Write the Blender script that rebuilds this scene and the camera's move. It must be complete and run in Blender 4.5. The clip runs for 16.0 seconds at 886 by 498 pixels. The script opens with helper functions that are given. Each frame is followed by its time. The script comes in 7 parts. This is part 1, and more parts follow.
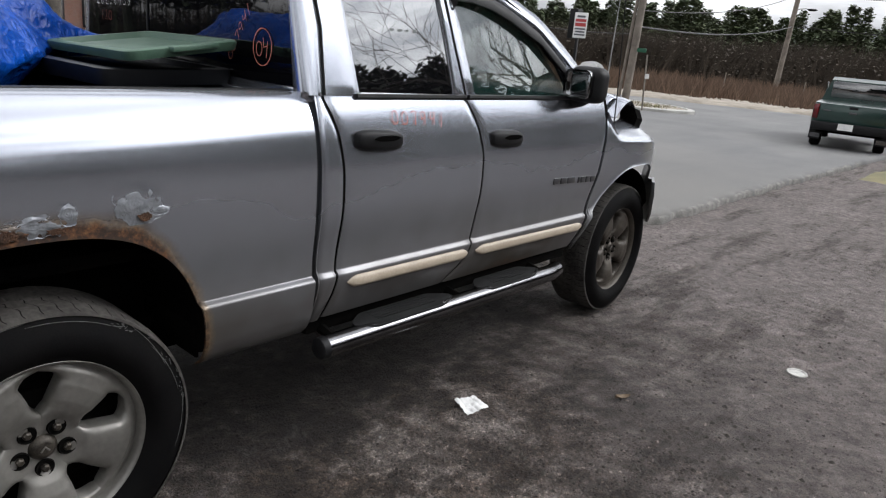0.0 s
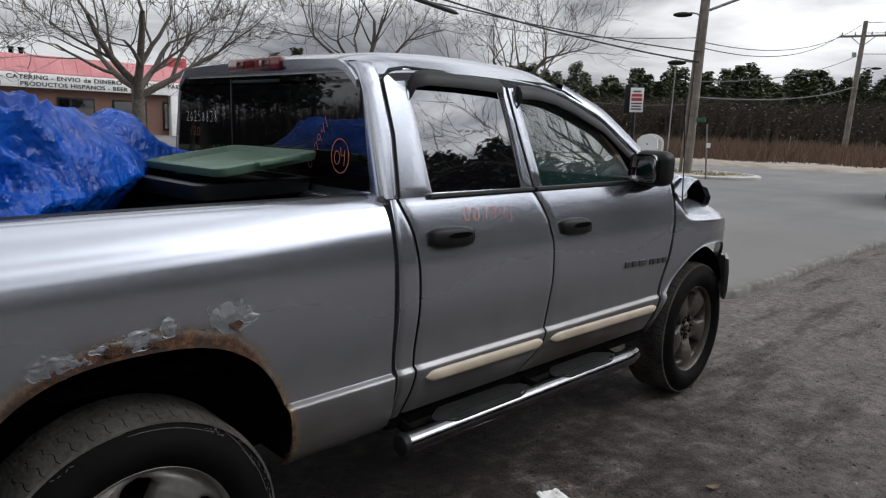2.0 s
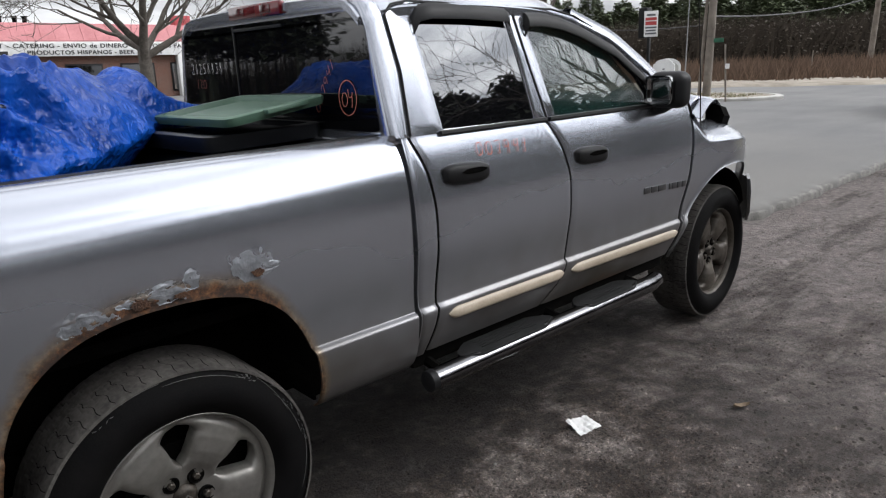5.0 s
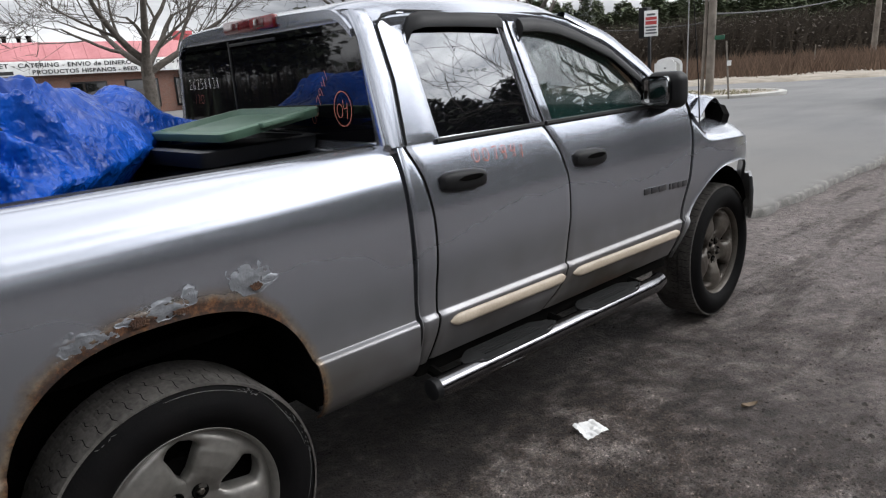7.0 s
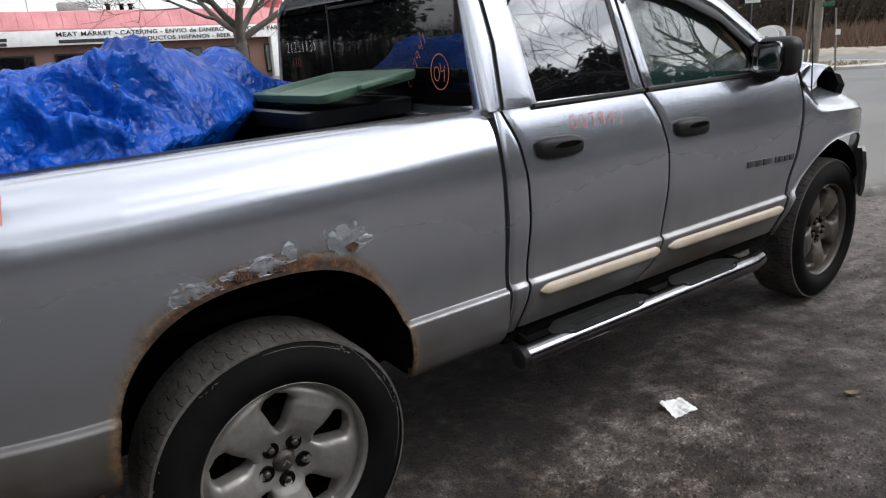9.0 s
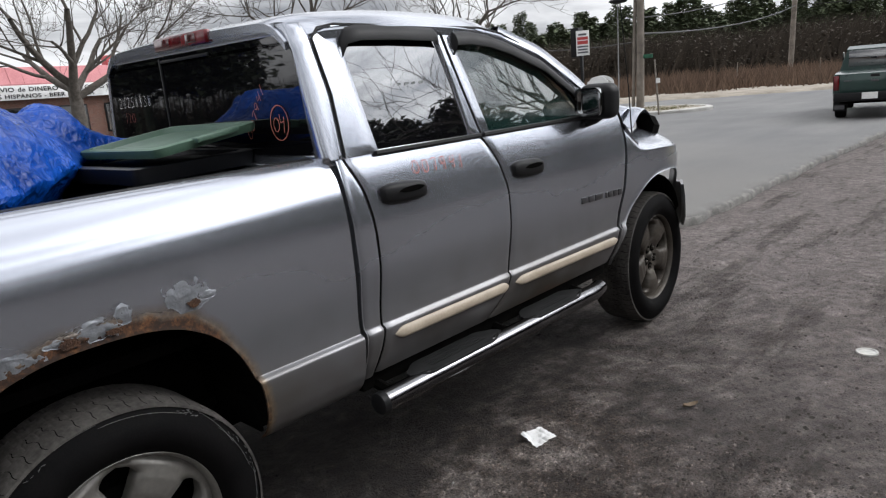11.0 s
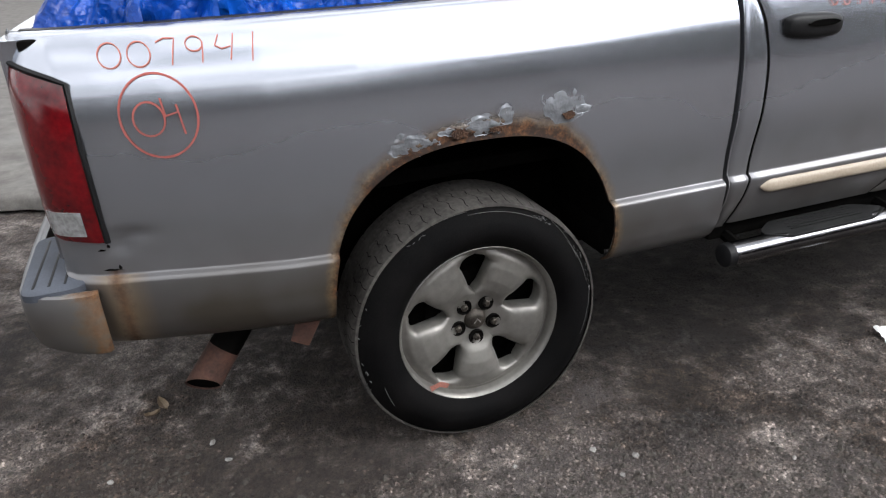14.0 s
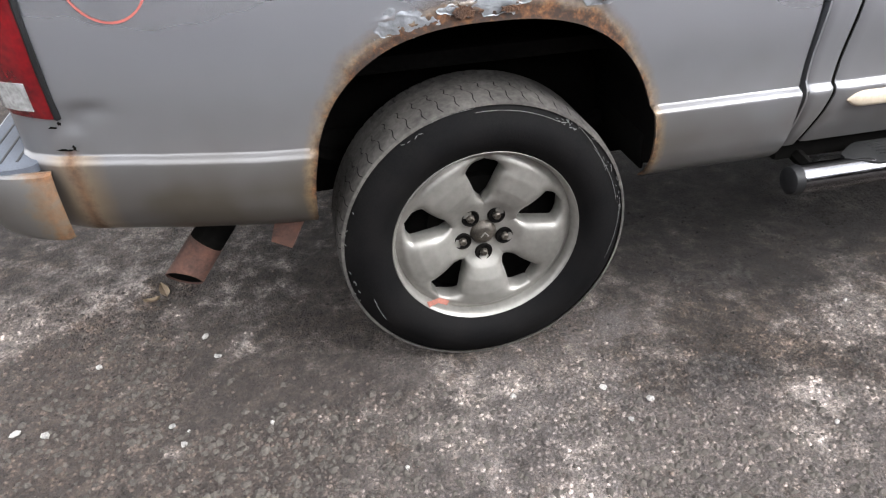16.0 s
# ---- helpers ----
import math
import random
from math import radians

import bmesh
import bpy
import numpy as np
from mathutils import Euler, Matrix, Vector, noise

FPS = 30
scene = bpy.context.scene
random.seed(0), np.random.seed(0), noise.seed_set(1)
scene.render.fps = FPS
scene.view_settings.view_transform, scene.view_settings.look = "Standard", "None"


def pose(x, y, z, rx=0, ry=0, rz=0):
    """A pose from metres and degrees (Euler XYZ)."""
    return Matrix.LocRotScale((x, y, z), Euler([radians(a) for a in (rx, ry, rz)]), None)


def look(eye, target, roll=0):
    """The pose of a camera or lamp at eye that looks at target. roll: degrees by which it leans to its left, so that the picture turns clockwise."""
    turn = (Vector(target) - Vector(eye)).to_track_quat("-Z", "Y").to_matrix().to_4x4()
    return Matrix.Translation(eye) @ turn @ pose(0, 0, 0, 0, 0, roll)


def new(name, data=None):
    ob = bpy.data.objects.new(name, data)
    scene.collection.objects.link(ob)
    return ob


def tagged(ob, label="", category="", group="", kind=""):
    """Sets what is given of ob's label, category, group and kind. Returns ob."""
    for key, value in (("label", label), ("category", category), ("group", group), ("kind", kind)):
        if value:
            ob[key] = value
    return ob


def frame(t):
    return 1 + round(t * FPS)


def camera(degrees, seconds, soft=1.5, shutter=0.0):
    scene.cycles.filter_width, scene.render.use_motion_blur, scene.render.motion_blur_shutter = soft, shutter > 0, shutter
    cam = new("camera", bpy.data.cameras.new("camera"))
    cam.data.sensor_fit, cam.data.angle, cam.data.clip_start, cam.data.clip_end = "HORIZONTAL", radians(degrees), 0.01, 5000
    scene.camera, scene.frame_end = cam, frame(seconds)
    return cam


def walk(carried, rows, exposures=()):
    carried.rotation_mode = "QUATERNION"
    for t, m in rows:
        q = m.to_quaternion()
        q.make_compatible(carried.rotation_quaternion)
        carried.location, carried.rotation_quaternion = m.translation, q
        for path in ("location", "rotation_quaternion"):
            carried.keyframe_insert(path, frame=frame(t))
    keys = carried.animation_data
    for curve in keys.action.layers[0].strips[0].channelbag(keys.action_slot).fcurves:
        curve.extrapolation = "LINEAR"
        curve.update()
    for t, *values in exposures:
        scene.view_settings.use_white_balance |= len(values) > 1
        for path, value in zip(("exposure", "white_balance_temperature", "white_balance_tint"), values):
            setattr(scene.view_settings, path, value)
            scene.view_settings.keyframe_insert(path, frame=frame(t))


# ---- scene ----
cam = camera(65.0, 16.0, soft=1.2)
PATH = [
    (0, (2.928, -0.627, 1.643), (1.686, 0.829, 1.064), 5.3),
    (0.5, (3.01, -0.553, 1.662), (1.786, 0.926, 1.099), 0.7),
    (1, (2.933, -0.616, 1.679), (1.625, 0.83, 1.234), 3.3),
    (1.5, (2.916, -0.668, 1.703), (1.519, 0.716, 1.339), 1.5),
    (2, (2.915, -0.679, 1.713), (1.495, 0.679, 1.339), 1.6),
    (2.5, (2.937, -0.671, 1.712), (1.489, 0.657, 1.339), -0.2),
    (3, (2.898, -0.679, 1.691), (1.369, 0.516, 1.209), -0.2),
    (3.5, (2.871, -0.702, 1.684), (1.231, 0.324, 1.179), -1.6),
    (4, (2.876, -0.673, 1.686), (1.308, 0.462, 1.18), -2.8),
    (4.5, (2.897, -0.661, 1.688), (1.447, 0.608, 1.153), -2.4),
    (4.7, (2.917, -0.668, 1.687), (1.479, 0.616, 1.153), -2.3),
    (6.8, (2.939, -0.642, 1.694), (1.493, 0.639, 1.178), -4.3),
    (7, (2.943, -0.64, 1.693), (1.491, 0.636, 1.178), -4.4),
    (7.5, (2.942, -0.651, 1.68), (1.46, 0.588, 1.158), -4.3),
    (8, (2.918, -0.655, 1.684), (1.414, 0.535, 1.118), -3.8),
    (8.5, (2.91, -0.672, 1.673), (1.339, 0.433, 1.116), -4.5),
    (9, (2.894, -0.675, 1.675), (1.317, 0.411, 1.095), -4.2),
    (9.2, (2.893, -0.657, 1.705), (1.358, 0.479, 1.112), -3.8),
    (11.3, (2.955, -0.639, 1.654), (1.617, 0.77, 1.179), -5.3),
    (11.5, (2.954, -0.636, 1.669), (1.519, 0.619, 1.065), -5.5),
    (12, (2.876, -0.666, 1.652), (1.343, 0.396, 0.929), -6.0),
    (12.5, (2.879, -0.676, 1.636), (1.396, 0.417, 0.856), -4.9),
    (13, (2.889, -0.682, 1.642), (1.33, 0.287, 0.849), -4.7),
    (13.5, (2.873, -0.706, 1.627), (1.181, -0.037, 0.797), -6.7),
    (14, (2.839, -0.778, 1.607), (1.123, -0.186, 0.767), -3.1),
    (14.5, (2.817, -0.818, 1.595), (1.11, -0.299, 0.691), -2.2),
    (15, (2.783, -0.845, 1.564), (1.142, -0.214, 0.611), 2.2),
    (15.5, (2.693, -0.691, 1.512), (1.099, -0.179, 0.419), 0.9),
    (16, (2.651, -0.472, 1.503), (1.011, -0.153, 0.404), -2.7),
]
EXPOSURES = [(0.0, 0.05), (0.5, 0.05), (1.5, -0.42), (2.5, -0.34), (3.5, -0.1), (9.0, 0.1), (11.5, -0.04), (12.0, 0.25), (12.5, 0.55), (14.5, 0.42), (15.0, 0.26), (15.5, 1.22), (16.0, 1.62)]
walk(cam, [(t, look(eye, target, roll)) for t, eye, target, roll in PATH], EXPOSURES)

# ---- light: overcast day, the sun behind cloud ahead of the truck and to its right ----
SUN_AZ, SUN_EL = 52.0, 36.0
world = bpy.data.worlds.new("overcast_sky")
scene.world = world
world.use_nodes = True
wn, wl = world.node_tree.nodes, world.node_tree.links
wn.clear()
w_out = wn.new("ShaderNodeOutputWorld")
w_bg = wn.new("ShaderNodeBackground")
w_sky = wn.new("ShaderNodeTexSky")
w_sky.sky_type = "NISHITA"
w_sky.sun_disc = False
w_sky.sun_elevation = radians(SUN_EL)
w_sky.sun_rotation = radians(90.0 - SUN_AZ)
w_sky.air_density, w_sky.dust_density = 1.0, 4.0
w_tc = wn.new("ShaderNodeTexCoord")
w_map = wn.new("ShaderNodeMapping")
w_map.inputs["Scale"].default_value = (1.0, 1.0, 3.6)
w_noise = wn.new("ShaderNodeTexNoise")
w_noise.inputs["Scale"].default_value = 2.3
w_noise.inputs["Detail"].default_value = 7.0
w_noise.inputs["Roughness"].default_value = 0.55
w_noise.inputs["Distortion"].default_value = 0.4
w_ramp = wn.new("ShaderNodeValToRGB")
w_ramp.color_ramp.elements[0].position, w_ramp.color_ramp.elements[0].color = 0.36, (3.6, 3.8, 4.2, 1)
w_ramp.color_ramp.elements[1].position, w_ramp.color_ramp.elements[1].color = 0.62, (14.2, 14.4, 14.8, 1)
# the cloud deck glows where the sun stands behind it
w_bw = wn.new("ShaderNodeRGBToBW")
w_glow = wn.new("ShaderNodeMath")
w_glow.operation = "MULTIPLY_ADD"
w_glow.inputs[1].default_value, w_glow.inputs[2].default_value = 0.075, 0.45
w_cap = wn.new("ShaderNodeMath")
w_cap.operation = "MINIMUM"
w_cap.inputs[1].default_value = 7.0
w_mix = wn.new("ShaderNodeMixRGB")
w_mix.blend_type = "MULTIPLY"
w_mix.inputs[0].default_value = 1.0
# overcast: the zenith outshines the horizon
w_sep = wn.new("ShaderNodeSeparateXYZ")
w_up = wn.new("ShaderNodeMath")
w_up.operation = "MULTIPLY_ADD"
w_up.inputs[1].default_value, w_up.inputs[2].default_value = 1.0, 0.80
w_mix2 = wn.new("ShaderNodeMixRGB")
w_mix2.blend_type = "MULTIPLY"
w_mix2.inputs[0].default_value = 1.0
wl.new(w_tc.outputs["Generated"], w_sep.inputs[0])
wl.new(w_sep.outputs["Z"], w_up.inputs[0])
wl.new(w_mix.outputs[0], w_mix2.inputs[1])
wl.new(w_up.outputs[0], w_mix2.inputs[2])
wl.new(w_tc.outputs["Generated"], w_map.inputs[0])
wl.new(w_map.outputs[0], w_noise.inputs["Vector"])
wl.new(w_noise.outputs["Fac"], w_ramp.inputs[0])
wl.new(w_sky.outputs[0], w_bw.inputs[0])
wl.new(w_bw.outputs[0], w_glow.inputs[0])
wl.new(w_glow.outputs[0], w_cap.inputs[0])
wl.new(w_ramp.outputs[0], w_mix.inputs[1])
wl.new(w_cap.outputs[0], w_mix.inputs[2])
wl.new(w_mix2.outputs[0], w_bg.inputs[0])
w_bg.inputs[1].default_value = 0.158
wl.new(w_bg.outputs[0], w_out.inputs[0])

sun_data = bpy.data.lights.new("sun", "SUN")
sun_data.energy, sun_data.angle, sun_data.color = 0.6, radians(25), (1.0, 0.97, 0.93)
sun = new("sun", sun_data)
_d = Vector((math.cos(radians(SUN_AZ)) * math.cos(radians(SUN_EL)), math.sin(radians(SUN_AZ)) * math.cos(radians(SUN_EL)), math.sin(radians(SUN_EL))))
sun.matrix_world = look(_d * 50, (0, 0, 0))


# ---- materials ----
def shader(name, color, rough=0.6, metal=0.0, coat=0.0, spec=0.5):
    m = bpy.data.materials.new(name)
    m.use_nodes = True
    b = m.node_tree.nodes["Principled BSDF"]
    b.inputs["Base Color"].default_value = (*color, 1)
    b.inputs["Roughness"].default_value = rough
    b.inputs["Metallic"].default_value = metal
    b.inputs["Coat Weight"].default_value = coat
    b.inputs["Coat Roughness"].default_value = 0.12
    b.inputs["Specular IOR Level"].default_value = spec
    return m


def node(m, kind, **settings):
    n = m.node_tree.nodes.new(kind)
    for key, value in settings.items():
        n.inputs[key.replace("_", " ")].default_value = value
    return n


def link(m, a, b):
    m.node_tree.links.new(a, b)


def bsdf(m):
    return m.node_tree.nodes["Principled BSDF"]


def ramp(m, fac, stops):
    r = m.node_tree.nodes.new("ShaderNodeValToRGB")
    e = r.color_ramp.elements
    while len(e) < len(stops):
        e.new(0.5)
    for el, (p, c) in zip(e, stops):
        el.position, el.color = p, (*c, 1) if len(c) == 3 else c
    link(m, fac, r.inputs[0])
    return r.outputs[0]


def coords(m, scale=(1, 1, 1)):
    tc = m.node_tree.nodes.new("ShaderNodeTexCoord")
    mp = m.node_tree.nodes.new("ShaderNodeMapping")
    mp.inputs["Scale"].default_value = scale
    link(m, tc.outputs["Object"], mp.inputs[0])
    return mp.outputs[0]


def noise_tex(m, vec, scale, detail=4.0, rough=0.55):
    n = node(m, "ShaderNodeTexNoise", Scale=scale, Detail=detail, Roughness=rough)
    link(m, vec, n.inputs["Vector"])
    return n.outputs["Fac"]


def mixc(m, fac, a, b, mode="MIX"):
    n = m.node_tree.nodes.new("ShaderNodeMixRGB")
    n.blend_type = mode
    for i, v in ((0, fac), (1, a), (2, b)):
        if isinstance(v, (int, float)):
            n.inputs[i].default_value = v
        elif isinstance(v, tuple):
            n.inputs[i].default_value = (*v, 1)
        else:
            link(m, v, n.inputs[i])
    return n.outputs[0]


def calc(m, op, a, b=None, c=None):
    n = m.node_tree.nodes.new("ShaderNodeMath")
    n.operation = op
    for i, v in enumerate((a, b, c)):
        if v is None:
            continue
        if isinstance(v, (int, float)):
            n.inputs[i].default_value = v
        else:
            link(m, v, n.inputs[i])
    return n.outputs[0]


def bump(m, height, strength=0.3, distance=0.01):
    n = node(m, "ShaderNodeBump", Strength=strength, Distance=distance)
    link(m, height, n.inputs["Height"])
    link(m, n.outputs[0], bsdf(m).inputs["Normal"])


def varied(name, dark, light, rough=0.7, scale=6.0, fine=60.0, metal=0.0, bumps=0.2, dist=0.004, coat=0.0, spec=0.5):
    """A surface with blotches and grain at two scales and a fine relief."""
    m = shader(name, light, rough, metal, coat, spec)
    v = coords(m)
    a, b = noise_tex(m, v, scale), noise_tex(m, v, fine, 3)
    f = calc(m, "ADD", calc(m, "MULTIPLY", a, 0.65), calc(m, "MULTIPLY", b, 0.35))
    link(m, ramp(m, f, [(0.34, dark), (0.64, light)]), bsdf(m).inputs["Base Color"])
    r = calc(m, "MULTIPLY_ADD", a, 0.25, rough - 0.12)
    link(m, r, bsdf(m).inputs["Roughness"])
    if bumps:
        bump(m, b, bumps, dist)
    return m


def silver_paint(name, rust=False, bar=False):
    m = shader(name, (0.60, 0.61, 0.63), 0.34, 0.95, 0.15)
    v = coords(m)
    dirt = noise_tex(m, v, 1.7, 3)
    bsdf(m).inputs["Coat Roughness"].default_value = 0.16
    base = ramp(m, dirt, [(0.0, (0.376, 0.393, 0.440)), (1.0, (0.460, 0.480, 0.532))])
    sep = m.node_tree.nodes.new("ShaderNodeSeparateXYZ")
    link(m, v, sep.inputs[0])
    # dirt film, raised and deepened to paint in the side's darker lower reflections
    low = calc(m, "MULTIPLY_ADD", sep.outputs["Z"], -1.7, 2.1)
    dirt_shade = calc(m, "MULTIPLY", calc(m, "MAXIMUM", calc(m, "MINIMUM", low, 1.0), 0.0), calc(m, "MULTIPLY_ADD", dirt, 0.9, 0.45))
    base = mixc(m, dirt_shade, base, (0.070, 0.060, 0.048))
    rough = calc(m, "MULTIPLY_ADD", dirt_shade, 0.26, calc(m, "MULTIPLY_ADD", dirt, 0.08, 0.17))
    metal = calc(m, "MULTIPLY_ADD", dirt_shade, -0.45, 0.90)
    if not (rust or bar):
        # rust creeping up from the front door's lower seam
        n1 = noise_tex(m, v, 16, 5, 0.65)
        far_off = calc(m, "MULTIPLY", calc(m, "ABSOLUTE", calc(m, "SUBTRACT", sep.outputs["Y"], 2.2)), 0.16)
        up = calc(m, "SUBTRACT", calc(m, "SUBTRACT", 0.60, sep.outputs["Z"]), far_off)
        mask = ramp(m, calc(m, "MULTIPLY_ADD", calc(m, "ADD", up, calc(m, "MULTIPLY", calc(m, "SUBTRACT", n1, 0.5), 0.10)), 9.0, 0.3), [(0.35, (0, 0, 0)), (0.8, (0.9, 0.9, 0.9))])
        base = mixc(m, mask, base, ramp(m, n1, [(0.35, (0.016, 0.009, 0.006)), (0.65, (0.085, 0.038, 0.016))]))
        metal = calc(m, "MULTIPLY", metal, calc(m, "SUBTRACT", 1.0, mask))
    if bar:
        # rust spreads from the bumper's inner end
        n1, n2 = noise_tex(m, v, 14, 5, 0.65), noise_tex(m, v, 60, 4, 0.7)
        ed = calc(m, "ADD", calc(m, "ADD", sep.outputs["Y"], 1.205), calc(m, "MULTIPLY", calc(m, "SUBTRACT", n1, 0.5), 0.26))
        mask = ramp(m, calc(m, "MULTIPLY_ADD", ed, 9.0, 0.12), [(0.3, (0, 0, 0)), (0.9, (0.92, 0.92, 0.92))])
        stain = ramp(m, calc(m, "MULTIPLY_ADD", ed, 7.0, 0.16), [(0.2, (0, 0, 0)), (0.9, (0.6, 0.6, 0.6))])
        base = mixc(m, stain, base, (0.26, 0.165, 0.060))
        tint = ramp(m, n2, [(0.30, (0.022, 0.010, 0.005)), (0.52, (0.085, 0.034, 0.011)), (0.8, (0.20, 0.085, 0.028))])
        base = mixc(m, mask, base, tint)
        metal = calc(m, "MULTIPLY", metal, calc(m, "SUBTRACT", 1.0, mask))
        rough = calc(m, "MULTIPLY_ADD", mask, 0.5, rough)
    if rust:
        # rust follows the wheel opening's edge, thickest on its crown
        y = calc(m, "DIVIDE", sep.outputs["Y"], 0.487)
        z = calc(m, "DIVIDE", calc(m, "SUBTRACT", sep.outputs["Z"], 0.5), 0.53)
        e = calc(m, "POWER", calc(m, "ADD", calc(m, "POWER", calc(m, "ABSOLUTE", y), 2.6), calc(m, "POWER", calc(m, "ABSOLUTE", z), 2.6)), 0.385)
        n1, n2 = noise_tex(m, v, 9, 5, 0.65), noise_tex(m, v, 45, 4, 0.7)
        crown = calc(m, "MULTIPLY", calc(m, "MAXIMUM", calc(m, "SUBTRACT", sep.outputs["Z"], 0.88), 0.0), 0.36)
        edge = calc(m, "SUBTRACT", calc(m, "ADD", calc(m, "ADD", 1.030, crown), calc(m, "MULTIPLY", calc(m, "SUBTRACT", n1, 0.5), 0.10)), e)
        # streaks at the bed's rear corner
        yy = calc(m, "ABSOLUTE", calc(m, "ADD", sep.outputs["Y"], calc(m, "MULTIPLY_ADD", n1, 0.03, 1.052)))
        ragged = calc(m, "SUBTRACT", calc(m, "SUBTRACT", 0.024, yy), calc(m, "MULTIPLY", calc(m, "SUBTRACT", n2, 0.48), 0.035))
        corner = calc(m, "MULTIPLY", calc(m, "MAXIMUM", calc(m, "ADD", ragged, 0.03), 0.0), calc(m, "LESS_THAN", sep.outputs["Z"], 0.79))
        mask = ramp(m, calc(m, "MULTIPLY_ADD", edge, 9.0, 0.42), [(0.42, (0, 0, 0)), (0.62, (0.75, 0.75, 0.75)), (0.78, (1, 1, 1))])
        tint = ramp(m, calc(m, "ADD", calc(m, "MULTIPLY", n2, 0.8), calc(m, "MULTIPLY", n1, 0.35)), [(0.42, (0.006, 0.004, 0.003)), (0.58, (0.030, 0.012, 0.005)), (0.70, (0.105, 0.042, 0.013)), (0.86, (0.23, 0.115, 0.040))])
        stain = ramp(m, calc(m, "MULTIPLY_ADD", edge, 7.0, 0.62), [(0.30, (0, 0, 0)), (0.62, (0.5, 0.5, 0.5)), (0.8, (0.8, 0.8, 0.8))])
        base = mixc(m, stain, base, ramp(m, n2, [(0.35, (0.15, 0.085, 0.035)), (0.65, (0.30, 0.21, 0.105))]))
        base = mixc(m, mask, base, tint)
        runs = ramp(m, calc(m, "MULTIPLY", calc(m, "MULTIPLY", calc(m, "MAXIMUM", calc(m, "SUBTRACT", 0.085, yy), 0.0), calc(m, "LESS_THAN", sep.outputs["Z"], 0.775)), 12.0), [(0.0, (0, 0, 0)), (1.0, (0.55, 0.55, 0.55))])
        base = mixc(m, runs, base, (0.30, 0.20, 0.10))
        drip = ramp(m, calc(m, "MULTIPLY", corner, 18.0), [(0.45, (0, 0, 0)), (0.95, (0.85, 0.85, 0.85))])
        base = mixc(m, drip, base, ramp(m, n2, [(0.35, (0.030, 0.011, 0.005)), (0.65, (0.105, 0.042, 0.013))]))
        mask = calc(m, "MAXIMUM", mask, drip)
        inv = calc(m, "SUBTRACT", 1.0, mask)
        metal = calc(m, "MULTIPLY", metal, inv)
        rough = calc(m, "MULTIPLY_ADD", mask, 0.5, rough)
        link(m, calc(m, "MULTIPLY", inv, 0.15), bsdf(m).inputs["Coat Weight"])
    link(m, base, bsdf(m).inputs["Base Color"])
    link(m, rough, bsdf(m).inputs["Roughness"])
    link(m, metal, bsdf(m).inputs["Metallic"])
    return m


def glass(name, color, alpha, rough=0.03, ior=2.5):
    """Tinted pane: a mirror-like coat over a see-through tint."""
    m = shader(name, color, rough, 0.0, 1.0)
    m.node_tree.nodes["Principled BSDF"].inputs["Alpha"].default_value = alpha
    m.node_tree.nodes["Principled BSDF"].inputs["Coat Roughness"].default_value = 0.01
    m.node_tree.nodes["Principled BSDF"].inputs["Coat IOR"].default_value = ior
    return m


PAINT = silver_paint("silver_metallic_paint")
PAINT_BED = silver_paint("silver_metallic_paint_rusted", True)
BLISTER = varied("peeling_silver_paint", (0.20, 0.21, 0.228), (0.30, 0.312, 0.335), 0.48, 22, 140, 0.75, 0.25, 0.002)
RUST = varied("rust", (0.018, 0.008, 0.005), (0.10, 0.045, 0.02), 0.9, 18, 140, 0.0, 0.8, 0.006)
BLACK_TRIM = varied("black_plastic_trim", (0.004, 0.004, 0.0045), (0.010, 0.010, 0.011), 0.5, 8, 300, 0, 0.15, 0.001, spec=0.22)
# near black: shade inside and under the truck is put into this colour
DARK = varied("dark_parts_and_shade", (0.002, 0.002, 0.002), (0.006, 0.0055, 0.005), 0.95, 5, 60, spec=0.03)
RUBBER = varied("tyre_rubber", (0.0022, 0.0022, 0.0025), (0.0065, 0.006, 0.006), 0.7, 7, 160, 0, 0.25, 0.002, spec=0.06)
SCUFF = varied("chalky_rubber_scuff", (0.05, 0.05, 0.05), (0.13, 0.13, 0.125), 0.9, 40, 200)
TREAD = varied("dusty_tread_rubber", (0.024, 0.022, 0.021), (0.098, 0.091, 0.084), 0.9, 5, 60, 0, 0.6, 0.004, spec=0.2)
RIM = varied("brake_dusted_alloy", (0.150, 0.142, 0.130), (0.245, 0.235, 0.217), 0.40, 3, 40, 0.55, 0.05, 0.001)
RIM_DARK = varied("brake_dust_caked_alloy", (0.030, 0.024, 0.019), (0.085, 0.072, 0.058), 0.5, 6, 60, 0.3, 0.08, 0.001)
LUG = varied("grimy_lug_metal", (0.022, 0.019, 0.016), (0.085, 0.073, 0.060), 0.5, 30, 200, 0.6)
CREAM = varied("yellowed_side_moulding", (0.34, 0.28, 0.21), (0.46, 0.39, 0.31), 0.45, 6, 120, 0, 0.1, 0.001)
CHROME = varied("scuffed_chrome_tube", (0.085, 0.085, 0.090), (0.175, 0.175, 0.182), 0.17, 6, 200, 1.0, 0.1, 0.001)
# shade of the bed-to-cab gap, put into a dark grey
GAP_SHADE = varied("shaded_gap_grey", (0.016, 0.017, 0.019), (0.034, 0.035, 0.038), 0.8, 9, 90, spec=0.2)
STEP_PAD = varied("worn_black_step_pad", (0.006, 0.006, 0.0065), (0.018, 0.018, 0.018), 0.75, 12, 300, 0, 0.4, 0.002, spec=0.15)
BUMPER_PAD = varied("faded_blue_grey_step_plastic", (0.040, 0.046, 0.060), (0.070, 0.079, 0.10), 0.7, 10, 200, 0, 0.3, 0.002)
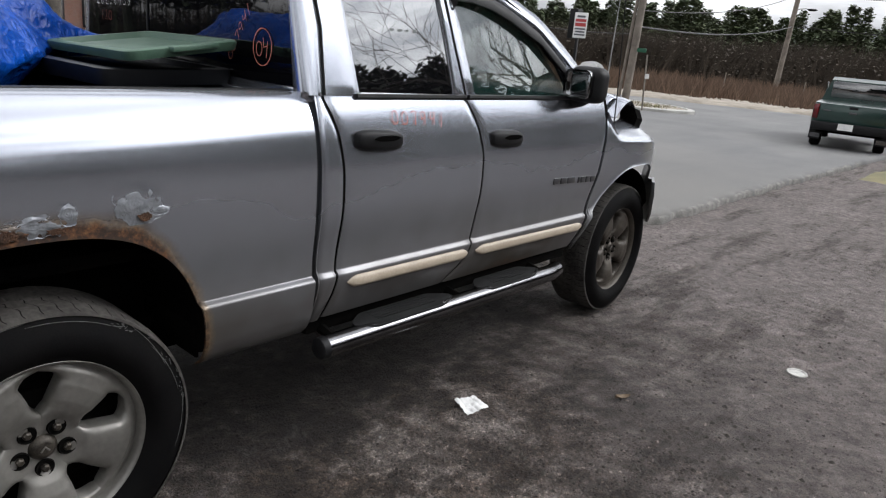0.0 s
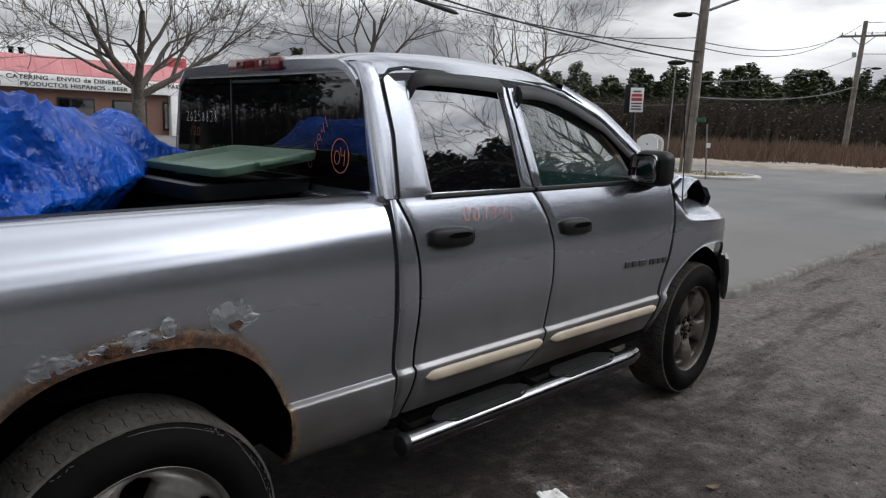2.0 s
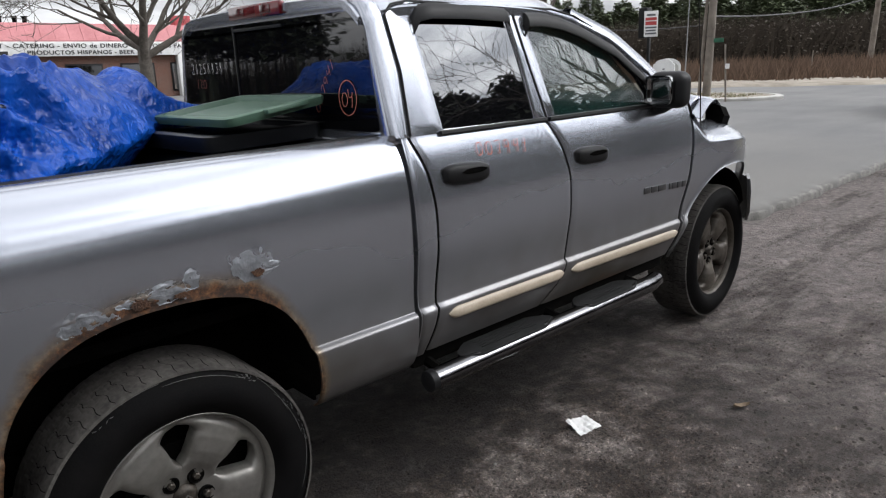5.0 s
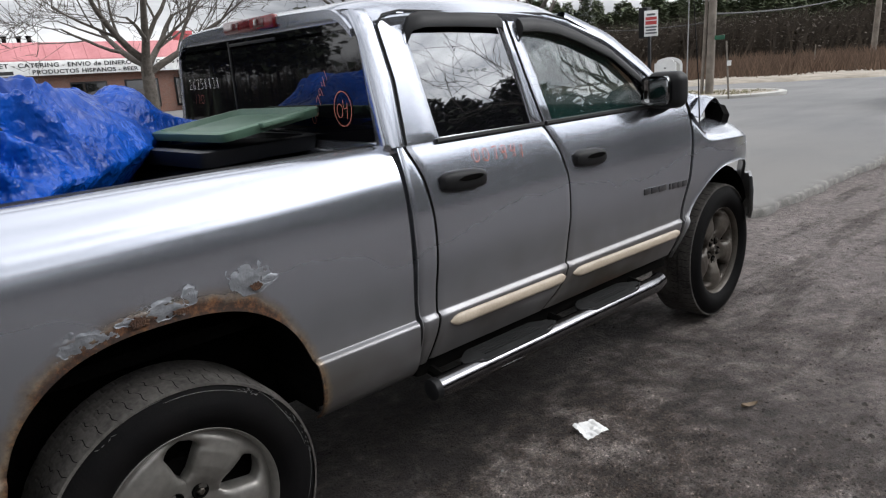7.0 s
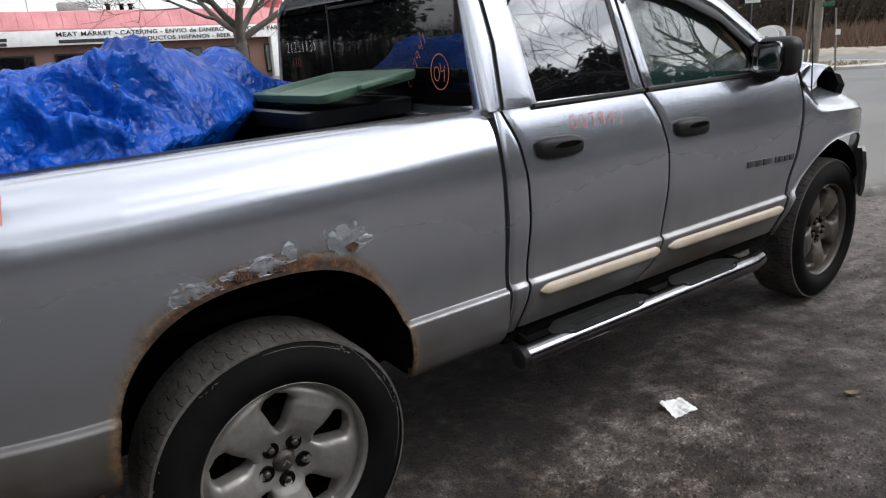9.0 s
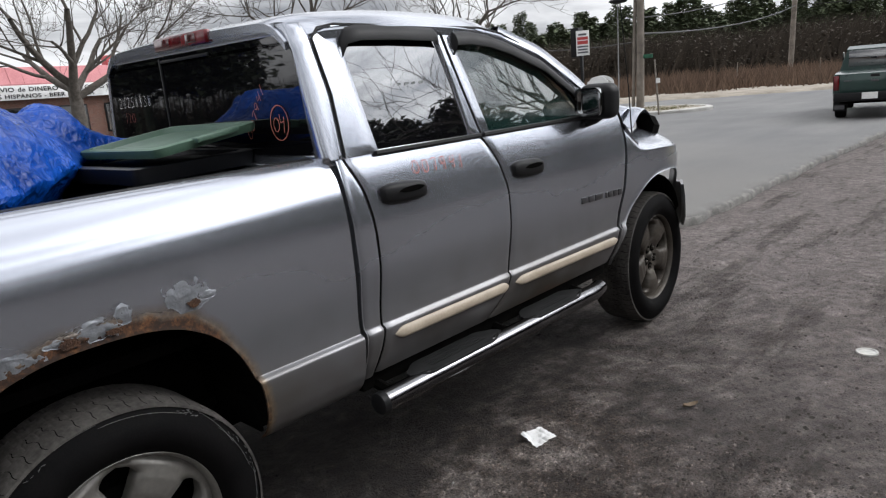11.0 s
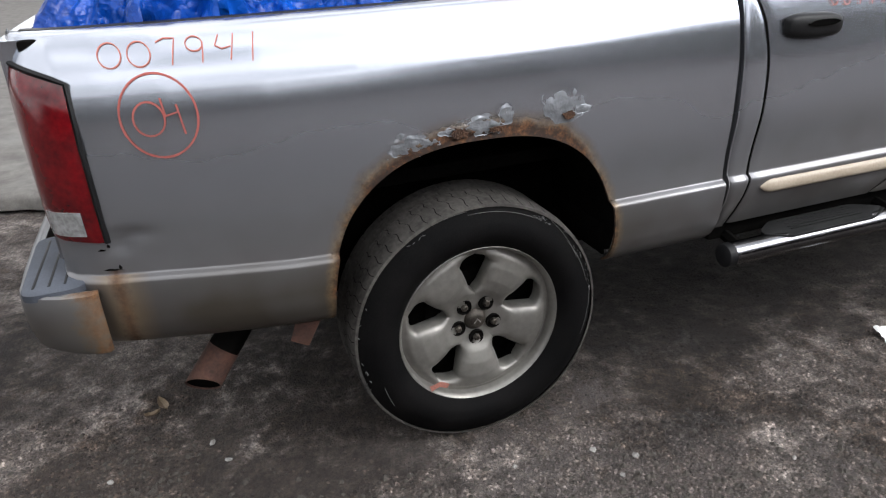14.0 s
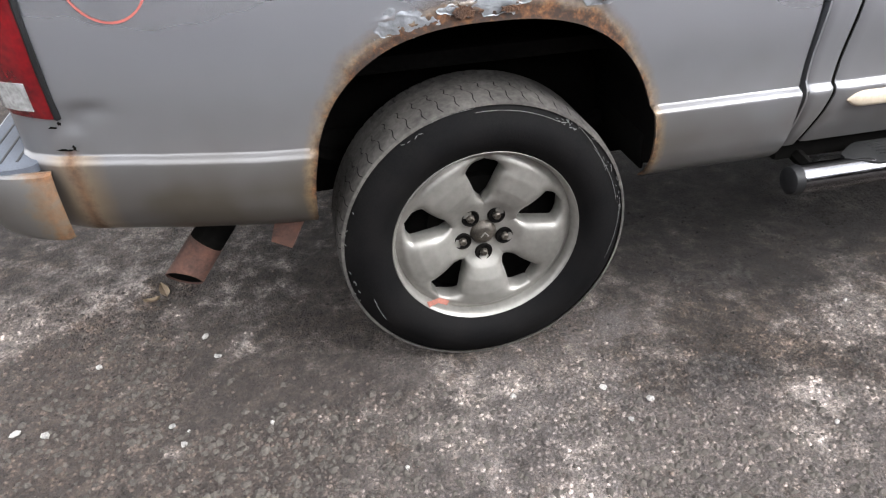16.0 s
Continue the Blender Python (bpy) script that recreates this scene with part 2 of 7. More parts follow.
LENS_RED = varied("red_lens", (0.05, 0.001, 0.003), (0.15, 0.002, 0.005), 0.2, 9, 70, 0, 0.12, 0.002, 0.25)
LENS_DEEP = varied("dark_red_lens", (0.03, 0.001, 0.002), (0.09, 0.004, 0.006), 0.2, 30, 90, 0, 0.1, 0.001, 0.4)
LENS_CLEAR = varied("clear_lens", (0.16, 0.16, 0.16), (0.38, 0.38, 0.38), 0.15, 30, 90, 0, 0.1, 0.001, 0.6)
GLASS_TINT = glass("dark_tinted_glass", (0.004, 0.004, 0.005), 0.94)
GLASS_REAR = glass("dark_rear_glass", (0.003, 0.003, 0.004), 0.96, 0.03, 1.45)
GLASS_FRONT = glass("green_tinted_glass", (0.015, 0.045, 0.04), 0.42, 0.03, 2.4)
SEAT = varied("grey_seat_cloth", (0.05, 0.055, 0.055), (0.10, 0.105, 0.105), 0.9, 20, 300)
MARK_RED = shader("red_grease_pencil", (0.36, 0.085, 0.070), 0.8)
MARK_DOOR = shader("dull_red_grease_pencil", (0.40, 0.10, 0.075), 0.8)
DAB = varied("faded_pink_paint_dab", (0.22, 0.10, 0.08), (0.40, 0.15, 0.11), 0.8, 60, 200)
MARK_PINK = shader("pink_grease_pencil", (0.42, 0.13, 0.10), 0.8)
MARK_FAINT = shader("faint_grease_pencil", (0.16, 0.17, 0.17), 0.8)
MARK_WHITE = shader("white_grease_pencil", (0.6, 0.58, 0.55), 0.8)
BADGE = shader("dull_chrome_badge", (0.10, 0.10, 0.105), 0.4, 0.8)
GALV = varied("pitted_orange_brown_steel", (0.034, 0.016, 0.012), (0.105, 0.048, 0.034), 0.85, 14, 90, 0.1, 0.6, 0.003)


# ---- builders ----
def smooth(me, on=True):
    for p in me.polygons:
        p.use_smooth = on


def part(name, bm, mat, parent=None, label="", flat=False, sharp=40):
    """Links a bmesh as one mesh object, under a thing or a part."""
    bmesh.ops.recalc_face_normals(bm, faces=bm.faces)
    if not flat:
        for e in bm.edges:
            if len(e.link_faces) == 2 and e.calc_face_angle(0) > radians(sharp):
                e.smooth = False
        for f in bm.faces:
            f.smooth = True
    me = bpy.data.meshes.new(name)
    bm.to_mesh(me)
    bm.free()
    if mat is not None:
        for one in mat if isinstance(mat, (list, tuple)) else [mat]:
            me.materials.append(one)
    ob = new(name, me)
    if parent is not None:
        ob.parent = parent
    if label:
        tagged(ob, label)
    return ob


def thing(name, at, label, category, group="", kind=""):
    ob = new(name)
    ob.location = at
    ob.empty_display_size = 0.1
    return tagged(ob, label, category, group, kind)


def under(ob, parent):
    """Keeps world places for a part whose thing does not stand at the origin."""
    ob.parent = parent
    ob.matrix_parent_inverse = Matrix.Translation(parent.location).inverted()
    return ob


def grid(bm, pts, close_u=False, close_v=False):
    rows = [[bm.verts.new(p) for p in row] for row in pts]
    n, k = len(rows), len(rows[0])
    faces = []
    for i in range(n if close_u else n - 1):
        for j in range(k if close_v else k - 1):
            q = [rows[i][j], rows[(i + 1) % n][j], rows[(i + 1) % n][(j + 1) % k], rows[i][(j + 1) % k]]
            u = []
            for vv in q:
                if vv not in u:
                    u.append(vv)
            faces.append(bm.faces.new(u))
    return rows, faces


def shell(pts, inward, bm=None):
    """A sheet through a grid of points, given thickness along the vectors that inward(point) gives."""
    bm = bm or bmesh.new()
    a, _ = grid(bm, pts)
    b, _ = grid(bm, [[Vector(p) + Vector(inward(p)) for p in row] for row in pts])
    n, k = len(a), len(a[0])
    ring = [(i, 0) for i in range(n)] + [(n - 1, j) for j in range(1, k)] + [(i, k - 1) for i in range(n - 2, -1, -1)] + [(0, j) for j in range(k - 2, 0, -1)]
    for (i, j), (p, q) in zip(ring, ring[1:] + ring[:1]):
        bm.faces.new([a[i][j], a[p][q], b[p][q], b[i][j]])
    return bm


def box(bm, cx, cy, cz, sx, sy, sz, bevel=0.0, m=None, seg=2):
    g = bmesh.ops.create_cube(bm, size=1, matrix=(m or Matrix()) @ Matrix.Translation((cx, cy, cz)) @ Matrix.Diagonal((sx, sy, sz, 1)))
    if bevel:
        es = list({e for v in g["verts"] for e in v.link_edges})
        bmesh.ops.bevel(bm, geom=es, offset=bevel, segments=seg, affect="EDGES", profile=0.5)
    return bm


def boxed(cx, cy, cz, sx, sy, sz, bevel=0.0, m=None, seg=2):
    return box(bmesh.new(), cx, cy, cz, sx, sy, sz, bevel, m, seg)


def tube(bm, path, radii, sides=8, cap=True):
    """A tube along points, with a radius at each."""
    path = [Vector(p) for p in path]
    if isinstance(radii, (int, float)):
        radii = [radii] * len(path)
    rows = []
    ref = None
    for i, p in enumerate(path):
        d = (path[min(i + 1, len(path) - 1)] - path[max(i - 1, 0)]).normalized()
        if ref is None:
            ref = d.orthogonal().normalized()
        else:
            ref = (ref - d * ref.dot(d)).normalized()
        o = d.cross(ref)
        rows.append([p + (ref * math.cos(2 * math.pi * k / sides) + o * math.sin(2 * math.pi * k / sides)) * radii[i] for k in range(sides)])
    r, _ = grid(bm, rows, close_v=True)
    if cap:
        bm.faces.new(r[0])
        bm.faces.new(r[-1][::-1])
    return bm


def lathe(bm, profile, axis_at, segs=48, sign=1):
    """Turns (radius, x) pairs round an axis along x."""
    ax = Vector(axis_at)
    rows = []
    for k in range(segs):
        a = 2 * math.pi * k / segs
        rows.append([ax + Vector((sign * x, r * math.cos(a), r * math.sin(a))) for r, x in profile])
    grid(bm, rows, close_u=True)
    return bm


def curve_through(zs, vs):
    """A smooth value along z, by a monotone-like cubic."""
    zs, vs = np.array(zs, float), np.array(vs, float)
    d = np.diff(vs) / np.diff(zs)
    t = np.concatenate([[d[0]], np.where(d[:-1] * d[1:] > 0, 2 * d[:-1] * d[1:] / (d[:-1] + d[1:] + 1e-12), 0), [d[-1]]])

    def f(z):
        z = min(max(z, zs[0]), zs[-1])
        i = int(min(max(np.searchsorted(zs, z) - 1, 0), len(zs) - 2))
        h = zs[i + 1] - zs[i]
        s = (z - zs[i]) / h
        return (2 * s**3 - 3 * s * s + 1) * vs[i] + (s**3 - 2 * s * s + s) * h * t[i] + (3 * s * s - 2 * s**3) * vs[i + 1] + (s**3 - s * s) * h * t[i + 1]

    return f


def step(a, b, v):
    s = min(max((v - a) / (b - a), 0.0), 1.0)
    return s * s * (3 - 2 * s)


# ---- the ground: a gravel lot, a broken asphalt edge, the road ----
EDGE = [(-60.0, -60.0), (-3.6, -12.0), (-2.55, -2.2), (-1.75, 1.5), (-1.45, 4.3), (-0.55, 5.6), (-0.16, 6.4), (-0.15, 8.9), (-0.19, 11.8), (-0.18, 16.2), (0.2, 30.0), (1.5, 60.0), (8.0, 400.0)]


def edge_x(y):
    return float(np.interp(y, [p[1] for p in EDGE], [p[0] for p in EDGE]))


def fall(y):
    """The ground drops gently beyond the truck."""
    return -0.012 * max(0.0, y - 6.0) if y < 80 else -0.888


def gravel_material(chips=False):
    m = shader("loose_gravel" if chips else "grey_brown_gravel", (0.1, 0.09, 0.08), 0.95)
    v = coords(m)
    big, mid = noise_tex(m, v, 0.6, 5, 0.6), noise_tex(m, v, 3.2, 9, 0.72)
    fine = noise_tex(m, v, 38, 6, 0.8)
    grain = noise_tex(m, v, 190, 3, 0.8)
    vor = node(m, "ShaderNodeTexVoronoi", Scale=85.0)
    link(m, v, vor.inputs["Vector"])
    vor2 = node(m, "ShaderNodeTexVoronoi", Scale=210.0)
    link(m, v, vor2.inputs["Vector"])
    f = calc(m, "ADD", calc(m, "MULTIPLY", big, 0.42), calc(m, "MULTIPLY", mid, 0.58))
    base = ramp(m, f, [(0.39, (0.030, 0.024, 0.020)), (0.46, (0.082, 0.069, 0.058)), (0.53, (0.175, 0.162, 0.146)), (0.61, (0.37, 0.352, 0.325))])
    chip = ramp(m, vor.outputs["Color"], [(0.0, (0.5, 0.5, 0.5)), (1.0, (1.55, 1.52, 1.46))])
    base = mixc(m, 0.85, base, chip, "MULTIPLY")
    base = mixc(m, 0.85, base, ramp(m, grain, [(0.34, (0.35, 0.34, 0.33)), (0.66, (1.7, 1.68, 1.64))]), "MULTIPLY")
    base = mixc(m, 0.7, base, ramp(m, fine, [(0.34, (0.45, 0.44, 0.43)), (0.66, (1.5, 1.48, 1.45))]), "MULTIPLY")
    pale = ramp(m, vor2.outputs["Color"], [(0.84, (0, 0, 0)), (0.94, (1, 1, 1))])
    base = mixc(m, calc(m, "MULTIPLY", pale, 0.5), base, (0.40, 0.39, 0.37))
    damp = ramp(m, noise_tex(m, v, 1.9, 7, 0.72), [(0.48, (1, 1, 1)), (0.56, (0.40, 0.35, 0.31)), (0.64, (0.22, 0.185, 0.155))])
    base = mixc(m, 1.0, base, damp, "MULTIPLY")
    # paler, sandier dirt towards the road, scored by dark tyre tracks
    sep = m.node_tree.nodes.new("ShaderNodeSeparateXYZ")
    link(m, v, sep.inputs[0])
    away = calc(m, "ADD", calc(m, "MULTIPLY", sep.outputs["Y"], 0.20), calc(m, "ADD", calc(m, "MULTIPLY", sep.outputs["X"], 0.20), calc(m, "MULTIPLY_ADD", mid, 1.0, -0.86)))
    sand = ramp(m, away, [(0.25, (0, 0, 0)), (0.75, (1, 1, 1))])
    sandy = mixc(m, 0.8, (0.30, 0.280, 0.256), ramp(m, grain, [(0.34, (0.55, 0.54, 0.53)), (0.66, (1.4, 1.38, 1.35))]), "MULTIPLY")
    base = mixc(m, calc(m, "MULTIPLY", sand, 0.75), base, sandy)
    tracks = ramp(m, noise_tex(m, coords(m, (1.0, 0.16, 1)), 4.2, 6, 0.65), [(0.53, (1, 1, 1)), (0.63, (0.42, 0.40, 0.38))])
    base = mixc(m, 0.8, base, tracks, "MULTIPLY")
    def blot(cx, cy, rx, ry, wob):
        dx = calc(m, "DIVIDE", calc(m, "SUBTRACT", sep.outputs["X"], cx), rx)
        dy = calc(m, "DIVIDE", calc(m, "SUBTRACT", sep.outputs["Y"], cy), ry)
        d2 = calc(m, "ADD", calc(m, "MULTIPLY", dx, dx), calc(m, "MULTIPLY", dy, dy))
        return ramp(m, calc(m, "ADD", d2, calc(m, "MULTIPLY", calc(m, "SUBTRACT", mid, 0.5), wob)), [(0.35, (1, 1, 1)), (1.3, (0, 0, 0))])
    # the truck's shade, painted into the ground colour as a near-black oval
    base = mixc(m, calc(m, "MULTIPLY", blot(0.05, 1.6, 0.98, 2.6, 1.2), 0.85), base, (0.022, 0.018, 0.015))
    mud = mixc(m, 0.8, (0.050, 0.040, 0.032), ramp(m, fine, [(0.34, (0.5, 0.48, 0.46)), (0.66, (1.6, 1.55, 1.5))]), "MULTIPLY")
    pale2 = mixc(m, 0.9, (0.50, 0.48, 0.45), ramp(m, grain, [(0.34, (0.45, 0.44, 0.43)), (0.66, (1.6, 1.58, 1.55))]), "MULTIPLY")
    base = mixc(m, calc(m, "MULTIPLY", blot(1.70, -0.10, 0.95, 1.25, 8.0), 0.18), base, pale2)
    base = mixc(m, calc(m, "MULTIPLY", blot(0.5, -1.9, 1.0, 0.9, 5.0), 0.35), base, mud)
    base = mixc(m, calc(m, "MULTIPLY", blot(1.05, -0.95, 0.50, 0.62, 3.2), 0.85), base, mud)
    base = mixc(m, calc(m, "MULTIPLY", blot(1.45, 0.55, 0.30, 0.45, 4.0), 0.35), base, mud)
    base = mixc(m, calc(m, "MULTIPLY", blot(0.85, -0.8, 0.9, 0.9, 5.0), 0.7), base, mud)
    # dark ground out of view, added to darken what the bed side reflects
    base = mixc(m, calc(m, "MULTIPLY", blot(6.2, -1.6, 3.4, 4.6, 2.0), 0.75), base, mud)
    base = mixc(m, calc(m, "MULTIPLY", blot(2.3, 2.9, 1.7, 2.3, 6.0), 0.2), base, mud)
    clods = noise_tex(m, v, 13, 8, 0.75)
    base = mixc(m, 0.55, base, ramp(m, clods, [(0.36, (0.30, 0.285, 0.27)), (0.5, (0.95, 0.95, 0.95)), (0.64, (1.7, 1.68, 1.64))]), "MULTIPLY")
    base = mixc(m, 1.0, base, (0.85, 0.80, 0.85), "MULTIPLY")
    if chips:  # each chip a little paler or darker than the dirt it lies in
        gi = m.node_tree.nodes.new("ShaderNodeNewGeometry")
        base = mixc(m, 1.0, base, ramp(m, gi.outputs["Random Per Island"], [(0.0, (0.30, 0.29, 0.28)), (0.45, (0.85, 0.84, 0.83)), (0.92, (1.5, 1.49, 1.47)), (1.0, (2.0, 1.98, 1.95))]), "MULTIPLY")
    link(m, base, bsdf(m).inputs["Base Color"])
    if chips:
        return m
    h = calc(m, "ADD", calc(m, "MULTIPLY", vor.outputs["Distance"], -0.8), calc(m, "ADD", calc(m, "MULTIPLY", fine, 0.9), calc(m, "MULTIPLY", vor2.outputs["Distance"], -0.4)))
    h = calc(m, "ADD", h, calc(m, "ADD", calc(m, "MULTIPLY", clods, 3.2), calc(m, "MULTIPLY", mid, 3.0)))
    bump(m, h, 1.0, 0.022)
    return m


def asphalt_material():
    m = shader("worn_grey_asphalt", (0.13, 0.13, 0.13), 0.85)
    v = coords(m)
    big = noise_tex(m, v, 0.22, 5, 0.6)
    fine = noise_tex(m, v, 120, 3, 0.7)
    st = noise_tex(m, coords(m, (0.3, 0.05, 1)), 3.0, 5, 0.6)
    f = calc(m, "ADD", calc(m, "MULTIPLY", big, 0.6), calc(m, "MULTIPLY", st, 0.4))
    base = ramp(m, f, [(0.33, (0.105, 0.105, 0.109)), (0.62, (0.180, 0.177, 0.173))])
    sep = m.node_tree.nodes.new("ShaderNodeSeparateXYZ")
    link(m, v, sep.inputs[0])
    near = ramp(m, calc(m, "MULTIPLY_ADD", sep.outputs["Y"], -0.075, calc(m, "MULTIPLY_ADD", big, 0.8, 0.95)), [(0.2, (0, 0, 0)), (0.75, (1, 1, 1))])
    base = mixc(m, calc(m, "MULTIPLY", near, 0.7), base, (0.150, 0.143, 0.133))
    swept = noise_tex(m, v, 1.1, 7, 0.7)
    close = ramp(m, calc(m, "MULTIPLY_ADD", sep.outputs["Y"], -0.12, calc(m, "MULTIPLY_ADD", swept, 1.6, -0.35)), [(0.3, (0, 0, 0)), (0.8, (1, 1, 1))])
    base = mixc(m, calc(m, "MULTIPLY", close, 0.8), base, ramp(m, noise_tex(m, v, 6.0, 6, 0.7), [(0.35, (0.055, 0.049, 0.043)), (0.65, (0.14, 0.130, 0.118))]))
    base = mixc(m, 0.35, base, ramp(m, fine, [(0.3, (0.5, 0.5, 0.5)), (0.7, (1.3, 1.3, 1.3))]), "MULTIPLY")
    link(m, base, bsdf(m).inputs["Base Color"])
    bump(m, fine, 0.35, 0.004)
    return m


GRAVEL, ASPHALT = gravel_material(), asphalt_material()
DIRT = varied("sandy_verge", (0.20, 0.172, 0.138), (0.38, 0.34, 0.285), 0.95, 1.2, 30, 0, 0.5, 0.02)
CONCRETE = varied("pale_concrete", (0.34, 0.33, 0.31), (0.52, 0.51, 0.48), 0.85, 2.5, 60, 0, 0.3, 0.004)
STONE = varied("loose_stone", (0.10, 0.095, 0.09), (0.30, 0.29, 0.27), 0.9, 20, 150, 0, 0.4, 0.004)


def ground_z(x, y):
    n = noise.noise(Vector((x * 0.55, y * 0.55, 0))) * 0.016 + noise.noise(Vector((x * 2.1, y * 2.1, 4))) * 0.007 + noise.noise(Vector((x * 6, y * 6, 8))) * 0.006 + noise.noise(Vector((x * 15, y * 15, 18))) * 0.004
    return n - 0.061 - 0.026 * step(2.4, 0.6, y)


def spaced(near0, near1, n, far0, far1, k):
    lo = [near0 + (far0 - near0) * (i / k) ** 2.2 for i in range(k, 0, -1)]
    hi = [near1 + (far1 - near1) * (i / k) ** 2.2 for i in range(1, k + 1)]
    return lo + list(np.linspace(near0, near1, n)) + hi


def build_ground():
    xs = spaced(-1.4, 3.6, 230, -900, 900, 26)
    ys = spaced(-2.8, 6.0, 400, -900, 1400, 30)
    pts = []
    for x in xs:
        row = []
        for y in ys:
            fade = 1.0 if (-3 < x < 8 and -6 < y < 16) else 0.3
            z = ground_z(x, y) * fade + fall(y)
            if x < edge_x(y) - 0.35:
                z -= 0.05
            row.append((x, y, z))
        pts.append(row)
    bm = bmesh.new()
    grid(bm, pts)
    return tagged(part("ground", bm, GRAVEL, flat=False, sharp=180), "grey-brown gravel and packed dirt lot with damp patches and painted shade under the truck", "ground", kind="structure")


ground = build_ground()


def build_road():
    """Asphalt slab with a crumbled edge, five centimetres proud of the gravel."""
    ys = [-300, -120, -60, -30, -16, -8] + list(np.linspace(-5, 17, 260)) + [18, 20, 23, 26, 30, 35, 42, 60, 120, 400]
    bm = bmesh.new()
    rows = []
    for y in ys:
        jag = noise.noise(Vector((y * 1.9, 3.3, 0))) * 0.09 + noise.noise(Vector((y * 7.3, 5.3, 0))) * 0.025 + noise.noise(Vector((y * 8.0, 1.3, 0))) * 0.04
        e = edge_x(y) + jag
        top = 0.045 + 0.012 * noise.noise(Vector((y * 1.1, 0, 9)))
        f = fall(y)
        far = -900 if y < 26 else -60
        rows.append([(e + 0.05, y, f - 0.05), (e + 0.035, y, f + top * 0.35), (e, y, f + top), (e - 0.12, y, f + top + 0.008), (e - 0.6, y, f + 0.055), (e - 3, y, f + 0.055), (e - 12, y, f + 0.055), (e - 45, y, f + 0.055), (-200, y, f + 0.055), (-900, y, f + 0.055)])
    grid(bm, rows)
    return tagged(part("road", bm, ASPHALT, sharp=60), "worn light grey asphalt with a crumbled broken edge", "road", kind="structure")


road = build_road()
# the asphalt's raised lip; light caught on it is put into its pale colour
bm = bmesh.new()
rows = []
for y in np.linspace(2.5, 16.5, 320):
    jag = noise.noise(Vector((y * 1.9, 3.3, 0))) * 0.09
    e, f = edge_x(y) + jag + 0.01, fall(y)
    top = 0.012 + 0.012 * noise.noise(Vector((y * 1.3, 0, 9))) + 0.004 * noise.noise(Vector((y * 9, 2, 9)))
    w = 0.022 + 0.016 * noise.noise(Vector((y * 1.5, 7, 0)))
    rows.append([(e + 0.055, y, f - 0.08), (e + 0.045, y, f + top * 0.4), (e + 0.025, y, f + top + 0.010), (e - w, y, f + top + 0.024), (e - w - 0.03, y, f + 0.03)])
grid(bm, rows)
tagged(part("kerb", bm, varied("lit_crumbled_edge", (0.09, 0.086, 0.080), (0.235, 0.226, 0.210), 0.9, 9, 70, 0, 0.6, 0.01), sharp=50), "pale crumbled lip along the asphalt's edge", "kerb", kind="structure")


# ---- the silver pickup ----
truck = thing("pickup_truck", (0, 0, 0), "silver crew-cab pickup with rusted wheel arch, parked on gravel", "pickup truck")
ARCH_A, ARCH_B, ARCH_N = 0.487, 0.53, 2.6

BED_MID = curve_through([0.48, 0.505, 0.54, 0.60, 0.69, 0.728, 0.738, 0.749, 0.79, 0.95, 1.08, 1.20, 1.26, 1.285, 1.31, 1.34, 1.37, 1.395, 1.41, 1.416], [0.885, 0.925, 0.958, 0.984, 0.999, 1.002, 0.997, 0.977, 0.9755, 0.986, 0.990, 0.984, 0.973, 0.965, 0.953, 0.934, 0.909, 0.883, 0.860, 0.83])
BED_CAB = curve_through([0.48, 0.505, 0.54, 0.60, 0.69, 0.728, 0.738, 0.749, 0.79, 0.98, 1.14, 1.24, 1.32, 1.375, 1.40, 1.41, 1.416], [0.885, 0.923, 0.955, 0.980, 0.994, 0.997, 0.992, 0.973, 0.9715, 0.986, 0.984, 0.972, 0.957, 0.938, 0.915, 0.893, 0.85])
CAB_SIDE = curve_through([0.48, 0.54, 0.60, 0.68, 0.727, 0.737, 0.748, 0.79, 1.0, 1.14, 1.24, 1.32, 1.375, 1.405], [0.905, 0.930, 0.957, 0.984, 0.991, 0.987, 0.972, 0.9705, 0.991, 0.987, 0.972, 0.953, 0.936, 0.925])


def plan_in(y):
    """How far the bed's side draws in towards the tail."""
    return float(np.interp(y, [-1.215, -1.205, -1.17, -1.10, -1.0, -0.85, -0.6, -0.35], [0.24, 0.18, 0.13, 0.092, 0.066, 0.038, 0.012, 0.0]))


def blisters(y, z):
    """Bubbled, lifted paint over the wheel arch."""
    h = 0.0
    for cy, cz, ry, rz, amp in ((0.275, 1.102, 0.075, 0.046, 0.0055), (0.335, 1.085, 0.04, 0.016, 0.004), (0.075, 1.098, 0.028, 0.026, 0.006), (-0.005, 1.072, 0.075, 0.022, 0.006), (-0.215, 1.040, 0.085, 0.034, 0.006), (-0.10, 1.075, 0.04, 0.012, 0.003)):
        d = ((y - cy) / ry) ** 2 + ((z - cz) / rz) ** 2
        if d < 2.0:
            wob = noise.noise(Vector((y * 19, z * 19, 2.0)))
            k = max(0.0, 1 - (d / 1.7) ** 1.2) if d < 1.7 else 0.0
            cells = max(0.0, noise.noise(Vector((y * 60, z * 60, 5.0)))) + 0.6 * max(0.0, noise.noise(Vector((y * 110, z * 110, 15.0))))
            h += amp * k * (0.4 + 1.1 * cells + 0.6 * wob + 0.22 * math.sin(math.sqrt(d) * 9 + 4 * wob))
    return h


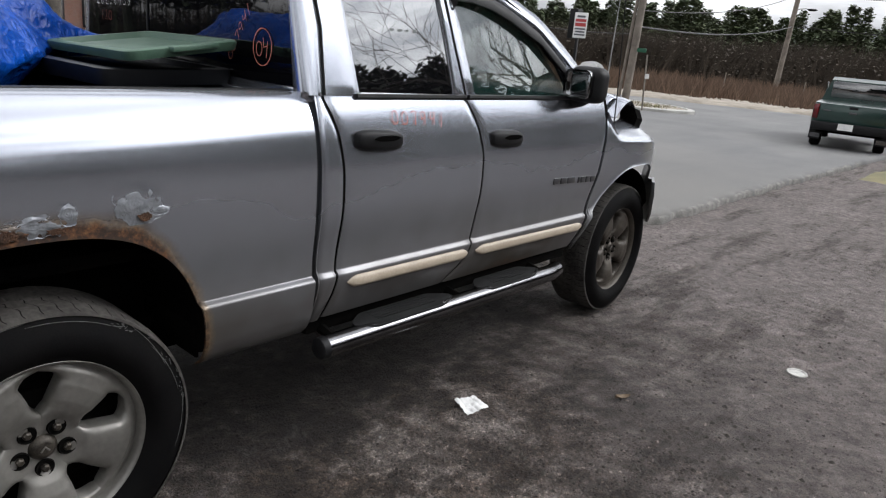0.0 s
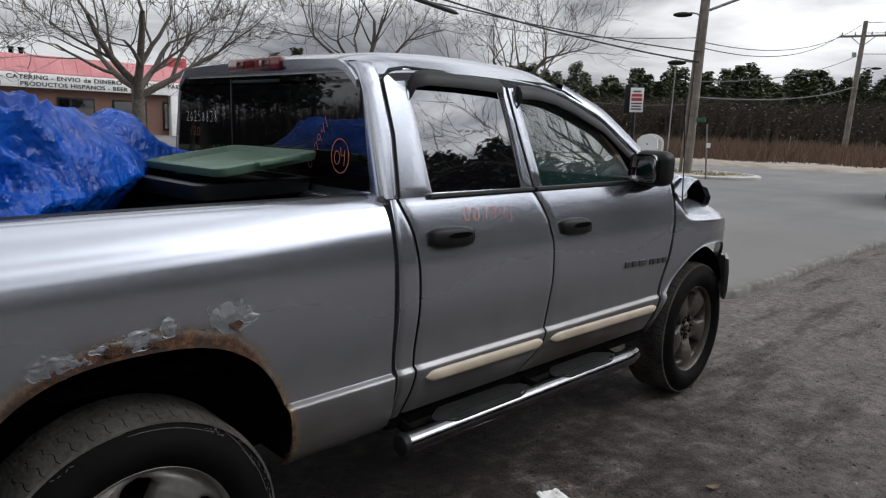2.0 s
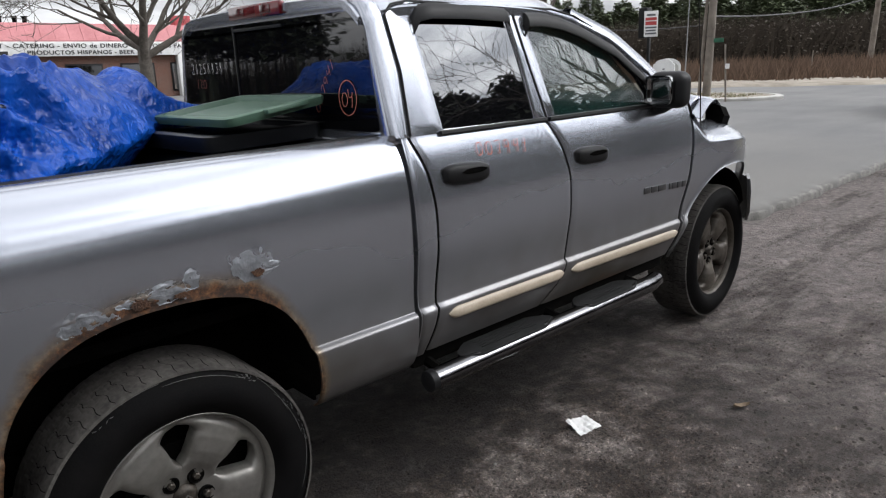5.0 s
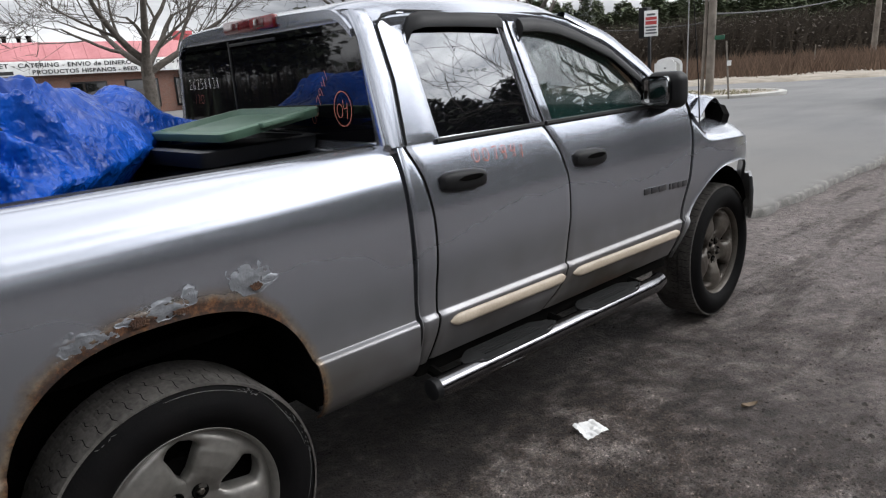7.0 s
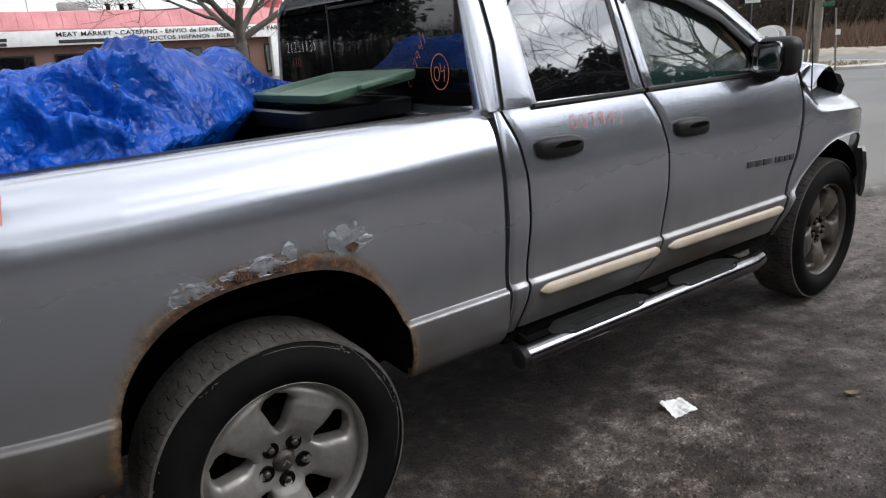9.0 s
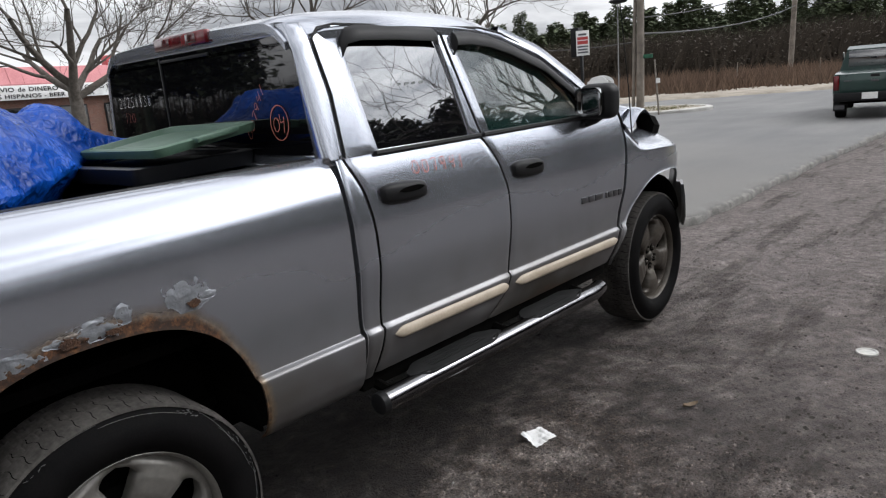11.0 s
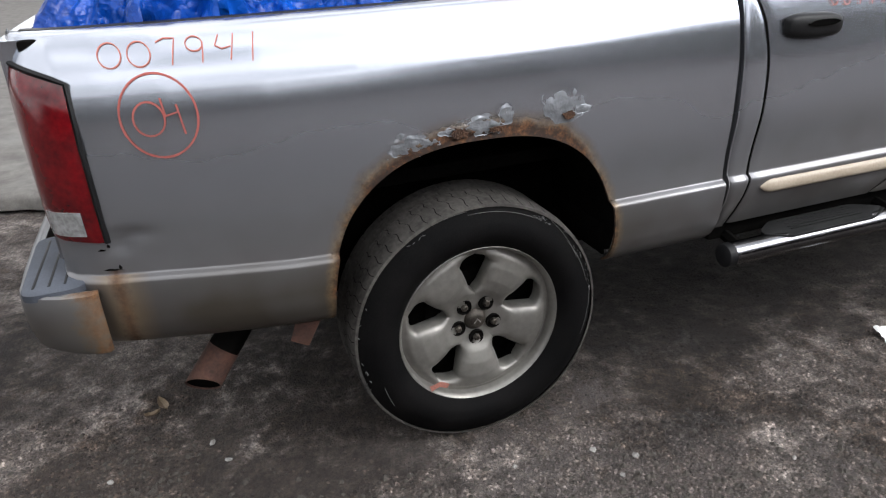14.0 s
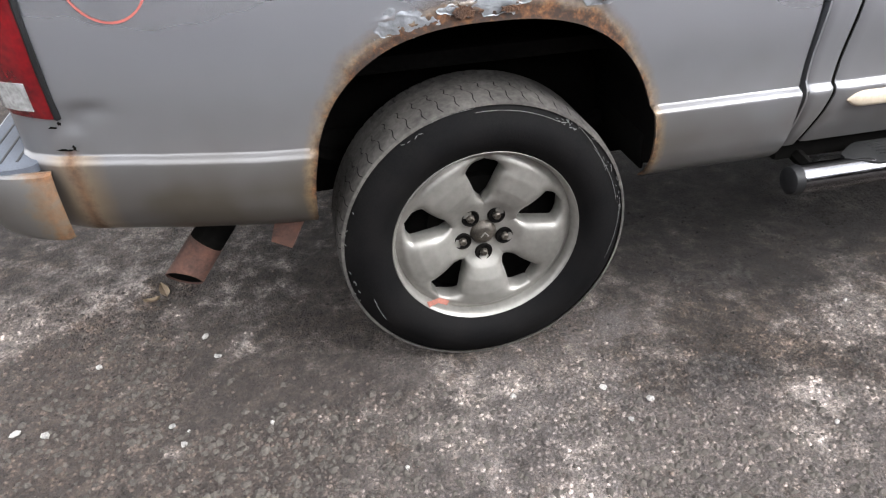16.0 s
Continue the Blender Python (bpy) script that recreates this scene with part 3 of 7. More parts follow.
def bed_x(y, z):
    w = 0.5 * step(0.0, 0.92, y)
    z = z - 0.028 * step(-0.45, -1.05, y) * step(1.1, 0.8, z)
    dent = 0.012 * math.exp(-((y + 1.035) / 0.03) ** 2 - ((z - 0.835) / 0.025) ** 2) + 0.012 * math.exp(-((y + 1.00) / 0.05) ** 2 - ((z - 0.87) / 0.02) ** 2)
    return BED_MID(z) * (1 - w) + BED_CAB(z) * w - plan_in(y) - dent


def arch_z(y, a=ARCH_A, b=ARCH_B, base=0.5):
    t = abs(y) / a
    if t >= 1:
        return None
    return base + b * (1 - t**ARCH_N) ** (1 / ARCH_N)


def low_z(y):
    return float(np.interp(y, [-1.2, -1.05, -0.5, 0.45, 0.95], [0.540, 0.518, 0.505, 0.490, 0.502]))


def stations(a, b, n, extra=()):
    return sorted(set(list(np.linspace(a, b, n)) + list(extra)))


def bed_side(side):
    # columns crowd where the wheel opening turns down
    th = np.linspace(0, math.pi, 250)
    inner = [-ARCH_A * 0.9999 * math.cos(t) for t in th]
    ys = list(np.linspace(-1.19, -ARCH_A - 0.004, 46)) + inner + list(np.linspace(ARCH_A + 0.004, 0.924, 34))
    ys = [-1.215, -1.21, -1.203] + ys
    pts = []
    for y in ys:
        a = arch_z(y)
        zl = low_z(y) if a is None else a
        col = []
        for k in range(111):
            s = k / 110
            # rows crowd on the crease and the shoulder
            z = float(np.interp(s, [0, 0.18, 0.24, 0.36, 0.46, 0.72, 1.0], [0.51, 0.69, 0.722, 0.756, 0.80, 1.24, 1.416]))
            if z < zl + 0.12:
                z = zl + 0.12 * (z - 0.51) / (zl + 0.12 - 0.51)
            z += 0.028 * step(-0.45, -1.05, y) * step(1.1, 0.8, z) * step(0.60, 0.70, z)
            x = bed_x(y, z)
            if a is not None:
                x += 0.004 * math.exp(-(z - zl) / 0.02) * step(0.55, 0.75, zl)
            x += 0.5 * blisters(y, z) if side > 0 else 0
            col.append((side * x, y, z))
        pts.append(col)
    bm = shell(pts, lambda p: (-side * 0.009, 0, -0.0))
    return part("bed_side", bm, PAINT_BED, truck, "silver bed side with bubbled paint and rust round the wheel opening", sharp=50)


for sd in (1, -1):
    bed_side(sd)


def peeled_patch(cy, cz, ry, rz, seed, lift=0.0029):
    """A ragged sheet of lifted paint, ridged in steps like a contour map and torn along its lower edge."""
    ny, nz = 84, 54
    bm = bmesh.new()
    keep = {}

    def field(y, z):
        u, v = (y - cy) / ry, (z - cz) / rz
        rag = 0.34 * noise.noise(Vector((y * 26, z * 26, seed))) + 0.20 * noise.noise(Vector((y * 70, z * 70, seed + 3)))
        if v < 0:
            rag += 0.22 * noise.noise(Vector((y * 45, 0.0, seed + 7))) - 0.25 * v
        return 1.0 - math.sqrt(u * u + v * v) + rag

    for a in range(ny + 1):
        for b in range(nz + 1):
            y, z = cy + ry * 1.35 * (2 * a / ny - 1), cz + rz * 1.35 * (2 * b / nz - 1)
            d = field(y, z)
            if d <= 0.0:
                continue
            warp = noise.noise(Vector((y * 16, z * 16, seed + 11)))
            level = (min(d, 1.0) * 3.6 + 1.5 * warp) % 1.0
            torn = step(0.35, -0.25, (z - cz) / rz)
            blend = torn + (1 - torn) * step(0.0, 0.45, d)
            terrace = 0.60 * min(1.0, d * 2.2) + 0.30 * abs(level - 0.5)
            bubble = max(0.0, noise.noise(Vector((y * 34, z * 34, seed + 17)))) * 0.8
            curl = max(0.0, 1 - d / 0.12) * torn * 0.7
            x = bed_x(y, max(z, 1.0) if z > 0.93 else z) + 0.0003 + 0.0009 * torn + lift * blend * (terrace + bubble + curl)
            keep[a, b] = bm.verts.new((x, y, z))
    for a in range(ny):
        for b in range(nz):
            q = [keep.get(k) for k in ((a, b), (a + 1, b), (a + 1, b + 1), (a, b + 1))]
            if all(q):
                bm.faces.new(q)
    for v in [v for v in bm.verts if not v.link_faces]:
        bm.verts.remove(v)
    bmesh.ops.recalc_face_normals(bm, faces=bm.faces)
    bmesh.ops.solidify(bm, geom=bm.faces[:], thickness=0.0008)
    part("peeled_paint", bm, BLISTER, truck, "bubbled grey paint lifting off above the wheel opening", sharp=70)


def rust_hole(cy, cz, w, h):
    bm = bmesh.new()
    ring = []
    for a in np.linspace(0, 2 * math.pi, 35)[:-1]:
        q = 0.55 + 0.7 * abs(noise.noise(Vector((math.cos(a) * 2.2, math.sin(a) * 2.2, cy * 13))))
        y, z = cy + math.cos(a) * w * q, cz + math.sin(a) * h * q
        ring.append(bm.verts.new((bed_x(y, max(z, 1.0)) + 0.0105 if z > 0.93 else bed_x(y, z) + 0.006, y, z)))
    bm.faces.new(ring)
    low = [bm.verts.new(v.co - Vector((0.004, 0, 0))) for v in ring]
    for k in range(len(ring)):
        bm.faces.new([ring[k], ring[(k + 1) % len(ring)], low[(k + 1) % len(ring)], low[k]])
    part("rust_hole", bm, RUST, truck)


for k, spot in enumerate(((0.272, 1.106, 0.070, 0.046), (0.335, 1.085, 0.034, 0.015), (0.078, 1.100, 0.026, 0.026), (-0.005, 1.076, 0.072, 0.028), (-0.215, 1.050, 0.078, 0.031), (-0.105, 1.070, 0.030, 0.014))):
    peeled_patch(*spot, 3.1 + 5.7 * k)
for spot in ((-0.075, 1.060, 0.040, 0.022), (0.288, 1.068, 0.030, 0.018), (0.045, 1.058, 0.030, 0.012)):
    rust_hole(*spot)

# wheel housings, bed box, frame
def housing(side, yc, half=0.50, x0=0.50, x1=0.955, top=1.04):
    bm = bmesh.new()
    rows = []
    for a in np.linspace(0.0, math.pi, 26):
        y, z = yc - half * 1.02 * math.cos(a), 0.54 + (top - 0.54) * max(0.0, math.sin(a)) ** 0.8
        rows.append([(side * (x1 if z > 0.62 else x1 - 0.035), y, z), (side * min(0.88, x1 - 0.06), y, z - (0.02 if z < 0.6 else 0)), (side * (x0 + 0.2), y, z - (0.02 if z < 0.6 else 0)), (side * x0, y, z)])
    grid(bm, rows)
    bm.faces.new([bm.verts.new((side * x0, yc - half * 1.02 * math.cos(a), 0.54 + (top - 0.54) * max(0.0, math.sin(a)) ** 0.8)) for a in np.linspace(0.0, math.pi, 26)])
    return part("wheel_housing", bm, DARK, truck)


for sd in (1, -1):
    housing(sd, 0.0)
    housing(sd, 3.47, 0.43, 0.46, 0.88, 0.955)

bm = boxed(0, -0.14, 0.87, 1.50, 2.10, 0.05, 0.01)
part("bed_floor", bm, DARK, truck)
bm = boxed(0, 0.880, 1.12, 1.70, 0.05, 0.56, 0.012)
part("bed_front_wall", bm, PAINT, truck)
for sd in (1, -1):
    part("bed_inner_wall", boxed(sd * 0.765, -0.14, 1.235, 0.03, 2.06, 0.33, 0.01), DARK, truck)
    # dark cap on the rail
    pts = []
    for y in np.linspace(-1.17, 0.92, 40):
        x = bed_x(y, 1.414)
        pts.append([(sd * (x - 0.010), y, 1.413), (sd * (x - 0.014), y, 1.4175), (sd * (x - 0.05), y, 1.4185), (sd * (x - 0.075), y, 1.416), (sd * (x - 0.08), y, 1.395)])
    part("bed_rail_cap", shell(pts, lambda p: (0, 0, -0.006)), BLACK_TRIM, truck)
    # frame rails, deepened to block light from the far side
    part("frame_rail", boxed(sd * 0.42, 1.45, 0.49, 0.09, 5.2, 0.28, 0.015), DARK, truck)
    # dark boxes and plates added below sill and bed, in place of shade
    part("rocker", boxed(sd * 0.845, 1.92, 0.505, 0.09, 1.90, 0.09, 0.015), DARK, truck)
    part("splash_plate", boxed(sd * 0.66, -0.510, 0.56, 0.40, 0.012, 0.10, 0.004), DARK, truck)
    part("splash_plate", boxed(sd * 0.68, 0.510, 0.56, 0.40, 0.012, 0.12, 0.004), DARK, truck)
# tailgate and its handle
pts = [[(x, -1.215 - 0.02 * (1 - (x / 0.8) ** 2), z) for z in np.linspace(0.80, 1.40, 14)] for x in np.linspace(-0.765, 0.765, 30)]
tailgate = part("tailgate", shell(pts, lambda p: (0, 0.05, 0)), PAINT, truck)
part("tailgate_handle", boxed(0, -1.245, 1.27, 0.22, 0.03, 0.08, 0.012), BLACK_TRIM, tailgate)
part("fuel_tank", boxed(-0.45, 1.3, 0.5, 0.35, 1.1, 0.24, 0.05), DARK, truck)
# unseen boxes added under the truck to block light
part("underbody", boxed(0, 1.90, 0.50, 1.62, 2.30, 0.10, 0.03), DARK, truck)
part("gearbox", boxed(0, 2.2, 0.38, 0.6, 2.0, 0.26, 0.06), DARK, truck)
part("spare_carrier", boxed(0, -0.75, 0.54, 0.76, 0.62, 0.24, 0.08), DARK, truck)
part("rear_axle", tube(bmesh.new(), [(-0.75, 0, 0.39), (-0.15, 0, 0.39), (0, 0, 0.39), (0.15, 0, 0.39), (0.75, 0, 0.39)], [0.045, 0.05, 0.15, 0.05, 0.045], 12), DARK, truck)
part("front_axle", tube(bmesh.new(), [(-0.75, 3.569, 0.39), (0, 3.569, 0.37), (0.75, 3.569, 0.39)], [0.045, 0.07, 0.045], 12), DARK, truck)
for sd in (1, -1):
    part("leaf_spring", tube(bmesh.new(), [(sd * 0.55, -0.62, 0.60), (sd * 0.55, -0.25, 0.47), (sd * 0.55, 0, 0.45), (sd * 0.55, 0.3, 0.47), (sd * 0.55, 0.62, 0.58)], 0.03, 6), DARK, truck)


# ---- wheels ----
R_TYRE, R_RIM, ZC = 0.449, 0.289, 0.362


def build_wheel(side, y, dust=True):
    wheel = new("wheel")
    wheel.parent = truck
    c = Vector((0, 0, 0))
    bm = bmesh.new()
    prof = [(R_RIM - 0.008, -0.020), (R_RIM + 0.004, -0.006), (R_RIM + 0.016, 0.003), (R_RIM + 0.03, 0.015), (R_RIM + 0.055, 0.024), (R_RIM + 0.08, 0.024), (R_RIM + 0.10, 0.017), (R_RIM + 0.12, 0.005), (R_TYRE - 0.014, -0.012)]
    lathe(bm, prof, c, 96, side)
    lathe(bm, [(R_RIM, -0.27), (R_RIM + 0.055, -0.292), (R_TYRE - 0.012, -0.268)], c, 64, side)
    part("tyre", bm, RUBBER, wheel, "black tyre sidewall with scuffs", sharp=60)
    if side > 0 and y < 1:
        for r0, r1, a0, a1 in ((0.415, 0.418, 60, 95), (0.428, 0.431, 95, 118), (0.40, 0.425, -18, 10), (0.405, 0.43, 28, 52), (0.385, 0.40, 200, 214), (0.41, 0.412, 12, 40)):
            path = []
            for s in np.linspace(0, 1, 9):
                r = r0 + (r1 - r0) * s
                a = radians(a0 + (a1 - a0) * s)
                path.append((float(np.interp(r, [q[0] for q in prof], [q[1] for q in prof])) + 0.0008, r * math.cos(a), r * math.sin(a)))
            part("scuff", tube(bmesh.new(), path, [0.0004] + [0.0010] * 7 + [0.0004], 5), SCUFF, wheel)
        g = random.Random(41)
        bm = bmesh.new()
        for _ in range(70):
            a0, r0 = radians(g.uniform(2, 62) if g.random() < 0.75 else g.uniform(95, 200)), R_TYRE - g.uniform(0.013, 0.034)
            da, dr = g.uniform(0.006, 0.035), g.uniform(-0.006, 0.006)
            path = []
            for t in np.linspace(0, 1, 5):
                r, a = r0 + dr * t, a0 + da * t
                path.append((float(np.interp(r, [q[0] for q in prof], [q[1] for q in prof])) + 0.0006, r * math.cos(a), r * math.sin(a)))
            tube(bm, path, [0.0003, 0.0011, g.uniform(0.001, 0.002), 0.0011, 0.0003], 5)
        tagged(part("shoulder_scuff", bm, SCUFF, wheel), "pale scuff marks round the tyre's shoulder", kind="stuff")
    # tread: blocks with curved cross grooves
    bm = bmesh.new()
    xs = [-0.0035, -0.006, -0.020, -0.050, -0.075, -0.083, -0.088, -0.112, -0.143, -0.148, -0.153, -0.185, -0.205, -0.210, -0.215, -0.240, -0.258, -0.270]
    grooves = {6, 10, 14}
    rows = []
    n = 500
    for k in range(n):
        row = []
        for j, x in enumerate(xs):
            skew = 0.42 * math.sin(j * 0.75) + 0.05 * j
            ph = (k / 8.065 + skew) % 1.0
            cut = 0.003 if ph < 0.12 and 6 < j < 17 else 0.0
            edge_drop = {0: 0.017, 1: 0.008, 2: 0.004, 16: 0.004, 17: 0.012}.get(j, 0.0)
            r = R_TYRE - edge_drop - cut - (0.006 if j in grooves else 0)
            a = 2 * math.pi * k / n
            z = max(r * math.sin(a), -R_TYRE + 0.006)
            xx = x - (0.5 * cut if j < 2 else 0)
            row.append(c + Vector((side * xx, r * math.cos(a), z)))
        rows.append(row)
    grid(bm, rows, close_u=True)
    tread = part("tread", bm, TREAD, wheel, "worn tread grey with dry mud", sharp=25)
    # wavy cuts across the shoulder and the next rib
    bm = bmesh.new()
    for x0, x1 in ((-0.004, -0.083), (-0.092, -0.143)):
        for q in range(58):
            a0 = 2 * math.pi * (q + 0.3 * (x1 < -0.1)) / 58
            edges = []
            for t in np.linspace(0, 1, 12):
                x = x0 + (x1 - x0) * t
                r = float(np.interp(-x, [0.0035, 0.006, 0.020, 0.05], [R_TYRE - 0.017, R_TYRE - 0.008, R_TYRE - 0.004, R_TYRE])) + 0.0006
                a = a0 + 0.012 * math.sin(t * 6.0 + 0.4 * math.sin(q * 5.1)) + 0.03 * t
                w = 0.0011 * (0.35 + math.sin(math.pi * min(1.0, t * 0.8 + 0.15))) / r
                edges.append([bm.verts.new((side * x, r * math.cos(a + d), max(r * math.sin(a + d), -R_TYRE + 0.006))) for d in (-w, w)])
            for e0, e1 in zip(edges, edges[1:]):
                bm.faces.new([e0[0], e1[0], e1[1], e0[1]])
    tagged(part("tread_cut", bm, DARK, tread), "fine wavy cuts across the tread", kind="stuff")
    # five broad spokes, each a bulged petal between two rounded openings
    bm = bmesh.new()
    radii = [0.028, 0.045, 0.06, 0.075, 0.09, 0.10] + list(np.linspace(0.108, 0.258, 34)) + [0.263, 0.268, 0.274, 0.280]
    for sp in range(5):
        rows = []
        for r in radii:
            q = (r - 0.110) / (0.254 - 0.110)
            gap = 15.5 * min(1.0, (1 - q) * 5.0) ** 0.5 * min(1.0, q * 6.0) ** 0.5 * (0.56 + 0.50 * q) if 0 < q < 1 else 0.0
            half = 36.0 - gap
            row = []
            for k in range(-1, 22):
                t = min(1.0, max(-1.0, (k - 10) / 10))
                a = radians(-90 + 72 * sp + t * half)
                d = abs(t) * half
                h = -0.066 + 0.012 * math.sin(min(r / 0.1, 1) * 1.57)
                if r > 0.085:
                    h += float(np.interp(r, [0.085, 0.12, 0.16, 0.21, 0.25, 0.272], [0.0, 0.020, 0.034, 0.038, 0.030, 0.016]))
                    h -= float(np.interp(r, [0.085, 0.11, 0.15, 0.22, 0.25, 0.272], [0.0, 0.012, 0.036, 0.038, 0.022, 0.0])) * (d / 36) ** 2.4
                    h -= 0.010 * abs(t) ** 8 * min(1.0, gap / 6.0)
                if r > 0.258:
                    w = min(1.0, max(0.0, (0.280 - r) / 0.022))
                    h = h * w - 0.042 * (1 - w)
                if k in (-1, 21):
                    h -= 0.05
                row.append(c + Vector((side * h, r * math.cos(a), r * math.sin(a))))
            rows.append(row)
        grid(bm, rows)
    alloy = RIM if y < 1 else RIM_DARK
    spokes = part("spokes", bm, alloy, wheel, "dull five-spoke alloy, brown with brake dust", sharp=60)
    bm = bmesh.new()
    lathe(bm, [(0.277, -0.046), (0.280, -0.022), (0.285, -0.010), (0.291, -0.005), (0.296, -0.009), (0.296, -0.026)], c, 96, side)
    part("rim_lip", bm, alloy, wheel)
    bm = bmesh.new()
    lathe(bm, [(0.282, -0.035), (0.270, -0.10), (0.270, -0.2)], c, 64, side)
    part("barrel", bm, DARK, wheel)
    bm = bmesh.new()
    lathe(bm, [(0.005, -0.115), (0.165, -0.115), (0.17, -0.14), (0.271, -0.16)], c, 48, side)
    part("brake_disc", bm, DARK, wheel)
    bm = bmesh.new()
    lathe(bm, [(0.001, -0.038), (0.020, -0.038), (0.028, -0.041), (0.034, -0.048), (0.040, -0.055), (0.044, -0.066)], c, 32, side)
    cap = part("hub_cap", bm, LUG, wheel, "grimy round hub cap")
    part("emblem", tube(bmesh.new(), [c + Vector((side * -0.037, -0.012, -0.006)), c + Vector((side * -0.037, 0.0, 0.008)), c + Vector((side * -0.037, 0.012, -0.006))], 0.003, 5), RIM, cap)
    for k in range(5):
        a = radians(-90 + 72 * k)
        o = c + Vector((-side * 0.058, 0.070 * math.cos(a), 0.070 * math.sin(a)))
        bm = bmesh.new()
        tube(bm, [o + Vector((-side * 0.012, 0, 0)), o + Vector((side * 0.014, 0, 0)), o + Vector((side * 0.018, 0, 0))], [0.0135, 0.0125, 0.008], 6)
        part("lug_nut", bm, LUG, wheel)
        # near-black ring laid on for the shaded pocket round the nut
        bm = bmesh.new()
        lathe(bm, [(0.0125, 0.004), (0.023, 0.006), (0.026, 0.010), (0.029, 0.002)], o, 20, side)
        part("lug_seat", bm, DARK, wheel)
    wheel.location = (side * (0.945 if y < 1 else 0.875), y if y < 1 else 3.575, ZC if y < 1 else 0.385)
    wheel.scale = (1, 1, 1) if y < 1 else (0.97, 0.97, 0.97)
    wheel.rotation_euler = (0, 0, 0 if y < 1 else radians(3))
    return wheel


for sd, yy in ((1, 0.0), (1, 3.569), (-1, 0.0), (-1, 3.569)):
    build_wheel(sd, yy)


# ---- cab ----
def g_x(z):
    return 0.930 - 0.245 * (z - 1.405)


YA = curve_through([0.52, 0.75, 1.08, 1.25, 1.405], [1.004, 1.042, 1.055, 1.04, 0.985])
YB = curve_through([0.52, 0.69, 0.85, 1.10, 1.25, 1.405], [1.70, 1.838, 1.878, 1.884, 1.855, 1.775])
YF = curve_through([0.52, 0.73, 1.11, 1.30, 1.405], [2.84, 2.895, 2.985, 3.01, 3.0])
GAP = 0.006


def panel(name, y0, y1, z0=0.54, z1=1.405, ny=40, nz=60, side=1, label="", xf=None, mat=None, parent=None):
    xf = xf or (lambda y, z: CAB_SIDE(z))
    pts = []
    for i in range(ny + 1):
        col = []
        for k in range(nz + 1):
            s = k / nz
            z = float(np.interp(s, [0, 0.2, 0.42, 0.75, 1.0], [z0, 0.70, 0.80, 1.22, z1]))
            a, b = y0(z) + GAP, y1(z) - GAP
            y = a + (b - a) * i / ny
            rim = 0.006 * (math.exp(-(y - a) / 0.006) + math.exp(-(b - y) / 0.006))
            col.append((side * (xf(y, z) - rim), y, z))
        pts.append(col)
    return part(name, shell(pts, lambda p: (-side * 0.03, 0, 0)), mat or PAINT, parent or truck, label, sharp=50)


def ring_panel(outer, inner, side, thick=0.035, lift=0.0):
    """A flat-ish frame between two outlines of (y, z) on the cab's upper side."""
    bm = bmesh.new()
    n = len(outer)
    def p(q, d):
        return Vector((side * (g_x(q[1]) + d), q[0], q[1]))
    o = [bm.verts.new(p(q, lift)) for q in outer]
    mid = [bm.verts.new(p(((a[0] * 0.25 + b[0] * 0.75), (a[1] * 0.25 + b[1] * 0.75)), lift + 0.002)) for a, b in zip(outer, inner)]
    i = [bm.verts.new(p(q, lift - 0.012)) for q in inner]
    ib = [bm.verts.new(p(q, lift - thick)) for q in inner]
    ob_ = [bm.verts.new(p(q, lift - thick)) for q in outer]
    for a, b in ((o, mid), (mid, i), (i, ib), (ib, ob_), (ob_, o)):
        for k in range(n):
            bm.faces.new([a[k], a[(k + 1) % n], b[(k + 1) % n], b[k]])
    return bm


def spread(corners, n):
    """n points along a closed outline, with the corners kept."""
    out = []
    per = n // len(corners)
    for a, b in zip(corners, corners[1:] + corners[:1]):
        for k in range(per):
            t = k / per
            out.append((a[0] + (b[0] - a[0]) * t, a[1] + (b[1] - a[1]) * t))
    return out


def rounded(corners, r=0.03, steps=4):
    out = []
    m = len(corners)
    for i in range(m):
        p0, p1, p2 = Vector(corners[i - 1]), Vector(corners[i]), Vector(corners[(i + 1) % m])
        a, b = p1 + (p0 - p1).normalized() * r, p1 + (p2 - p1).normalized() * r
        for k in range(steps + 1):
            t = k / steps
            q = a * (1 - t) ** 2 + p1 * 2 * t * (1 - t) + b * t * t
            out.append((q.x, q.y))
    return out


REAR_OUT = [(0.993, 1.408), (1.768, 1.408), (1.722, 1.62), (1.668, 1.878), (1.10, 1.892), (0.985, 1.85), (1.008, 1.64)]
REAR_GLASS = [(1.165, 1.418), (1.705, 1.412), (1.680, 1.62), (1.640, 1.845), (1.16, 1.852), (1.125, 1.80), (1.142, 1.62)]
FRONT_OUT = [(1.780, 1.408), (2.90, 1.402), (2.66, 1.575), (2.40, 1.725), (2.10, 1.845), (1.95, 1.872), (1.682, 1.880)]
FRONT_GLASS = [(1.852, 1.412), (2.66, 1.405), (2.555, 1.55), (2.36, 1.69), (2.09, 1.79), (1.95, 1.822), (1.760, 1.835)]


def pane(outline, side, inset=0.014, thick=0.005):
    bm = bmesh.new()
    pts = rounded(outline, 0.018, 3)
    f = [bm.verts.new((side * (g_x(z) - inset), y, z)) for y, z in pts]
    b = [bm.verts.new((side * (g_x(z) - inset - thick), y, z)) for y, z in pts]
    bm.faces.new(f)
    bm.faces.new(b[::-1])
    n = len(f)
    for k in range(n):
        bm.faces.new([f[k], f[(k + 1) % n], b[(k + 1) % n], b[k]])
    return bm


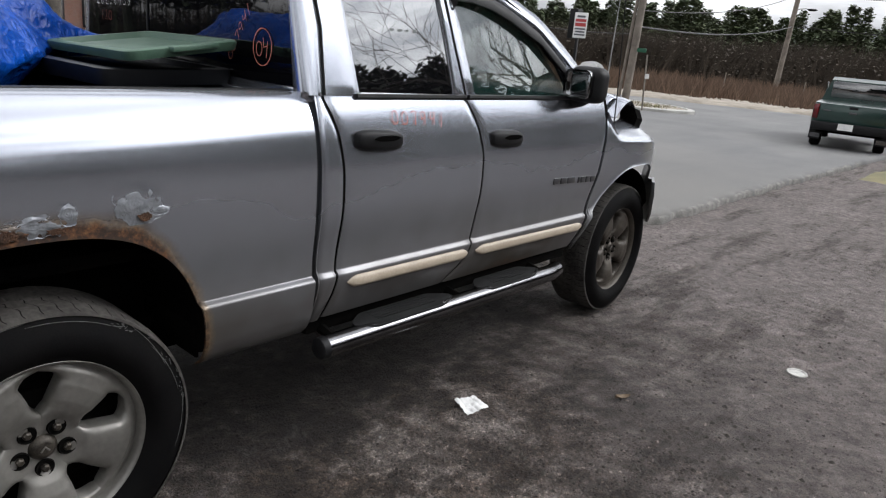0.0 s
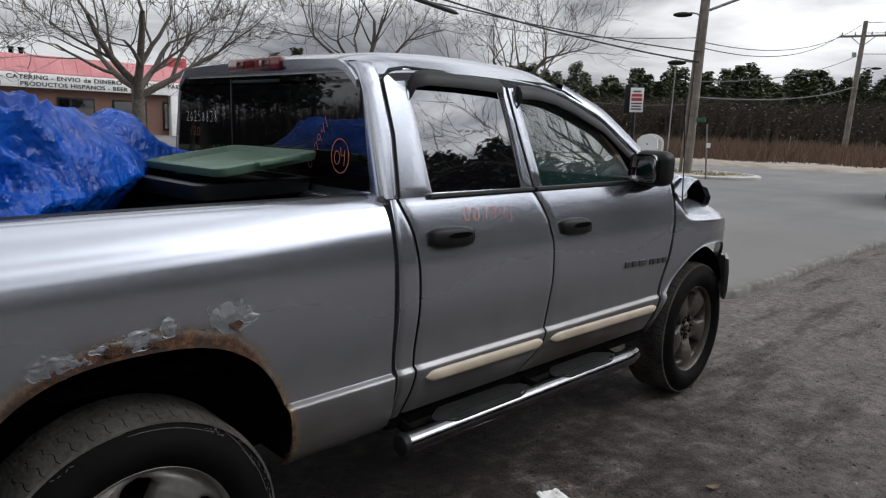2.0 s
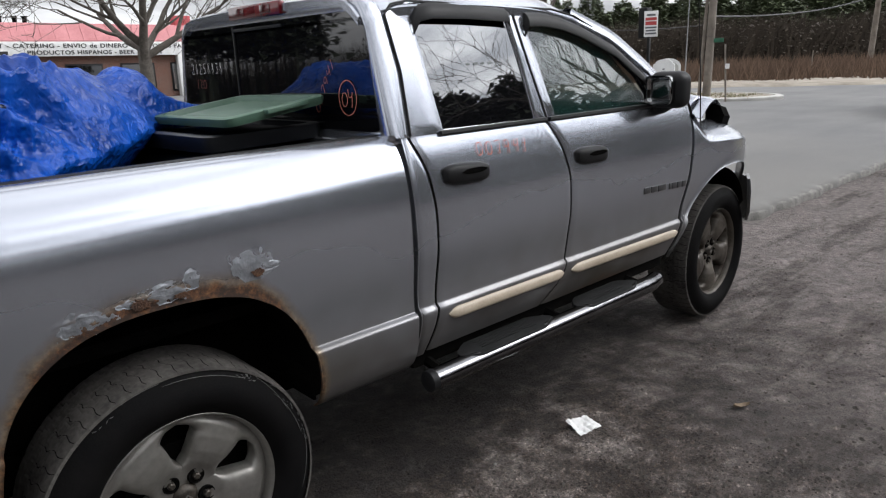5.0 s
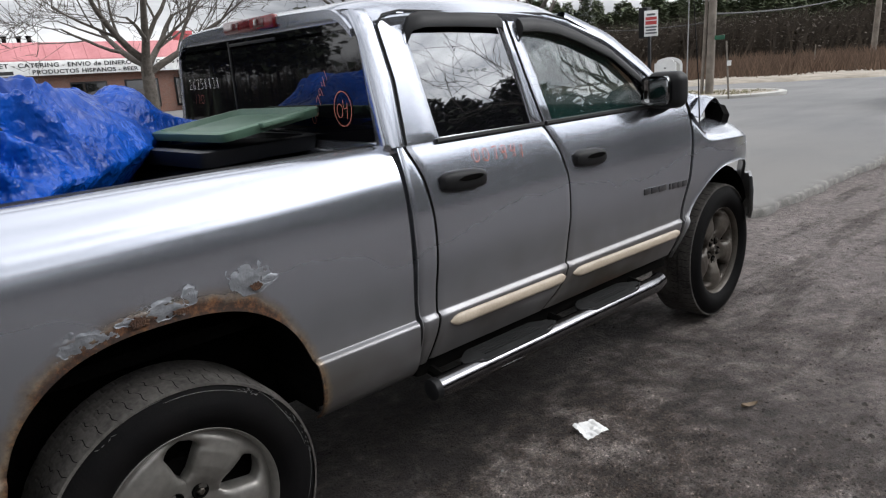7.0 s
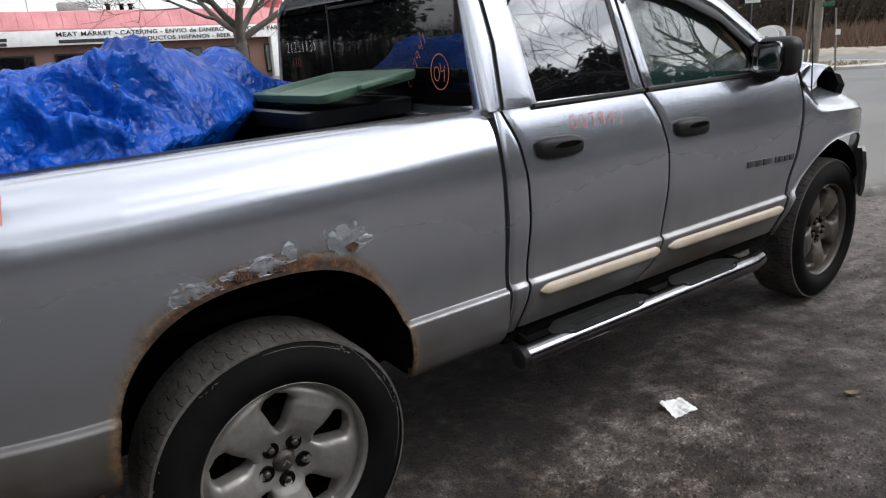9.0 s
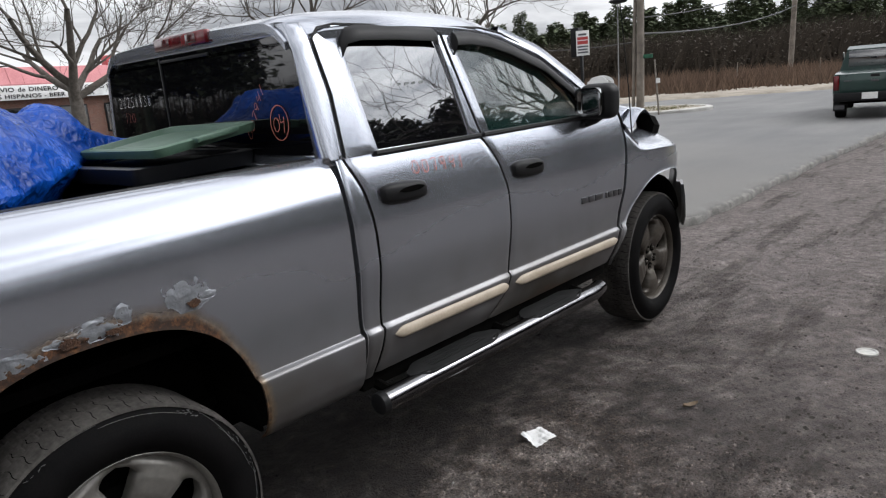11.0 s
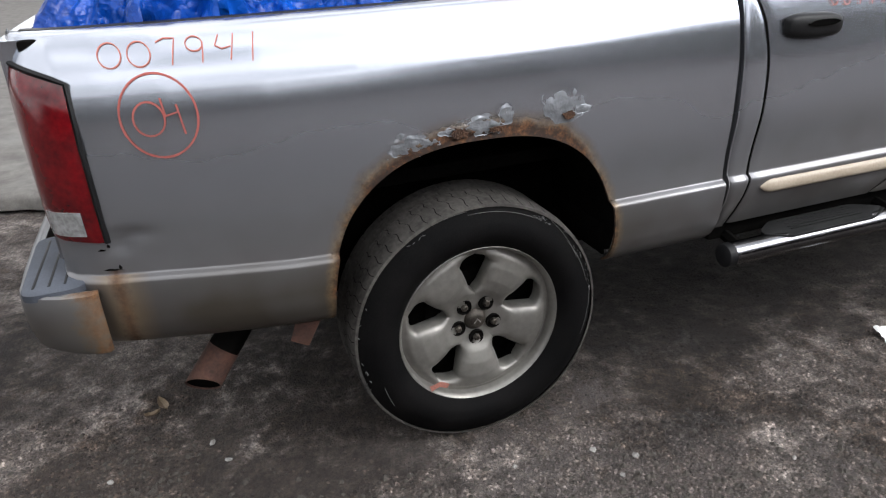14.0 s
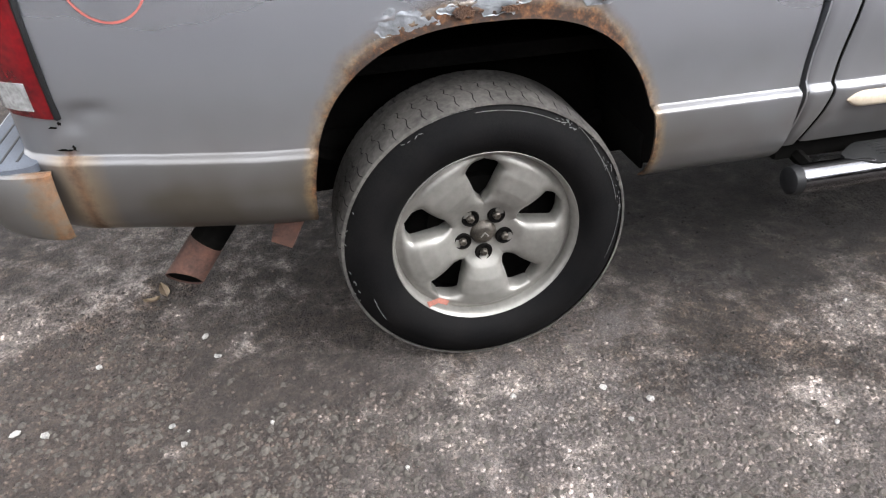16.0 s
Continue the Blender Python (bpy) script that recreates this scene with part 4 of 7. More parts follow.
def grip(side, y, z, parent):
    h = new("door_handle")
    h.parent = parent
    bm = bmesh.new()
    pts = []
    for i in range(25):
        u = i / 24 * 2 - 1
        row = []
        for k in range(13):
            v = k / 12 * 2 - 1
            wz = 0.042 * (1 - abs(u) ** 4 * 0.45)
            prof = (max(0, 1 - u * u) ** 0.25) * (max(0.0, 1 - v * v)) ** 0.35
            row.append((side * (0.984 + 0.028 * prof - 0.006), y + u * 0.122, z - 0.006 * u + v * wz))
        pts.append(row)
    part("handle_body", shell(pts, lambda p: (-side * 0.006, 0, 0), bm), BLACK_TRIM, h, "black plastic pull handle")
    # finger recess: its shade as a near-black patch laid on the handle
    bm = bmesh.new()
    rows = []
    for i in range(15):
        u = i / 14 * 2 - 1
        rows.append([(side * (1.0095 + 0.0005 * k), y + 0.018 + u * 0.066, z + 0.010 + (k / 4 - 0.5) * 0.022 * max(0.15, 1 - u**4)) for k in range(5)])
    part("handle_recess", shell(rows, lambda p: (-side * 0.004, 0, 0), bm), DARK, h)
    return h


def moulding(side, y0, y1, z0, z1, parent):
    pts = []
    for i in range(41):
        s = i / 40
        y = y0 + (y1 - y0) * s
        z = z0 + (z1 - z0) * s
        end = min(1.0, (1 - abs(2 * s - 1)) * 9) ** 0.5
        front = max(0.12, end)
        row = []
        for k in range(9):
            v = k / 8 * 2 - 1
            row.append((side * (CAB_SIDE(z) + 0.003 + 0.014 * (1 - v * v) ** 0.5 * front), y, z + v * 0.026 * front))
        pts.append(row)
    return part("side_moulding", shell(pts, lambda p: (-side * 0.006, 0, 0)), CREAM, parent, "yellowed cream side moulding")


for sd in (1, -1):
    panel("cab_corner", lambda z: 0.951, YA, 0.535, 1.412, 8, 50, sd)
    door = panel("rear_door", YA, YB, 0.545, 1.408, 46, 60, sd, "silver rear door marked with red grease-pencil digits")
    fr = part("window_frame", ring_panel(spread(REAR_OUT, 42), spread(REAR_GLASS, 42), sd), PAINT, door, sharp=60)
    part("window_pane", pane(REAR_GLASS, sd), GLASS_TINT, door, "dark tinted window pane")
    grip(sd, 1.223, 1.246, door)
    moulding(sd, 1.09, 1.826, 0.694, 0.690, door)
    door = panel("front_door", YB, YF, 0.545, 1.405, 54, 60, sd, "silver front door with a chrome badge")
    part("window_frame", ring_panel(spread(FRONT_OUT, 42), spread(FRONT_GLASS, 42), sd), PAINT, door, sharp=60)
    part("window_pane", pane(FRONT_GLASS, sd), GLASS_FRONT, door, "lightly tinted window pane")
    grip(sd, 2.043, 1.216, door)
    moulding(sd, 1.884, 2.86, 0.690, 0.678, door)
    # belt seals and rain deflectors
    for a, b in ((1.135, 1.765), (1.79, 2.80)):
        bm = bmesh.new()
        tube(bm, [(sd * (g_x(1.41) + 0.004), y, 1.407 - (y - 1.1) * 0.005) for y in np.linspace(a, b, 12)], 0.011, 6)
        part("belt_seal", bm, BLACK_TRIM, truck)
    for line in ([(1.105, 1.815), (1.13, 1.862), (1.2, 1.875), (1.4, 1.872), (1.62, 1.862), (1.650, 1.845)], [(1.735, 1.80), (1.75, 1.842), (1.85, 1.842), (1.98, 1.825), (2.12, 1.786), (2.36, 1.695), (2.56, 1.562), (2.66, 1.47)]):
        pts = []
        for i, (y, z) in enumerate(line):
            k = 1 if 0 < i < len(line) - 1 else 0.4
            pts.append([(sd * (g_x(z) + 0.002), y, z + 0.018), (sd * (g_x(z) + 0.022 * k), y, z + 0.004), (sd * (g_x(z) + 0.034 * k), y - 0.0, z - 0.018), (sd * (g_x(z) + 0.036 * k), y, z - 0.042)])
        part("rain_deflector", shell(pts, lambda p: (-sd * 0.005, 0, -0.002)), BLACK_TRIM, truck, "smoked black window rain deflector")

# near-black strips painting shade into the shut lines, and seals on the frames
def shut_line_strip(side, yf, z0=0.55, z1=1.40, half=0.030, depth=0.009):
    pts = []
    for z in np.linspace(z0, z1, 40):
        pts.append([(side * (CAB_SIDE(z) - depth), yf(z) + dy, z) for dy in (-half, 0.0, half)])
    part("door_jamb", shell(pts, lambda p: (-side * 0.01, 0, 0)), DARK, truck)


def seal_line(side, line, r=0.005, out=0.001):
    path = []
    for (y0, z0), (y1, z1) in zip(line, line[1:]):
        path += [(side * (g_x(z0 + (z1 - z0) * t) + out), y0 + (y1 - y0) * t, z0 + (z1 - z0) * t) for t in (0.0, 0.25, 0.5, 0.75)]
    path.append((side * (g_x(line[-1][1]) + out), *line[-1]))
    part("door_seal", tube(bmesh.new(), path, r, 6), BLACK_TRIM, truck)


for sd in (1, -1):
    shut_line_strip(sd, YA)
    shut_line_strip(sd, YB)
    shut_line_strip(sd, YF)
    pts = [[(sd * (CAB_SIDE(z) - d), 0.949, z) for d in (0.005, 0.05, 0.10)] for z in np.linspace(0.535, 1.408, 40)]
    part("gap_liner", shell(pts, lambda p: (0, 0.006, 0)), PAINT, truck)
    # strip filling the open gap, its dark colour standing in for shade
    pts = [[(sd * (CAB_SIDE(z) - 0.026), y, z) for y in (0.918, 0.936, 0.954)] for z in np.linspace(0.53, 1.408, 50)]
    part("gap_seal", shell(pts, lambda p: (-sd * 0.01, 0, 0)), GAP_SHADE, truck)
    seal_line(sd, [(0.988, 1.41), (1.004, 1.64), (0.984, 1.845), (1.02, 1.882), (1.10, 1.896), (1.66, 1.884)])
    seal_line(sd, [(1.775, 1.41), (1.727, 1.62), (1.675, 1.878)])
    seal_line(sd, [(1.675, 1.882), (1.95, 1.875), (2.10, 1.848), (2.40, 1.728), (2.66, 1.578)])

# roof, pillars, glass
ROOF_Z = curve_through([0.88, 0.95, 1.1, 1.4, 1.75, 2.0, 2.2], [1.925, 1.95, 1.968, 1.978, 1.968, 1.945, 1.905])
pts = []
for y in np.linspace(0.895, 2.19, 34):
    crown = ROOF_Z(y)
    row = []
    for u in np.linspace(-1, 1, 41):
        drop = 0.018 * u * u + 0.075 * max(0.0, (abs(u) - 0.80) / 0.20) ** 2.2
        wdt = 0.826 - 0.05 * step(1.9, 2.2, y) - 0.045 * step(1.06, 0.89, y)
        row.append((u * wdt, y, crown - drop))
    pts.append(row)
part("roof", shell(pts, lambda p: (0, 0, -0.03)), PAINT, truck)
RW = [(-0.865, 1.43), (0.865, 1.43), (0.805, 1.80), (0.76, 1.872), (-0.76, 1.872), (-0.805, 1.80)]


def back_y(z):
    return 0.905 + 0.04 * (1.9 - z) * -0.3


def corner_post(side):
    pts = []
    for z in list(np.linspace(1.385, 1.42, 4)) + list(np.linspace(1.45, 1.905, 20)):
        gx = CAB_SIDE(min(z, 1.4)) - 0.02 * step(1.412, 1.39, z) if z < 1.405 else g_x(z)
        if z > 1.84:
            gx -= 0.9 * (z - 1.84) ** 1.4
        ye = YA(z) if z < 1.405 else float(np.interp(z, [1.405, 1.64, 1.85, 1.91], [0.985, 1.002, 0.98, 0.97]))
        wx = float(np.interp(z, [1.0, 1.43, 1.80, 1.872, 1.91], [0.865, 0.865, 0.805, 0.76, 0.70]))
        by = back_y(z)
        row = []
        for a in np.linspace(0.0, math.pi / 2, 13):
            row.append((side * (wx + (gx - wx) * math.cos(a) ** 0.62), ye - 0.004 - (ye - 0.004 - by) * max(0.0, math.sin(a)) ** 0.62, z))
        pts.append(row)
    part("corner_pillar", shell(pts, lambda p: (-side * 0.012, 0.012, 0)), PAINT, truck, sharp=60)


for sd in (1, -1):
    corner_post(sd)
part("rear_header", shell([[(x, back_y(1.89) + dy, z) for dy, z in ((0.0, 1.868), (-0.004, 1.89), (0.0, 1.912), (0.03, 1.94 - 0.03 * (x / 0.75) ** 2))] for x in np.linspace(-0.72, 0.72, 21)], lambda p: (0, 0.02, 0)), PAINT, truck)
part("cab_back", boxed(0, 0.925, 1.22, 1.74, 0.03, 0.42, 0.01), PAINT, truck)
bm = bmesh.new()
q = rounded(RW, 0.05, 4)
f = [bm.verts.new((x, back_y(z) + 0.006, z)) for x, z in q]
b_ = [bm.verts.new((x, back_y(z) + 0.012, z)) for x, z in q]
bm.faces.new(f), bm.faces.new(b_[::-1])
for k in range(len(f)):
    bm.faces.new([f[k], f[(k + 1) % len(f)], b_[(k + 1) % len(f)], b_[k]])
rear_glass = part("rear_window", bm, GLASS_REAR, truck, "dark tinted sliding rear window with grease-pencil numbers")
for x in (-0.215,):
    part("slider_frame", boxed(x, back_y(1.65) + 0.004, 1.65, 0.013, 0.008, 0.42, 0.002), BLACK_TRIM, rear_glass)
part("slider_rail", boxed(0, back_y(1.8) + 0.004, 1.845, 0.44, 0.008, 0.013, 0.002), BLACK_TRIM, rear_glass)
# high brake lamp
lamp = part("brake_lamp", boxed(0.03, 0.898, 1.915, 0.46, 0.035, 0.058, 0.012), LENS_RED, truck, "red high-mounted brake lamp")
for x in (-0.115, 0.115):
    part("lamp_window", boxed(x + 0.03, 0.8795, 1.915, 0.085, 0.004, 0.034, 0.001), LENS_DEEP, lamp)
# windscreen
pts = [[(x, 2.19 + (2.97 - 2.19) * s - 0.07 * (x / 0.8) ** 2 + 0.0, 1.90 - (1.90 - 1.36) * s - 0.02 * (x / 0.8) ** 2) for s in np.linspace(0, 1, 10)] for x in np.linspace(-0.80, 0.80, 21)]
part("windscreen", shell(pts, lambda p: (0, -0.004, -0.004)), GLASS_FRONT, truck)
for sd in (1, -1):
    bm = bmesh.new()
    rows = []
    for s in np.linspace(0, 1, 14):
        y = 2.08 + 0.83 * s
        z = float(np.interp(s, [0, 0.34, 0.65, 1.0], [1.868, 1.765, 1.61, 1.40]))
        x = 0.80 + 0.115 * s
        rows.append([(sd * (x + 0.022), y, z - 0.03), (sd * (x + 0.012), y + 0.02, z + 0.012), (sd * (x - 0.03), y + 0.03, z + 0.018), (sd * (x - 0.05), y, z - 0.03)])
    grid(bm, rows, close_v=True)
    part("front_pillar", bm, PAINT, truck, sharp=70)
# cab inside
seat = new("front_bench")
seat.parent = truck
for x in (-0.42, 0.42):
    part("seat_cushion", boxed(x, 2.02, 0.98, 0.55, 0.52, 0.18, 0.06, None, 3), SEAT, seat)
    part("seat_back", boxed(x, 1.74, 1.28, 0.52, 0.16, 0.62, 0.06, Matrix.Rotation(0, 4, "X"), 3), SEAT, seat)
    part("headrest", boxed(x, 1.70, 1.66, 0.28, 0.10, 0.18, 0.045, None, 3), SEAT, seat)
part("rear_bench", boxed(0, 1.16, 1.15, 1.45, 0.22, 0.75, 0.07, None, 3), SEAT, truck)
part("dashboard", boxed(0, 2.78, 1.24, 1.62, 0.42, 0.30, 0.07, None, 3), DARK, truck)
sw = part("steering_wheel", lathe(bmesh.new(), [(0.185 + 0.014 * math.cos(a), 0.014 * math.sin(a)) for a in np.linspace(0, 2 * math.pi, 9)], (0, 0, 0), 36), BLACK_TRIM, truck)
sw.matrix_basis = pose(-0.42, 2.45, 1.36, 0, 0, 0) @ pose(0, 0, 0, 0, 0, 90) @ pose(0, 0, 0, 0, -25, 0)

# mirrors
for sd in (1, -1):
    mir = new("door_mirror")
    mir.parent = truck
    bm = bmesh.new()
    bmesh.ops.create_cube(bm, size=1, matrix=Matrix.Translation((sd * 1.012, 2.665, 1.476)) @ Matrix.Diagonal((0.20, 0.13, 0.185, 1)))
    bmesh.ops.bevel(bm, geom=bm.edges[:], offset=0.055, segments=6, affect="EDGES", profile=0.55)
    part("mirror_shell", bm, BLACK_TRIM, mir, "black folding mirror housing")
    bm = boxed(sd * 1.000, 2.5985, 1.478, 0.155, 0.006, 0.145, 0.035, None, 5)
    part("mirror_glass", bm, shader("mirror", (0.28, 0.285, 0.29), 0.03, 1.0), mir)
    part("mirror_arm", tube(bmesh.new(), [(sd * 0.92, 2.68, 1.385), (sd * 0.97, 2.68, 1.395), (sd * 1.02, 2.675, 1.42)], [0.045, 0.04, 0.035], 10), BLACK_TRIM, mir)
    part("mirror_sail", boxed(sd * 0.938, 2.70, 1.44, 0.02, 0.16, 0.09, 0.008), BLACK_TRIM, mir)


# ---- front wings, hood, bumper ----
def wing_in(y):
    return 0.55 * max(0.0, y - 3.42) ** 2


TOP = curve_through([2.95, 3.05, 3.2, 3.6, 3.95, 4.19], [1.365, 1.27, 1.172, 1.142, 1.095, 1.03])


def wing(side):
    """Upright side up to a crease, then a shoulder that climbs inward to the hood."""
    th = np.linspace(0, math.pi, 60)
    A = 0.46
    ys = list(np.linspace(2.995, 3.47 - A - 0.002, 4)) + [3.47 - A * 0.9999 * math.cos(t) for t in th] + list(np.linspace(3.47 + A + 0.003, 4.06, 8))
    pts = []
    for y in ys:
        a = arch_z(y - 3.47, A, 0.49, 0.50)
        zl = 0.56 if y < 3.47 else 0.80
        zl = zl if a is None else max(a, zl if y > 3.7 else 0)
        zt = TOP(y)
        col = []
        for k in range(53):
            if k <= 36:
                s = k / 36
                z = zl + (zt - zl) * s
                x = CAB_SIDE(min(z, 1.2)) + 0.002
                if y < 3.2 and z > 1.2:
                    x = CAB_SIDE(z) + 0.002
                x -= 0.016 * max(0.0, (s - 0.85) / 0.15) ** 2
                if a is not None and z - zl < 0.05:
                    x += 0.010 * math.exp(-(z - zl) / 0.015)
            else:
                s = (k - 36) / 16
                rise = 0.10 * (1 - step(3.12, 2.98, y) * 0.8)
                z = zt + rise * math.sin(s * 1.35) / 0.976
                x = CAB_SIDE(1.15) - 0.006 - 0.235 * s ** 1.05 - (0.03 if y < 3.1 else 0) * s
            crumple = 0.004 * noise.noise(Vector((y * 7, z * 9, 3))) * step(1.05, 1.2, z) * step(2.95, 3.1, y)
            x -= wing_in(y) + crumple
            z += crumple
            yy = y + (YF(min(z, 1.40)) + 1.1 * GAP - 2.995) * (1 - step(2.995, 3.2, y))
            col.append((side * x, yy, z))
        pts.append(col)
    part("front_wing", shell(pts, lambda p: (-side * 0.015, 0, -0.004)), PAINT, truck, "silver front wing, buckled towards the hood", sharp=50)


for sd in (1, -1):
    wing(sd)
pts = []
for x in np.linspace(-0.77, 0.77, 48):
    row = []
    y_end = 4.06 - 0.46 * step(0.15, 0.75, x)
    for s in np.linspace(0, 1, 44):
        y = 2.98 + (y_end - 2.98) * s
        edge_z = TOP(max(y, 3.12)) + 0.095
        crown = 1.355 - 0.05 * (y - 2.98) - 0.06 * (y - 2.98) ** 2
        z = crown + (edge_z - crown) * (abs(x) / 0.77) ** 3
        lift = step(3.15, 3.50, y) * step(0.1, 0.75, x)
        z += 0.135 * lift + 0.016 * noise.noise(Vector((x * 4, y * 5, 1))) * step(3.05, 3.4, y)
        z -= 0.05 * step(3.50, 3.60, y) * step(0.35, 0.75, x)
        row.append((x - wing_in(y) * (1 if x > 0 else -1) * 0.8 * abs(x), y - 0.06 * lift, z))
    pts.append(row)
part("hood", shell(pts, lambda p: (0, 0, -0.010)), PAINT, truck, "silver hood folded up by a front crash")
part("engine_bay", boxed(0, 3.5, 0.98, 1.36, 0.9, 0.28, 0.03), DARK, truck)
# hood corner folded up, with a near-black wedge for the shaded hole under it
pts = []
for u in np.linspace(0, 1, 22):
    row = []
    for v in np.linspace(0, 1, 14):
        x = 0.50 + 0.345 * u
        y = 3.30 + 0.24 * v + 0.03 * u
        z = 1.300 + 0.102 * math.sin(min(1.0, v * 1.25) * 1.5708) - 0.045 * max(0.0, v - 0.75) / 0.25 - 0.03 * u ** 3 + 0.008 * noise.noise(Vector((x * 9, y * 9, 2)))
        row.append((x, y, z))
    pts.append(row)
part("folded_hood_corner", shell(pts, lambda p: (0, 0, -0.006)), PAINT, truck, "pale hood corner bent upwards")
bm = bmesh.new()
tri = [(0.74, 3.57, 1.345), (0.845, 3.56, 1.325), (0.868, 3.575, 1.265), (0.845, 3.59, 1.205), (0.74, 3.59, 1.215)]
fr = [bm.verts.new(p) for p in tri]
bk = [bm.verts.new((p[0] - 0.02, p[1] + 0.12, p[2] - 0.02)) for p in tri]
bm.faces.new(fr), bm.faces.new(bk[::-1])
for k in range(5):
    bm.faces.new([fr[k], fr[(k + 1) % 5], bk[(k + 1) % 5], bk[k]])
part("torn_lamp_bracket", bm, DARK, truck)
part("cowl", boxed(0, 2.97, 1.30, 1.66, 0.14, 0.06, 0.02), BLACK_TRIM, truck)
pts = []
for u in np.linspace(-1, 1, 41):
    x = u * 0.85
    y = 4.28 - 0.24 * abs(u) ** 3
    pts.append([(x, y - 0.06, 0.83), (x, y, 0.82), (x, y + 0.03, 0.72), (x, y + 0.02, 0.60), (x, y - 0.03, 0.53), (x, y - 0.12, 0.51)])
bm = shell(pts, lambda p: (0, -0.02, 0))
for sd in (1, -1):
    shell([[(sd * (0.835 + 0.012 * k + 0.10 * s), 4.06 - 0.20 * s, 0.83 - 0.28 * k2) for k2, k in ((0, 0), (0.3, 1), (0.8, 1), (1, 0))] for s in np.linspace(0, 1, 8)], lambda p: (-sd * 0.02, 0, 0), bm)
part("front_bumper", bm, PAINT, truck)
part("antenna", tube(bmesh.new(), [(0.90, 3.235, 1.165), (0.895, 3.24, 1.19), (0.89, 3.24, 1.22), (0.886, 3.22, 1.5), (0.88, 3.15, 2.02)], [0.022, 0.016, 0.005, 0.003, 0.002], 6), BLACK_TRIM, truck)

# ---- tail lamps, rear bumper, steps, exhaust ----
for sd in (1, -1):
    pts = []
    for y in (-1.072, -1.09, -1.12, -1.15, -1.175, -1.195, -1.208):
        f = (y + 1.072) / -0.136
        zb, zt = 0.874 + 0.012 * f, 1.296 + 0.048 * f
        row = []
        for s in np.linspace(0, 1, 12):
            z = zb + (zt - zb) * s
            rim = 0.0 if 0 < s < 1 and y not in (-1.072,) else -0.006
            row.append((sd * (bed_x(y, z) + 0.010 + rim), y - 0.004, z))
        pts.append(row)
    pts.append([(sd * (bed_x(-1.213, z) - 0.04), -1.232, z) for z in np.linspace(0.92, 1.34, 12)])
    tl = part("tail_lamp", shell(pts, lambda p: (-sd * 0.012, 0.0, 0)), LENS_RED, truck, "red tail lamp with a clear reversing window")
    pts = [[(sd * (bed_x(y, z) + 0.0135), y - 0.005, z) for z in np.linspace(0.900, 0.970, 4)] for y in (-1.108, -1.125, -1.15, -1.18, -1.2)]
    part("reversing_window", shell(pts, lambda p: (-sd * 0.004, 0, 0)), LENS_CLEAR, tl)
    # dark seal along the lamp's edge
    part("lamp_seal", tube(bmesh.new(), [(sd * (bed_x(y, z) + 0.004), y, z) for y, z in ((-1.068, 0.874), (-1.068, 1.0), (-1.068, 1.15), (-1.068, 1.298), (-1.10, 1.312), (-1.16, 1.334), (-1.20, 1.348))], 0.008, 6), BLACK_TRIM, tl)

bumper = new("rear_bumper")
bumper.parent = truck
plan = [(0.0, -1.345), (0.25, -1.345), (0.5, -1.342), (0.70, -1.336), (0.78, -1.33)]
plan += [(0.80 + 0.125 * math.sin(a), -1.205 - 0.125 * math.cos(a)) for a in np.linspace(0.05, 1.5708, 12)]
plan += [(0.926, -1.18), (0.926, -1.155), (0.924, -1.135)]
plan = [(-x, y) for x, y in plan[:0:-1]] + plan
pts = []
for i, (x, y) in enumerate(plan):
    a, b = Vector(plan[max(0, i - 1)]), Vector(plan[min(len(plan) - 1, i + 1)])
    t = (b - a).normalized()
    out = Vector((t.y, -t.x))
    end = step(-1.30, -1.13, y)
    lo = 0.578 - 0.035 * end
    row = []
    for z, o in ((0.754, -0.02), (0.757, -0.008), (0.752, 0.0), (0.735, 0.004), (0.70, 0.006), (0.64, 0.004), (lo + 0.02, -0.004), (lo + 0.006, -0.012), (lo, -0.03)):
        row.append((x + out.x * o, y + out.y * o, z - 0.012 * end * (z > 0.7)))
    pts.append(row)
bm = shell(pts, lambda p: (-0.012 if p[0] > 0.8 else 0.012 if p[0] < -0.8 else 0, 0.012, 0))
part("bumper_bar", bm, None, bumper, "silver bumper bar streaked with rust at its end")
bumper.children[0].data.materials.append(silver_paint("silver_bumper_paint", bar=True))
for sd in (1, -1):
    bm = bmesh.new()
    q = rounded([(sd * 0.48, -1.15), (sd * 0.48, -1.328), (sd * 0.908, -1.315), (sd * 0.905, -1.15)], 0.05, 6)
    lo_, hi_ = [bm.verts.new((x, y, 0.742)) for x, y in q], [bm.verts.new((x, y, 0.762)) for x, y in q]
    top_ = [bm.verts.new((x * 0.992, -1.24 + (y + 1.24) * 0.95, 0.767)) for x, y in q]
    bm.faces.new(top_)
    for la, lb in ((lo_, hi_), (hi_, top_)):
        for k in range(len(la)):
            bm.faces.new([la[k], la[(k + 1) % len(la)], lb[(k + 1) % len(la)], lb[k]])
    pad = part("step_pad", bm, BUMPER_PAD, bumper, "ribbed blue-grey plastic step")
    for k in range(3):
        part("groove", boxed(sd * 0.69, -1.285 + 0.040 * k, 0.767, 0.36, 0.007, 0.003, 0.001), BLACK_TRIM, pad)
part("bumper_bracket", boxed(0, -1.2, 0.64, 1.2, 0.14, 0.10, 0.01), DARK, truck)


